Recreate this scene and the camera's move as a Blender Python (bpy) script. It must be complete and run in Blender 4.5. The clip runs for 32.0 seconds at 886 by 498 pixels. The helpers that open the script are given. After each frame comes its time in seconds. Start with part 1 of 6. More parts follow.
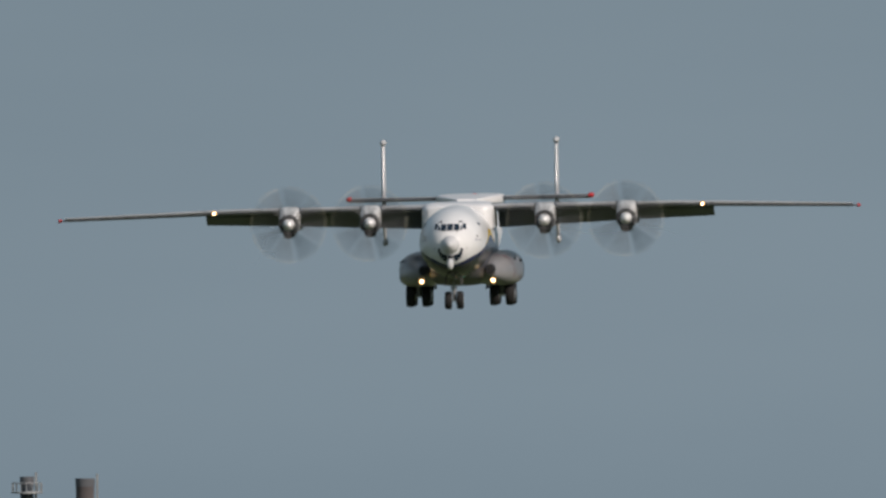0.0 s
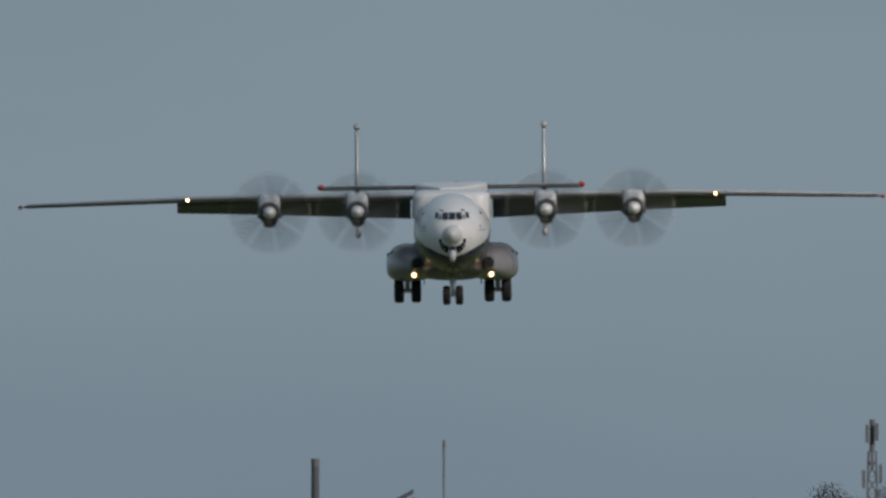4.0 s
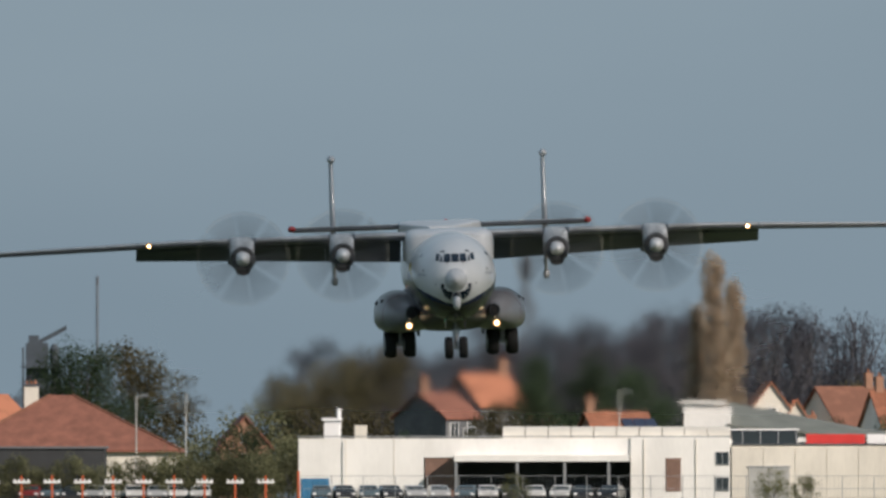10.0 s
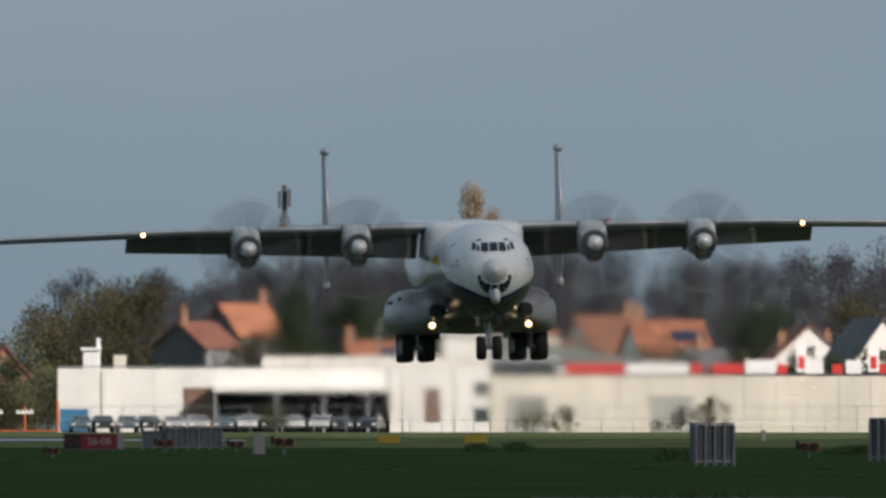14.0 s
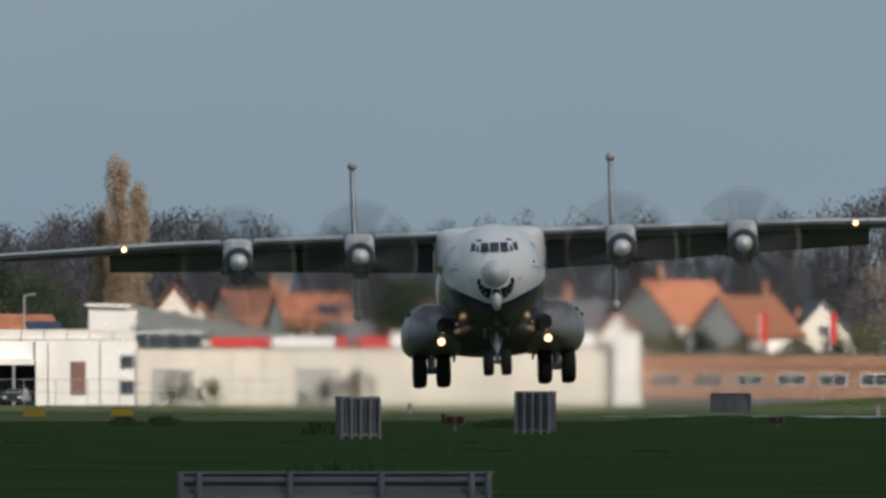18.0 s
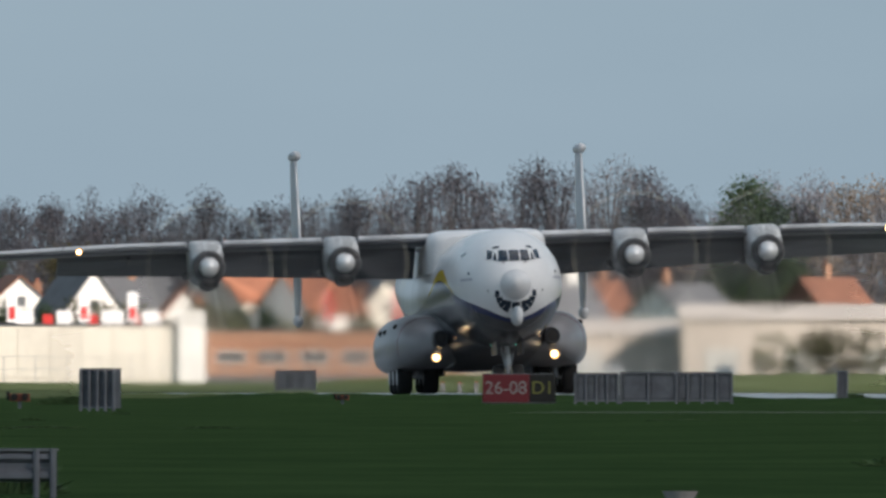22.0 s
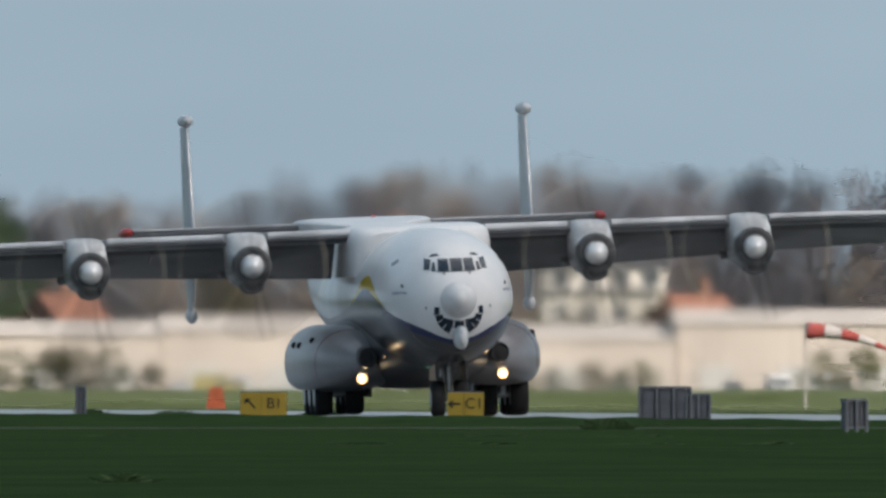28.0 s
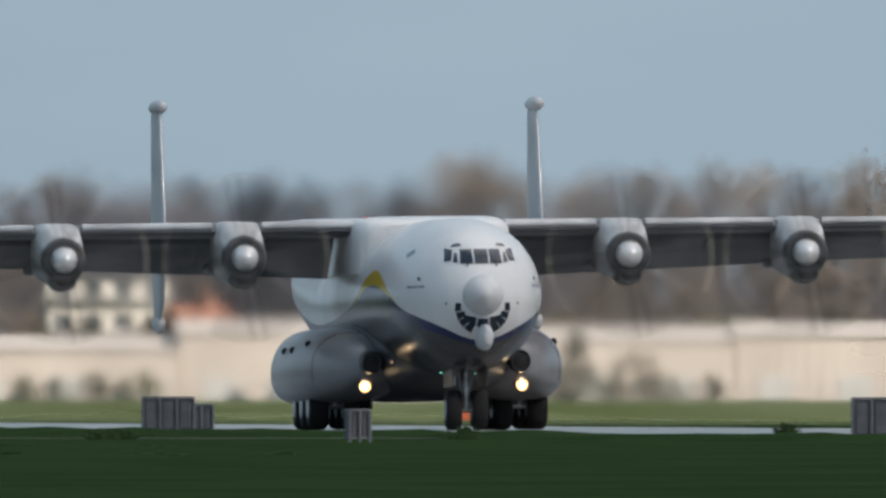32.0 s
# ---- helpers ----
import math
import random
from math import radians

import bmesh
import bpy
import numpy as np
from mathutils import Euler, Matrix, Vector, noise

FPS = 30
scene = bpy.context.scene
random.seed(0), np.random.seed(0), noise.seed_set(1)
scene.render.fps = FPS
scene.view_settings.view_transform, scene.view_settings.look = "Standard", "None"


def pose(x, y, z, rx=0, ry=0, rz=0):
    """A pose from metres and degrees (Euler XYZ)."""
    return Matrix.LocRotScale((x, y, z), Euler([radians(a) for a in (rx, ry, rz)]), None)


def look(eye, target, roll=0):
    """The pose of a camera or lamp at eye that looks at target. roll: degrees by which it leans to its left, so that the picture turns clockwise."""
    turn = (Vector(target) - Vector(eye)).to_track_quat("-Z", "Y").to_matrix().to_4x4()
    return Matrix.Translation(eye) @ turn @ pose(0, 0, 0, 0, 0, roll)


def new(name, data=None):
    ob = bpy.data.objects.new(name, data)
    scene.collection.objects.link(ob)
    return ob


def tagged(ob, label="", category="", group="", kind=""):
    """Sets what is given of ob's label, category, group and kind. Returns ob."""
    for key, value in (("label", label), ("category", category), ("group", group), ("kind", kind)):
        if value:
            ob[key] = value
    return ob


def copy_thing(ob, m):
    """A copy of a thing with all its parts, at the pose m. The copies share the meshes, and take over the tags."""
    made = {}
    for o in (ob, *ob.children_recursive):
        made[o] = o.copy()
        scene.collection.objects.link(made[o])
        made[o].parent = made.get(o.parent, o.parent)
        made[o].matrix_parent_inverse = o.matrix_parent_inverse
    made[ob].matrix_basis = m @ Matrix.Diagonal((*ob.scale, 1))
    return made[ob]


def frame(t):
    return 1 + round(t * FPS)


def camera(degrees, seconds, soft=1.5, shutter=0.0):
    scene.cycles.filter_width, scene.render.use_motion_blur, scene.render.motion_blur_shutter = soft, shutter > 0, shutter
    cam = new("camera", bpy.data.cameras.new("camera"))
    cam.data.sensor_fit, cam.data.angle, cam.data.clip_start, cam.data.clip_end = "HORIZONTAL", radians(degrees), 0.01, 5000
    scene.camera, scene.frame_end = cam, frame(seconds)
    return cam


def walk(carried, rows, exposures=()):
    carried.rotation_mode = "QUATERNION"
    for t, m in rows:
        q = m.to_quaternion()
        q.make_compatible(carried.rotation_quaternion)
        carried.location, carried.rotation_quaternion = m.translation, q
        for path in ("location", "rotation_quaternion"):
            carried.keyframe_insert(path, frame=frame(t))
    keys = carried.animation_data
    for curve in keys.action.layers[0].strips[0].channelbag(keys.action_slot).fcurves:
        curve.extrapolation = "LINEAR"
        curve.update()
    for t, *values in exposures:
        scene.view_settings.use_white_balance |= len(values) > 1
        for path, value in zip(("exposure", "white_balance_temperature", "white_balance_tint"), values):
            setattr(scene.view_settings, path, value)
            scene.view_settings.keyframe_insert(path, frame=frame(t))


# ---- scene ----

# ---- camera: a long lens on a tripod beside the far end of the runway, panning ----
EYE = (0.0, 0.0, 1.45)
cam = camera(1.1371, 32.0, soft=2.8, shutter=0.5)
# seconds, tilt, heading
PAN = [(0, 90.7035, 1.5343), (0.5, 90.6824, 1.5096), (1, 90.6469, 1.4799), (1.5, 90.6208, 1.4488),
       (2, 90.6056, 1.4227), (2.5, 90.5809, 1.4031), (3, 90.5563, 1.3879), (3.5, 90.5345, 1.3661),
       (5.5, 90.4576, 1.2241), (6, 90.4424, 1.1972), (6.5, 90.4279, 1.1675), (7, 90.4163, 1.1371),
       (7.5, 90.4018, 1.1081), (8, 90.3858, 1.0696), (8.5, 90.3713, 1.0254), (9, 90.3503, 0.9732),
       (9.5, 90.3322, 0.9290), (10, 90.3032, 0.8891), (10.5, 90.2807, 0.8499), (11, 90.2647, 0.8122),
       (11.5, 90.2430, 0.7782), (12, 90.2285, 0.7434), (12.5, 90.2212, 0.7064), (13, 90.2147, 0.6650),
       (13.5, 90.2132, 0.6259), (15.5, 90.2140, 0.4127), (16, 90.2103, 0.3576), (16.5, 90.2038, 0.3024),
       (17, 90.1936, 0.2357), (17.5, 90.1849, 0.1777), (18, 90.1791, 0.1255), (18.5, 90.1741, 0.0740),
       (19, 90.1719, 0.0051), (19.5, 90.1726, -0.0609), (20, 90.1755, -0.1269), (20.5, 90.1726, -0.1922),
       (21, 90.1610, -0.2712), (21.5, 90.1581, -0.3532), (22, 90.1498, -0.4330), (22.5, 90.1363, -0.5011),
       (23, 90.1298, -0.5729), (23.5, 90.1429, -0.6433), (24, 90.1577, -0.7419), (24.5, 90.1523, -0.8391),
       (25, 90.1552, -0.9464), (25.5, 90.1530, -1.0319), (26, 90.1574, -1.1197), (26.5, 90.1621, -1.1994),
       (28.5, 90.1712, -1.4792), (29, 90.1722, -1.5502), (29.5, 90.1741, -1.6256), (30, 90.1741, -1.7089),
       (30.5, 90.1741, -1.7930), (31, 90.1755, -1.8792), (31.5, 90.1791, -1.9625), (32, 90.1831, -2.0480)]

EXPOSURES = [(0, 0.0), (5.5, 0.1), (9, 0.26), (13, 0.3), (18, 0.35), (20.5, 0.5), (22, 0.75), (23.5, 0.93), (28, 0.85), (32, 0.82)]
walk(cam, [(t, pose(*EYE, rx, 0, rz)) for t, rx, rz in PAN], EXPOSURES)

# ---- daylight: broken grey-blue cloud, low autumn sun from behind on the right ----
SUN = Vector((0.64, -0.60, 0.49)).normalized()
world = bpy.data.worlds.new("sky")
scene.world = world
world.use_nodes = True
wn, wl = world.node_tree.nodes, world.node_tree.links
wn.clear()
sky = wn.new("ShaderNodeTexSky")
sky.sky_type, sky.sun_disc = "NISHITA", False
sky.sun_elevation = math.asin(SUN.z)
sky.sun_rotation = math.atan2(SUN.x, SUN.y)
sky_gain = wn.new("ShaderNodeVectorMath")
sky_gain.operation = "SCALE"
sky_gain.inputs["Scale"].default_value = 0.05
wl.new(sky.outputs[0], sky_gain.inputs[0])
co = wn.new("ShaderNodeTexCoord")
stretch = wn.new("ShaderNodeMapping")
stretch.inputs["Scale"].default_value = (6, 6, 24)
wl.new(co.outputs["Generated"], stretch.inputs[0])
puff = wn.new("ShaderNodeTexNoise")
puff.inputs["Scale"].default_value, puff.inputs["Detail"].default_value = 3.0, 5.0
wl.new(stretch.outputs[0], puff.inputs["Vector"])
cloud = wn.new("ShaderNodeValToRGB")
cloud.color_ramp.elements[0].position, cloud.color_ramp.elements[0].color = 0.3, (0.167, 0.2295, 0.286, 1)
cloud.color_ramp.elements[1].position, cloud.color_ramp.elements[1].color = 0.7, (0.207, 0.2735, 0.331, 1)
wl.new(puff.outputs["Fac"], cloud.inputs[0])
mix = wn.new("ShaderNodeMix")
mix.data_type = "RGBA"
mix.inputs["Factor"].default_value = 0.9
wl.new(sky_gain.outputs[0], mix.inputs["A"])
wl.new(cloud.outputs[0], mix.inputs["B"])
bg = wn.new("ShaderNodeBackground")
wl.new(mix.outputs["Result"], bg.inputs[0])
wo = wn.new("ShaderNodeOutputWorld")
wl.new(bg.outputs[0], wo.inputs[0])

sun_data = bpy.data.lights.new("sun", "SUN")
sun_data.energy, sun_data.angle, sun_data.color = 3.7, radians(0.6), (1.0, 0.87, 0.77)
sun = new("sun", sun_data)
sun.matrix_world = look(SUN * 50, (0, 0, 0))


def build_cloud():
    """A thin cloud bank, 600 m up, that veils the sun over the near half of the field."""
    m = bpy.data.materials.new("cloud_vapour")
    m.use_nodes = True
    n, l = m.node_tree.nodes, m.node_tree.links
    n.remove(n["Principled BSDF"])
    c, sp = n.new("ShaderNodeTexCoord"), n.new("ShaderNodeSeparateXYZ")
    l.new(c.outputs["Object"], sp.inputs[0])
    tex = n.new("ShaderNodeTexNoise")
    tex.inputs["Scale"].default_value, tex.inputs["Detail"].default_value = 0.012, 4.0
    l.new(c.outputs["Object"], tex.inputs["Vector"])
    fray = n.new("ShaderNodeMath")
    fray.operation, fray.inputs[1].default_value = "MULTIPLY_ADD", 30.0
    l.new(tex.outputs["Fac"], fray.inputs[0])
    l.new(sp.outputs["X"], fray.inputs[2])
    thick = n.new("ShaderNodeMapRange")
    thick.interpolation_type = "SMOOTHSTEP"
    for key, v in (("From Min", -38), ("From Max", 52), ("To Min", 0.0), ("To Max", 0.62)):
        thick.inputs[key].default_value = v
    l.new(fray.outputs[0], thick.inputs["Value"])
    clear, veil, mixed = n.new("ShaderNodeBsdfTransparent"), n.new("ShaderNodeBsdfTranslucent"), n.new("ShaderNodeMixShader")
    veil.inputs["Color"].default_value = (0.95, 0.95, 0.95, 1)
    l.new(thick.outputs[0], mixed.inputs[0])
    l.new(clear.outputs[0], mixed.inputs[1])
    l.new(veil.outputs[0], mixed.inputs[2])
    l.new(mixed.outputs[0], n["Material Output"].inputs["Surface"])
    bm = bmesh.new()
    nu, nv = 48, 20
    top, low = [], []
    for i in range(nu + 1):
        a, b = [], []
        for j in range(nv + 1):
            x, y = -60 + 900 * j / nv, -800 + 3700 * i / nu
            rim = min(1.0, 6.0 * min(i / nu, 1 - i / nu, j / nv, 1 - j / nv))
            h = 8 + 60 * rim * (0.5 + 0.5 * noise.noise((x / 160, y / 160, 3.0))) ** 2
            a.append(bm.verts.new((x, y, h)))
            b.append(bm.verts.new((x, y, -4 - 14 * rim * (0.5 + 0.5 * noise.noise((x / 90, y / 90, 9.0))))))
        top.append(a), low.append(b)
    for i in range(nu):
        for j in range(nv):
            bm.faces.new((top[i][j], top[i + 1][j], top[i + 1][j + 1], top[i][j + 1]))
            bm.faces.new((low[i][j], low[i][j + 1], low[i + 1][j + 1], low[i + 1][j]))
    for i in range(nu):
        for j in (0, nv):
            bm.faces.new((top[i][j], top[i + 1][j], low[i + 1][j], low[i][j]))
    for j in range(nv):
        for i in (0, nu):
            bm.faces.new((top[i][j], top[i][j + 1], low[i][j + 1], low[i][j]))
    bmesh.ops.recalc_face_normals(bm, faces=bm.faces)
    me = bpy.data.meshes.new("cloud")
    bm.to_mesh(me)
    bm.free()
    me.materials.append(m)
    me.shade_smooth()
    ob = new("cloud", me)
    # its edge runs obliquely over the runway, thrown back towards the sun
    ob.matrix_basis = Matrix.Translation(Vector((0, 2640, 0)) + SUN * (600 / SUN.z)) @ Matrix(((-0.985, 0.173, 0, 0), (-0.173, -0.985, 0, 0), (0, 0, 1, 0), (0, 0, 0, 1)))
    return tagged(ob, "thin grey veil of cloud high over the near field", "cloud", kind="structure")


build_cloud()

# ---- materials ----
def material(name, colour, rough=0.6, metal=0.0, vary=0.15, scale=2.0, fine=40.0, bump=0.0, second=None, coat=0.0, streak=(1, 1, 1), per_piece=0.0):
    """A surface with colour variation at two scales and a fine relief, in metres."""
    m = bpy.data.materials.new(name)
    m.use_nodes = True
    n, l = m.node_tree.nodes, m.node_tree.links
    b = n["Principled BSDF"]
    b.inputs["Roughness"].default_value, b.inputs["Metallic"].default_value = rough, metal
    b.inputs["Coat Weight"].default_value = coat
    c = n.new("ShaderNodeTexCoord")
    mp = n.new("ShaderNodeMapping")
    mp.inputs["Scale"].default_value = streak
    l.new(c.outputs["Object"], mp.inputs[0])
    big, small = n.new("ShaderNodeTexNoise"), n.new("ShaderNodeTexNoise")
    for tex, s, d in ((big, 1 / scale, 4), (small, fine, 3)):
        tex.inputs["Scale"].default_value, tex.inputs["Detail"].default_value = s, d
        l.new(mp.outputs[0], tex.inputs["Vector"])
    ramp = n.new("ShaderNodeValToRGB")
    e = ramp.color_ramp.elements
    dark = second or [v * (1 - vary) for v in colour]
    e[0].position, e[0].color = 0.32, (*dark, 1)
    e[1].position, e[1].color = 0.68, (*[min(1, v * (1 + (vary if not second else 0))) for v in colour], 1)
    add = n.new("ShaderNodeMath")
    add.operation = "MULTIPLY_ADD"
    add.inputs[1].default_value = 0.35
    sub = n.new("ShaderNodeMath")
    sub.operation = "SUBTRACT"
    sub.inputs[1].default_value = 0.5
    l.new(small.outputs["Fac"], sub.inputs[0])
    l.new(sub.outputs[0], add.inputs[0])
    l.new(big.outputs["Fac"], add.inputs[2])
    last = add.outputs[0]
    if per_piece:
        info = n.new("ShaderNodeObjectInfo")
        more = n.new("ShaderNodeMath")
        more.operation = "MULTIPLY_ADD"
        more.inputs[1].default_value = per_piece
        l.new(info.outputs["Random"], more.inputs[0])
        l.new(last, more.inputs[2])
        off = n.new("ShaderNodeMath")
        off.operation = "SUBTRACT"
        off.inputs[1].default_value = per_piece / 2
        l.new(more.outputs[0], off.inputs[0])
        last = off.outputs[0]
    l.new(last, ramp.inputs[0])
    l.new(ramp.outputs[0], b.inputs["Base Color"])
    if bump:
        bu = n.new("ShaderNodeBump")
        bu.inputs["Strength"].default_value, bu.inputs["Distance"].default_value = 0.6, bump
        l.new(small.outputs["Fac"], bu.inputs["Height"])
        l.new(bu.outputs[0], b.inputs["Normal"])
    return m


def glow(name, colour, strength):
    m = bpy.data.materials.new(name)
    m.use_nodes = True
    b = m.node_tree.nodes["Principled BSDF"]
    b.inputs["Base Color"].default_value = (*colour, 1)
    b.inputs["Emission Color"].default_value = (*colour, 1)
    b.inputs["Emission Strength"].default_value = strength
    return m


def glass(name, colour, rough=0.05):
    m = bpy.data.materials.new(name)
    m.use_nodes = True
    b = m.node_tree.nodes["Principled BSDF"]
    b.inputs["Base Color"].default_value = (*colour, 1)
    b.inputs["Roughness"].default_value = rough
    b.inputs["IOR"].default_value = 1.5
    b.inputs["Coat Weight"].default_value = 0.6
    return m


# ---- mesh helpers ----
def mesh_of(name, bm, mat, smooth=True):
    me = bpy.data.meshes.new(name)
    bmesh.ops.recalc_face_normals(bm, faces=bm.faces)
    bm.to_mesh(me)
    bm.free()
    for m in (mat if isinstance(mat, (list, tuple)) else [mat]):
        me.materials.append(m)
    if smooth:
        me.shade_smooth()
        me.set_sharp_from_angle(angle=radians(38))
    return me


def part(name, bm, mat, parent, label="", smooth=True):
    ob = new(name, mesh_of(name, bm, mat, smooth))
    ob.parent = parent
    if label:
        tagged(ob, label)
    return ob


def thing(name, label, category, group="", kind="", at=(0, 0, 0), turn=0):
    ob = new(name)
    ob.empty_display_size = 0.2
    ob.matrix_basis = pose(*at, 0, 0, turn)
    return tagged(ob, label, category, group, kind)


def loft(bm, rings, cap=True, wrap=True):
    vs = [[bm.verts.new(p) for p in r] for r in rings]
    n = len(vs[0])
    for a, b in zip(vs, vs[1:]):
        for i in range(n if wrap else n - 1):
            j = (i + 1) % n
            bm.faces.new((a[i], a[j], b[j], b[i]))
    if cap:
        bm.faces.new(vs[0][::-1])
        bm.faces.new(vs[-1])
    return bm


def box(bm, x0, x1, y0, y1, z0, z1):
    q = [(x0, y0), (x1, y0), (x1, y1), (x0, y1)]
    return loft(bm, [[(x, y, z0) for x, y in q], [(x, y, z1) for x, y in q]])


def tube(bm, a, b, ra, rb=None, n=12):
    a, b = Vector(a), Vector(b)
    rb = ra if rb is None else rb
    d = (b - a).normalized()
    u = d.orthogonal().normalized()
    w = d.cross(u)
    ring = [(math.cos(2 * math.pi * i / n), math.sin(2 * math.pi * i / n)) for i in range(n)]
    return loft(bm, [[p + (u * c + w * s) * r for c, s in ring] for p, r in ((a, ra), (b, rb))])


def spin_y(bm, profile, n=24, cx=0.0, cz=0.0, sx=1.0, sz=1.0):
    """A body of revolution round the y axis from (y, radius) pairs."""
    return loft(bm, [[(cx + sx * r * math.cos(2 * math.pi * i / n), y, cz + sz * r * math.sin(2 * math.pi * i / n)) for i in range(n)] for y, r in profile])


B = bmesh.new

# ---- the four-engined turboprop freighter; x across, y aft, z up from between the inner spinners ----
def livery(name):
    """White above, grey belly below a waving line, edged in blue and yellow."""
    m = material(name, (0.71, 0.715, 0.73), 0.24, 0.0, 0.06, 3.0, 9.0, 0.004, coat=0.1)
    n, l = m.node_tree.nodes, m.node_tree.links
    b = n["Principled BSDF"]
    b.inputs["Specular IOR Level"].default_value = 0.18
    white = b.inputs["Base Color"].links[0].from_socket
    c = n.new("ShaderNodeTexCoord")
    s = n.new("ShaderNodeSeparateXYZ")
    l.new(c.outputs["Object"], s.inputs[0])
    span = n.new("ShaderNodeMapRange")
    span.inputs["From Min"].default_value, span.inputs["From Max"].default_value = -18, 42
    side = n.new("ShaderNodeMath")
    side.operation = "ABSOLUTE"
    l.new(s.outputs["X"], side.inputs[0])
    inset = n.new("ShaderNodeMath")
    inset.operation, inset.inputs[1].default_value = "MULTIPLY_ADD", 0.38
    l.new(side.outputs[0], inset.inputs[0])
    l.new(s.outputs["Y"], inset.inputs[2])
    along = n.new("ShaderNodeMath")
    along.operation, along.inputs[1].default_value = "SUBTRACT", 1.05
    l.new(inset.outputs[0], along.inputs[0])
    l.new(along.outputs[0], span.inputs["Value"])
    curve = n.new("ShaderNodeFloatCurve")
    pts = [(-18, -4.2), (-15.9, -3.7), (-14.8, -3.1), (-11.2, -2.42), (-7, -1.76), (-3.4, -1.5), (-1.6, -1.56), (1.5, -1.95), (6, -2.3), (12, -2.62), (18, -2.66), (24, -2.2), (28, -1.7), (33, -0.8), (42, 0.4)]
    cm = curve.mapping.curves[0]
    knots = [((y + 18) / 60, (z + 5) / 8) for y, z in pts]
    cm.points[0].location, cm.points[1].location = knots[0], knots[-1]
    for u, v in knots[1:-1]:
        cm.points.new(u, v)
    curve.mapping.update()
    l.new(span.outputs[0], curve.inputs["Value"])
    line = n.new("ShaderNodeMath")
    line.operation, line.inputs[1].default_value, line.inputs[2].default_value = "MULTIPLY_ADD", 8.0, -5.0
    l.new(curve.outputs[0], line.inputs[0])
    up = n.new("ShaderNodeMath")
    up.operation = "SUBTRACT"
    l.new(s.outputs["Z"], up.inputs[0])
    l.new(line.outputs[0], up.inputs[1])
    last = white
    # the yellow band widens amidships
    peak = n.new("ShaderNodeMapRange")
    peak.interpolation_type = "SMOOTHSTEP"
    peak.inputs["From Min"].default_value, peak.inputs["From Max"].default_value = 9.5, 0
    peak.inputs["To Min"].default_value, peak.inputs["To Max"].default_value = 0.3, 0.95
    shift = n.new("ShaderNodeMath")
    shift.operation, shift.inputs[1].default_value = "ADD", 3.2
    l.new(s.outputs["Y"], shift.inputs[0])
    dist = n.new("ShaderNodeMath")
    dist.operation = "ABSOLUTE"
    l.new(shift.outputs[0], dist.inputs[0])
    l.new(dist.outputs[0], peak.inputs["Value"])
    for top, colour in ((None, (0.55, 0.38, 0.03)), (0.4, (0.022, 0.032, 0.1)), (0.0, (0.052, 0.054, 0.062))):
        lt = n.new("ShaderNodeMath")
        lt.operation = "LESS_THAN"
        l.new(up.outputs[0], lt.inputs[0])
        if top is None:
            l.new(peak.outputs[0], lt.inputs[1])
        else:
            lt.inputs[1].default_value = top
        mx = n.new("ShaderNodeMix")
        mx.data_type = "RGBA"
        mx.inputs["B"].default_value = (*colour, 1)
        l.new(lt.outputs[0], mx.inputs["Factor"])
        l.new(last, mx.inputs["A"])
        last = mx.outputs["Result"]
    l.new(last, b.inputs["Base Color"])
    return m


M_body = livery("painted_fuselage")
M_radome = material("radome_paint", (0.58, 0.585, 0.60), 0.4, 0.0, 0.08, 1.0, 8.0, 0.003, coat=0.1)
M_white = material("white_paint", (0.71, 0.715, 0.73), 0.34, 0.0, 0.06, 2.0, 8.0, 0.003, coat=0.2)
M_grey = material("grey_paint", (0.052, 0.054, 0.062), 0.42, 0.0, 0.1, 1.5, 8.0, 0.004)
M_wing = material("wing_skin", (0.132, 0.142, 0.162), 0.5, 0.1, 0.14, 2.5, 6.0, 0.004, streak=(0.5, 3, 1))
M_metal = material("polished_leading_edge", (0.5, 0.51, 0.53), 0.3, 0.5, 0.08, 1.5, 12.0, 0.002)
M_spin = material("bare_spinner", (0.75, 0.75, 0.76), 0.3, 0.25, 0.06, 0.5, 20.0)
M_cowl = material("sooty_cowl", (0.12, 0.12, 0.125), 0.5, 0.4, 0.25, 0.6, 12.0, 0.003)
M_dark = material("dark_opening", (0.012, 0.012, 0.013), 0.7, 0.0, 0.2, 0.5, 10.0)
M_tyre = material("rubber_tyre", (0.012, 0.012, 0.013), 0.85, 0.0, 0.25, 0.6, 25.0, 0.006)
M_strut = material("gear_steel", (0.45, 0.46, 0.47), 0.4, 0.7, 0.15, 0.4, 20.0)
M_pane = glass("cockpit_glass", (0.012, 0.022, 0.04), 0.12)
M_pane.node_tree.nodes["Principled BSDF"].inputs["Coat Weight"].default_value = 0.0
M_bar = material("blue_grey_lettering", (0.12, 0.14, 0.22), 0.4, 0.0, 0.1, 0.5, 10.0)
M_red = material("red_tip", (0.42, 0.02, 0.02), 0.4, 0.0, 0.1, 0.5, 10.0)
M_red_line = material("dull_red_line", (0.16, 0.02, 0.03), 0.5, 0.0, 0.2, 0.5, 10.0)
M_blade = material("propeller_blade", (0.06, 0.062, 0.066), 0.7, 0.0, 0.1, 0.5, 10.0)
M_tip = material("blade_tip", (0.36, 0.34, 0.28), 0.7, 0.0, 0.1, 0.5, 10.0)
M_lamp = glow("landing_lamp", (1.0, 0.82, 0.54), 10.0)
M_lamp_small = glow("taxi_lamp", (1.0, 0.6, 0.3), 0.5)
M_halo = glow("lamp_reflector", (1.0, 0.55, 0.2), 2.0)
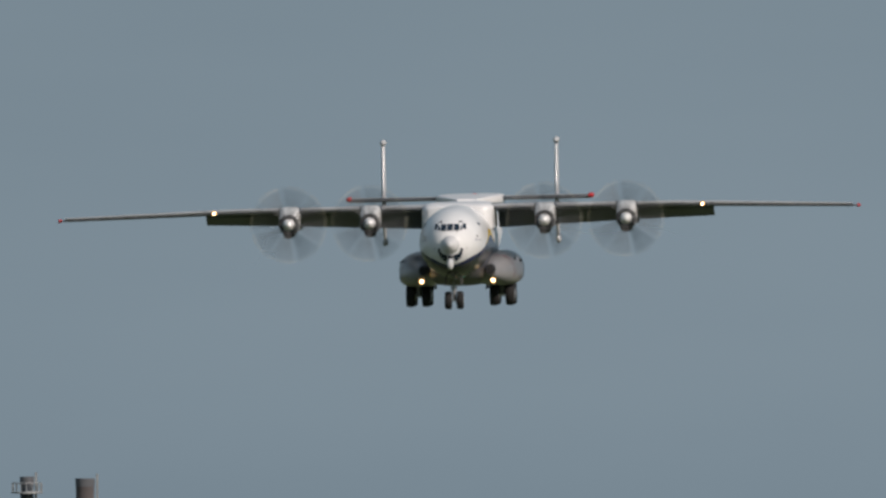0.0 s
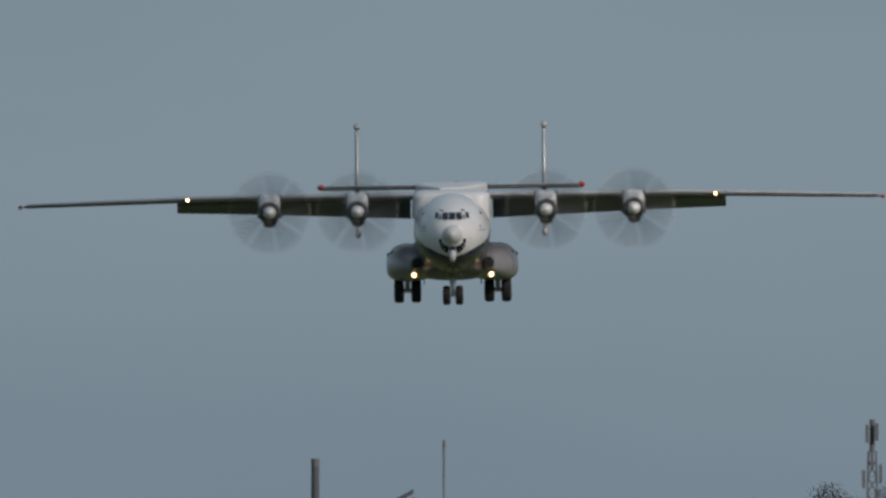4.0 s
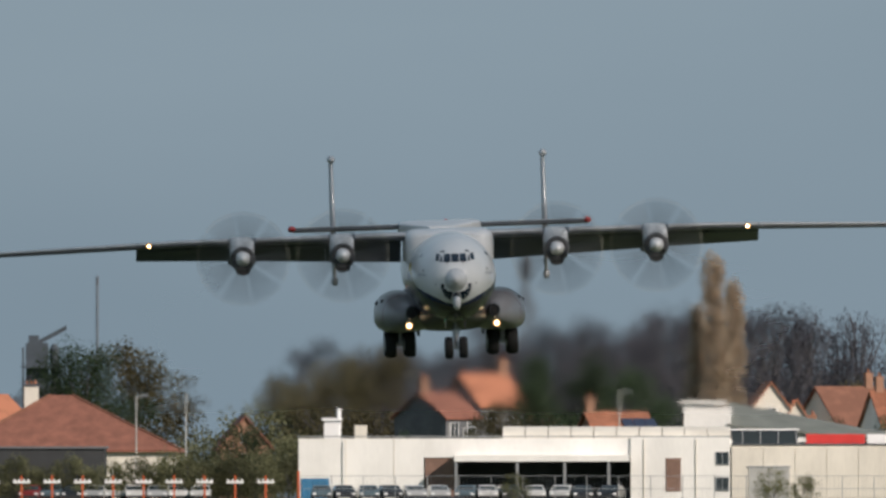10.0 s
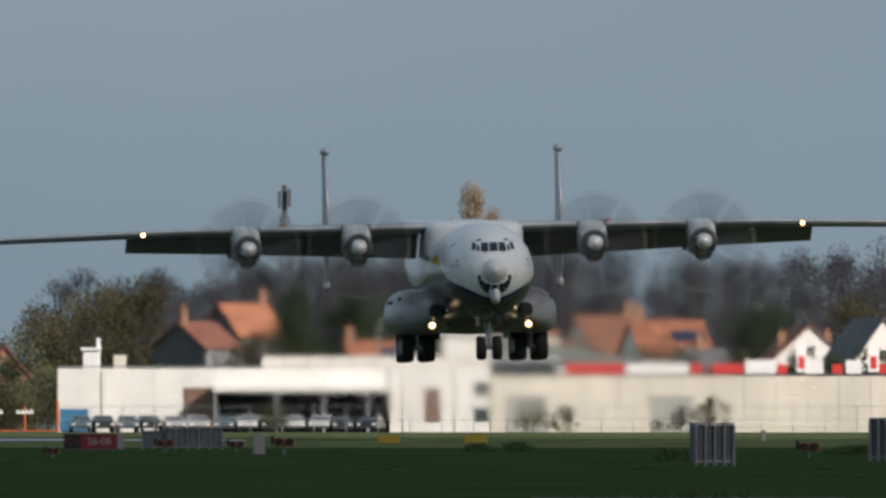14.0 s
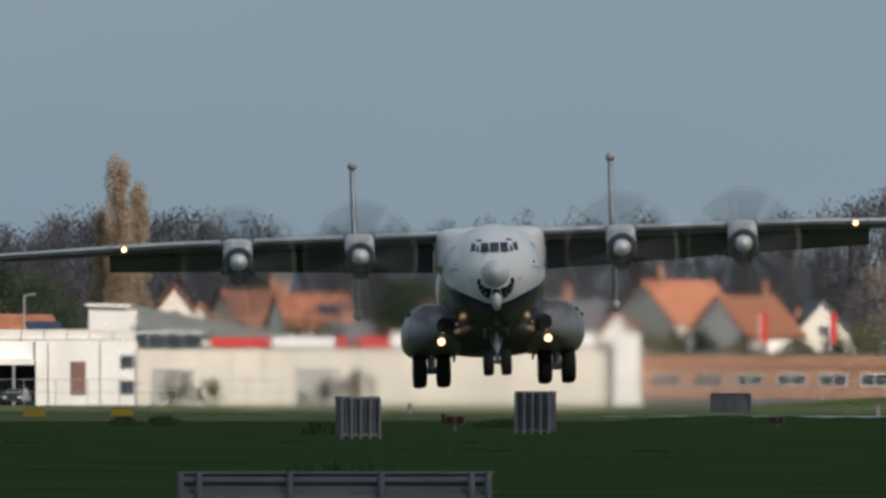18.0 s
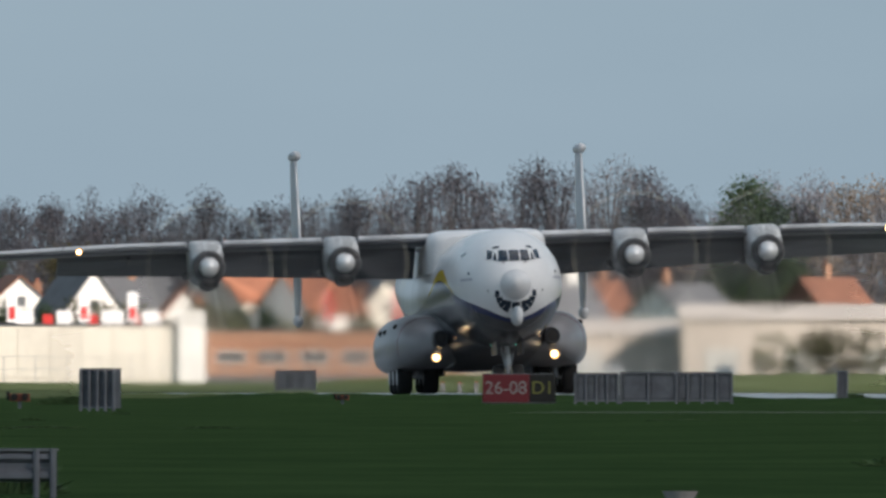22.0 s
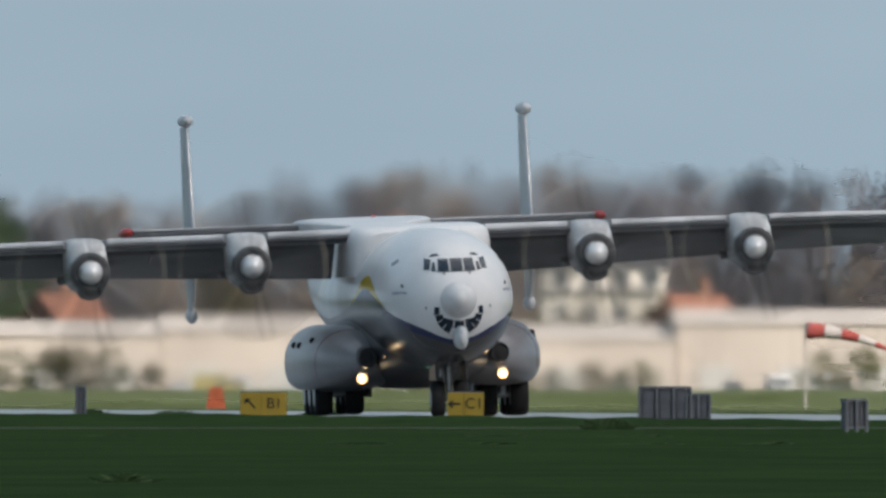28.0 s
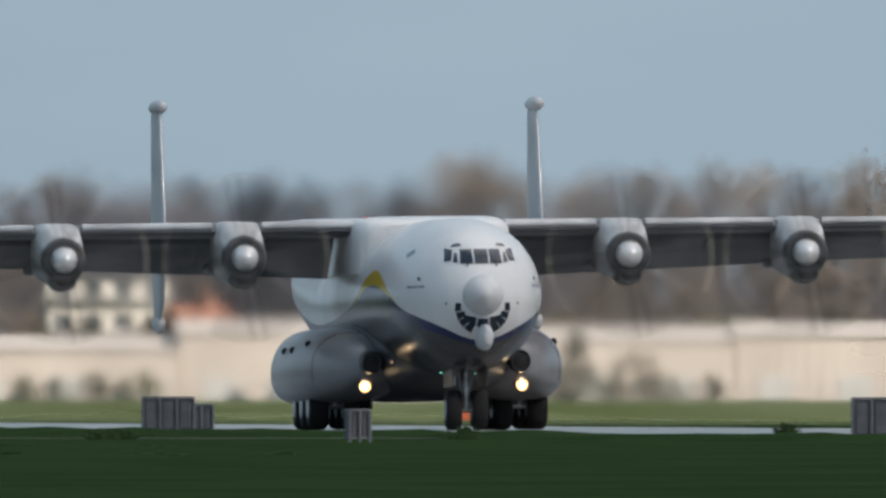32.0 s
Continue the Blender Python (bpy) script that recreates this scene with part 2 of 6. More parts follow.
M_lamp_green = glow("inspection_lamp", (0.15, 0.8, 0.55), 2.5)

HULL = [(-15.72, 0.06, 0.06, -1.62), (-15.66, 0.45, 0.45, -1.62), (-15.45, 0.92, 0.92, -1.63), (-15.0, 1.40, 1.42, -1.63), (-14.3, 1.80, 1.86, -1.62), (-13.3, 2.14, 2.24, -1.60), (-12.0, 2.42, 2.53, -1.58), (-10.5, 2.60, 2.70, -1.57), (-8.5, 2.72, 2.80, -1.56), (-6, 2.79, 2.84, -1.56), (-1, 2.84, 2.86, -1.55), (5, 2.86, 2.86, -1.55), (11, 2.86, 2.86, -1.55), (16, 2.86, 2.86, -1.55), (20, 2.86, 2.70, -1.40), (24, 2.82, 2.42, -1.14), (28, 2.68, 2.02, -0.78), (32, 2.30, 1.50, -0.30), (36, 1.60, 0.95, 0.22), (39, 0.90, 0.50, 0.62), (41, 0.15, 0.12, 0.90)]


def hull_y(x, z):
    """How far forward the skin of the nose lies at (x, z)."""
    for (y0, w0, h0, c0), (y1, w1, h1, c1) in zip(HULL, HULL[1:]):
        if math.hypot(x / w0, (z - c0) / h0) >= 1 > math.hypot(x / w1, (z - c1) / h1):
            lo, hi = 0.0, 1.0
            for _ in range(24):
                t = (lo + hi) / 2
                out = math.hypot(x / (w0 + (w1 - w0) * t), (z - c0 - (c1 - c0) * t) / (h0 + (h1 - h0) * t)) >= 1
                lo, hi = (t, hi) if out else (lo, t)
            return y0 + (y1 - y0) * lo
    return HULL[0][0]


def nose_patch(bm, corners, out=0.05, n=4):
    """A pane that follows the nose: four (x, z) corners in front view."""
    a, b, c, d = [Vector(p) for p in corners]
    grid = []
    for i in range(n + 1):
        row = []
        for j in range(n + 1):
            u, v = i / n, j / n
            p = (a * (1 - u) + b * u) * (1 - v) + (d * (1 - u) + c * u) * v
            row.append(bm.verts.new((p.x, hull_y(p.x, p.y) - out, p.y)))
        grid.append(row)
    for i in range(n):
        for j in range(n):
            bm.faces.new((grid[i][j], grid[i + 1][j], grid[i + 1][j + 1], grid[i][j + 1]))
    r = bmesh.ops.extrude_face_region(bm, geom=list(bm.faces))
    for v in r["geom"]:
        if isinstance(v, bmesh.types.BMVert):
            v.co.y += 0.05
    return bm


def section(x, y0, chord, z, thick, n=9, droop=0.0):
    """A wing section at x: leading edge at y0, camber and thickness."""
    top, low = [], []
    for i in range(n):
        u = i / (n - 1)
        u = u * u
        h = thick * (2.6 * math.sqrt(max(u, 0)) * (1 - u) * 0.58 + 0.01)
        c = -droop * u * u
        top.append((x, y0 + chord * u, z + h * 0.62 + c))
        low.append((x, y0 + chord * u, z - h * 0.38 + c))
    return top + low[1:-1][::-1]


def wing_y(x):
    return 3.3 + 0.055 * abs(x)


def wing_z(x):
    return 0.98 - (0.0 if abs(x) < 18 else 0.028 * (abs(x) - 18))


def wing_chord(x):
    a = abs(x)
    return 7.4 - 0.11 * a if a < 20.3 else 5.17 - 0.2 * (a - 20.3)


def wing_thick(x):
    return 1.05 * wing_chord(x) / 7.4


def build_aircraft():
    plane = thing("cargo_aircraft", "large white and grey four-engined turboprop freighter with twin fins", "aircraft")
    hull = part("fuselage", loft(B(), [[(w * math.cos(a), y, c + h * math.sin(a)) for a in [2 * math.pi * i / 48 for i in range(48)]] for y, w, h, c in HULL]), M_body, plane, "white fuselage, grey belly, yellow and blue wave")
    part("radome", spin_y(B(), [(-16.75, 0.03), (-16.71, 0.15), (-16.58, 0.31), (-16.3, 0.49), (-15.95, 0.63), (-15.5, 0.75), (-15.0, 0.84), (-14.4, 0.9)], 32, 0, -1.62), M_radome, hull, "round white nose radome")
    part("nose_probe", spin_y(B(), [(-17.35, 0.04), (-17.3, 0.16), (-17.1, 0.25), (-16.6, 0.3), (-15.6, 0.3), (-14.4, 0.26)], 20, 0, -3.14, 0.82, 1.55), M_radome, hull, "pale bullet-shaped probe under the nose")
    # cockpit windows
    frames = [[(-0.76, -0.47), (-0.31, -0.47), (-0.31, 0.06), (-0.70, 0.06)], [(-0.24, -0.47), (0.24, -0.47), (0.24, 0.06), (-0.24, 0.06)], [(0.31, -0.47), (0.76, -0.47), (0.70, 0.06), (0.31, 0.06)],
              [(-1.0, -0.42), (-0.83, -0.44), (-0.83, -0.1), (-0.9, -0.06)], [(0.83, -0.44), (1.0, -0.42), (0.9, -0.06), (0.83, -0.1)],
              [(-1.28, -0.38), (-1.06, -0.36), (-0.96, 0.02), (-1.2, 0.1)], [(1.06, -0.36), (1.28, -0.38), (1.2, 0.1), (0.96, 0.02)],
              [(-1.0, 0.14), (-0.62, 0.18), (-0.68, 0.27), (-0.86, 0.26)], [(0.62, 0.18), (1.0, 0.14), (0.86, 0.26), (0.68, 0.27)],
              [(-2.24, -0.2), (-2.02, -0.02), (-1.98, 0.12), (-2.2, -0.05)], [(2.02, -0.02), (2.24, -0.2), (2.2, -0.05), (1.98, 0.12)],
              [(-2.12, -1.06), (-2.04, -1.06), (-2.04, -0.92), (-2.12, -0.92)], [(2.04, -1.06), (2.12, -1.06), (2.12, -0.92), (2.04, -0.92)],
              [(-1.32, -1.95), (-1.27, -1.95), (-1.27, -1.86), (-1.32, -1.86)], [(1.27, -1.95), (1.32, -1.95), (1.32, -1.86), (1.27, -1.86)]]
    for f in frames:
        part("cockpit_window", nose_patch(B(), f), M_pane, hull)
    for sx in (-1, 1):
        wiper = B()
        tube(wiper, (sx * 0.52, hull_y(0.52, -0.4) - 0.05, -0.4), (sx * 0.52, hull_y(0.52, -0.56) - 0.06, -0.58), 0.025, n=6)
        part("wiper", wiper, M_dark, hull)
    # navigator's glazing, a ring of panes below the radome
    ring = []
    for a0, a1 in ((188, 205), (207, 225), (227, 246), (294, 313), (315, 333), (335, 352)):
        a0, a1 = radians(a0), radians(a1)
        ring.append([(0.97 * math.cos(a), -2.1 + 0.95 * math.sin(a)) for a in (a0, a1)] + [(0.68 * math.cos(a), -2.10 + 0.62 * math.sin(a)) for a in (a1, a0)])
    ring += [[(-1.0, -2.2), (-0.79, -2.18), (-0.79, -1.9), (-0.98, -1.88)], [(0.79, -2.18), (1.0, -2.2), (0.98, -1.88), (0.79, -1.9)],
             [(-0.68, -2.46), (-0.26, -2.74), (-0.24, -2.42), (-0.66, -2.32)], [(0.26, -2.74), (0.68, -2.46), (0.66, -2.32), (0.24, -2.42)], [(-0.2, -2.76), (0.2, -2.76), (0.19, -2.46), (-0.19, -2.46)]]
    for f in ring:
        part("nose_window", nose_patch(B(), f, 0.02), M_pane, hull)
    # unreadable small lettering on both cheeks, as bars
    for sx in (-1, 1):
        for k in range(6):
            a, b = sx * (1.95 + 0.075 * k), sx * (2.01 + 0.075 * k)
            part("lettering_bar", nose_patch(B(), [(min(a, b), -1.32), (max(a, b), -1.32), (max(a, b), -1.23), (min(a, b), -1.23)], 0.006, 1), M_bar, hull)
    # wing root fairing and belly
    sec = []
    for y, w, h in ((1.5, 2.2, 1.16), (1.75, 2.6, 1.3), (2.3, 2.82, 1.42), (3.4, 2.92, 1.48), (9, 2.95, 1.48), (13, 2.8, 1.42), (19, 2.4, 1.34), (26, 1.8, 1.28)):
        sec.append([(w * c, y, -0.6 + (h + 0.6) * s) for c, s in [(math.copysign(abs(math.cos(a)) ** 0.26, math.cos(a)), math.sin(a) ** 0.26 if math.sin(a) > 0 else 0) for a in [math.pi * i / 20 for i in range(21)]]])
    part("wing_root", loft(B(), sec), M_white, plane, "white wing centre fairing")
    keel = []
    for y, w, h in ((-6.2, 0.3, 0.5), (-5, 0.9, 0.86), (-3, 1.9, 1.16), (-1, 2.5, 1.4), (2, 3.0, 1.58), (6, 3.4, 1.66), (15, 3.3, 1.6), (19, 2.2, 1.1), (23, 0.3, 0.3)):
        keel.append([(w * math.copysign(abs(math.cos(a)) ** 0.8, math.cos(a)), y, -3.58 + h * math.copysign(abs(math.sin(a)) ** 0.75, math.sin(a))) for a in [2 * math.pi * i / 40 for i in range(40)]])
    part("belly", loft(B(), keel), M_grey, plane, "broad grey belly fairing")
    for sx in (-1, 1):
        build_wing(plane, sx)
        build_sponson(plane, sx)
        build_fin(plane, sx)
        for x in (7.0, 13.52):
            build_engine(plane, sx * x, 0.66 if x > 10 else 0.0)
    tail = part("tailplane", loft(B(), [section(x, 30.5 + 0.03 * abs(x), 4.6 - 0.2 * abs(x), 1.36, 0.62) for x in (-9.7, -7, -3.4, 0, 3.4, 7, 9.7)]), M_wing, plane, "dark tailplane")
    fairing = []
    for y, w, h in ((25, 0.8, 0.12), (28, 2.2, 0.36), (30, 2.7, 0.44), (34, 2.75, 0.44), (38, 1.4, 0.3), (41.2, 0.3, 0.1)):
        ring = []
        for k in range(28):
            a = 2 * math.pi * k / 28
            ca, sa = math.cos(a), math.sin(a)
            ring.append((w * math.copysign(abs(ca) ** 0.35, ca), y, 1.32 + h * math.copysign(abs(sa) ** 0.35, sa)))
        fairing.append(ring)
    part("tail_fairing", loft(B(), fairing), M_white, tail, "white tailplane centre")
    part("tail_edge", loft(B(), [section(x, 30.46 + 0.03 * abs(x), 0.2, 1.55, 0.12) for x in (-9.6, -2.8)]), M_metal, tail, "bare metal edge")
    part("tail_edge", loft(B(), [section(x, 30.46 + 0.03 * abs(x), 0.2, 1.55, 0.12) for x in (2.8, 9.6)]), M_metal, tail, "bare metal edge")
    for sx in (-1, 1):
        part("tail_tip", spin_y(B(), [(30.6, 0.05), (30.9, 0.2), (32.5, 0.22), (33.6, 0.1)], 16, sx * 9.75, 1.46, 1.3, 1.0), M_red, tail, "red tip")
    part("beacon", spin_y(B(), [(30.8, 0.03), (30.9, 0.12), (31.1, 0.12), (31.2, 0.03)], 12, 0.4, 1.72), M_red, tail, "red beacon")
    build_nose_gear(plane)
    return plane


def lamp(name, parent, x, y, z, r, mat, label):
    """A lens recessed in a short dark tube that faces forward."""
    hood = B()
    n = 16
    ring = [(math.cos(2 * math.pi * i / n), math.sin(2 * math.pi * i / n)) for i in range(n)]
    lip = 0.04
    loft(hood, [[(x + q * c, yy, z + q * s) for c, s in ring] for yy, q in ((y + 0.3, r * 1.25), (y - lip, r * 1.25), (y - lip, r * 1.03), (y + 0.06, r * 1.03))])
    body = part("lamp_housing", hood, M_cowl, parent)
    lens = B()
    loft(lens, [[(x + q * c, yy, z + q * s) for c, s in ring] for yy, q in ((y + 0.04, r * 0.5), (y + 0.02, r * 0.4), (y + 0.01, r * 0.15))])
    if r < 0.1:
        return part(name, lens, mat, parent, label)
    # amber halo of the lit lens, built as a glowing ring
    glare = B()
    loft(glare, [[(x + q * r * c, yy, z + q * r * s) for c, s in ring] for yy, q in ((y + 0.048, 0.98), (y + 0.03, 0.99), (y + 0.03, 0.55), (y + 0.048, 0.5))], cap=False)
    part("lamp_reflector", glare, M_halo, parent, "glowing amber ring for the lamp's halo")
    return part(name, lens, mat, parent, label)


def build_wing(plane, sx):
    xs = [2.3, 5, 9, 13, 17, 20.3, 24, 28, 31.4, 32.0]
    wing = part("wing", loft(B(), [section(sx * x, wing_y(x), wing_chord(x), wing_z(x), wing_thick(x) * (0.35 if x == 32.0 else 1)) for x in xs]), M_wing, plane, "long dark grey high wing")
    # leading edge strips between the nacelles
    for a, b in ((2.75, 6.1), (7.9, 12.6), (14.4, 20.3), (20.36, 31.6)):
        strip = [section(sx * x, wing_y(x) - 0.05, 0.9 * wing_chord(x) / 7.4, wing_z(x) + 0.16, wing_thick(x) * 0.6) for x in (a, (a + b) / 2, b)]
        part("leading_edge", loft(B(), strip), M_metal, wing, "bare metal leading edge")
    # flaps, lowered
    for a, b in ((3.04, 7.985), (8.0, 14.385), (14.4, 20.4)):
        f = []
        for x in (a, b):
            c, y, z = wing_chord(x), wing_y(x), wing_z(x)
            y0, drop = y + 0.66 * c, 0.205 * c + 0.17 - 0.018 * x
            f.append([(sx * x, y0, z - 0.06), (sx * x, y0 + 0.12, z - 0.36), (sx * x, y0 + 0.36 * c, z - 0.1 - drop), (sx * x, y0 + 0.37 * c, z - 0.02 - drop)])
        part("flap", loft(B(), f), M_wing, wing, "lowered dark flap", smooth=False)
    for x in (10.6, 17.0):
        slot = B()
        tube(slot, (sx * x, wing_y(x) + 3.2, wing_z(x) - 0.3), (sx * x, wing_y(x) + 5.0, wing_z(x) - 0.72), 0.09, 0.05, 8)
        part("flap_track", slot, M_grey, wing)
    part("wing_tip", spin_y(B(), [(wing_y(32) - 0.1, 0.04), (wing_y(32) + 0.15, 0.14), (wing_y(32) + 1.6, 0.16), (wing_y(32) + 2.6, 0.06)], 14, sx * 32.05, wing_z(32)), M_red, wing, "red wing tip")
    x = 19.6
    lamp("landing_lamp", wing, sx * x, wing_y(x) - 0.1, wing_z(x) + 0.05, 0.15, M_lamp, "lit landing lamp")


def build_engine(plane, x, dy):
    y0 = 0.7 + dy
    # cowl: round in front, tall and square where it meets the wing
    rings = []
    for y, w, top, bot, k in ((0.0, 0.60, 0.60, 0.60, 1.0), (0.06, 0.68, 0.68, 0.70, 1.0), (0.45, 0.79, 0.88, 0.88, 0.85), (1.1, 0.78, 1.18, 0.98, 0.5), (2.2, 0.8, 1.34, 1.08, 0.36), (4.4, 0.8, 1.38, 1.05, 0.36), (7.0, 0.6, 1.25, 0.7, 0.6), (9.4, 0.25, 1.0, 0.05, 0.8)):
        ring = []
        for i in range(32):
            a = 2 * math.pi * i / 32
            c, s = math.cos(a), math.sin(a)
            e = k if s > 0 else max(k, 0.8)
            ring.append((x + w * math.copysign(abs(c) ** (e if s > 0 else 1.0), c), y0 + y, (top if s > 0 else min(bot, 0.86)) * math.copysign(abs(s) ** e, s)))
        rings.append(ring)
    nac = part("nacelle", loft(B(), rings), M_nacelle, plane, "white engine nacelle, dark grey towards the bottom")
    lip = B()
    spin_y(lip, [(y0 - 0.02, 0.6), (y0 - 0.08, 0.67), (y0 - 0.06, 0.75), (y0 + 0.3, 0.82), (y0 + 0.5, 0.82)], 32, x, 0)
    part("intake_lip", lip, M_cowl, nac, "dark intake ring")
    part("oil_cooler", spin_y(B(), [(y0 + 0.05, 0.2), (y0 + 0.02, 0.34), (y0 + 0.25, 0.4), (y0 + 1.5, 0.42), (y0 + 3.0, 0.2)], 20, x, -0.74, 1.2, 0.95), M_cowl, nac, "dark chin scoop")
    part("scoop_mouth", spin_y(B(), [(y0 - 0.01, 0.05), (y0 + 0.0, 0.27), (y0 + 0.1, 0.27)], 20, x, -0.78, 1.2, 0.8), M_dark, nac)
    for sy in (-1, 1):
        part("exhaust", spin_y(B(), [(y0 + 5.5, 0.16), (y0 + 6.6, 0.2), (y0 + 6.7, 0.14)], 12, x + sy * 0.72, -0.3), M_cowl, nac)
    for front in (True, False):
        hub_y = dy + (0.34 if front else 0.62)
        prof = [(-0.36, 0.02), (-0.34, 0.12), (-0.24, 0.25), (-0.08, 0.38), (0.08, 0.45), (0.14, 0.46)] if front else [(-0.12, 0.465), (0.12, 0.5)]
        prop = part("propeller", spin_y(B(), prof, 28), M_spin, plane, "spinning four-bladed propeller with bare metal spinner")
        prop.matrix_basis = pose(x, hub_y, 0)
        for q in range(4):
            bl = B()
            a = q * math.pi / 2
            rings = []
            for r, ch, tw in ((0.4, 0.2, 62), (0.9, 0.42, 50), (1.6, 0.54, 38), (2.3, 0.54, 30), (2.85, 0.46, 25)):
                tw = radians(tw) * (1 if front else -1)
                rings.append([(r, s * math.sin(tw) - k * math.cos(tw), s * math.cos(tw) + k * math.sin(tw)) for s, k in ((-ch / 2, 0), (0, 0.035), (ch / 2, 0), (0, -0.02))])
            loft(bl, rings)
            bmesh.ops.rotate(bl, verts=bl.verts, cent=(0, 0, 0), matrix=Matrix.Rotation(a, 3, "Y"))
            blade = part("blade", bl, M_blade, prop)
            tp = B()
            tw = radians(26) * (1 if front else -1)
            loft(tp, [[(r, s * math.sin(tw) - k * math.cos(tw), s * math.cos(tw) + k * math.sin(tw)) for s, k in ((-ch / 2, 0), (0, 0.035), (ch / 2, 0), (0, -0.02))] for r, ch in ((2.851, 0.46), (3.1, 0.3))])
            bmesh.ops.rotate(tp, verts=tp.verts, cent=(0, 0, 0), matrix=Matrix.Rotation(a, 3, "Y"))
            part("blade_tip", tp, M_tip, prop, "pale blade tip")
        PROPS.append((prop, x, hub_y, 1 if front else -1))


def build_fin(plane, sx):
    x0 = sx * 7.0
    rings = []
    for z, y0, ch, th in ((-2.0, 33.6, 2.0, 0.3), (-1.2, 32.6, 3.4, 0.44), (0.4, 31.8, 4.6, 0.52), (1.7, 31.6, 4.8, 0.54), (3.6, 32.2, 4.0, 0.5), (5.75, 33.0, 3.1, 0.42)):
        s = section(0, y0, ch, 0, th * 1.15)
        rings.append([(x0 + (p[2] - 0.12 * th) , p[1], z) for p in s])
    fin = part("fin", loft(B(), rings), M_grey_fin, plane, "tall grey twin fin")
    edge = []
    for z, y0, th in ((-1.9, 33.6, 0.2), (-1.2, 32.57, 0.3), (0.4, 31.77, 0.36), (1.7, 31.57, 0.36), (3.6, 32.17, 0.33), (5.7, 32.97, 0.27)):
        s = section(0, y0 - 0.02, 0.14, 0, th * 0.5)
        edge.append([(x0 + p[2] - 0.02, p[1], z) for p in s])
    part("fin_edge", loft(B(), edge), M_metal, fin, "bare metal edge")
    part("fin_pod", spin_y(B(), [(32.2, 0.05), (32.3, 0.17), (32.7, 0.24), (33.6, 0.26), (35.2, 0.22), (37.0, 0.05)], 20, x0, 5.98), M_grey_fin, fin, "metal pod on the fin top")
    part("fin_bumper", spin_y(B(), [(33.4, 0.05), (33.5, 0.18), (34.2, 0.24), (35.2, 0.2), (35.8, 0.06)], 16, x0, -2.05, 1.0, 1.4), M_grey_fin, fin, "rounded metal fin foot")


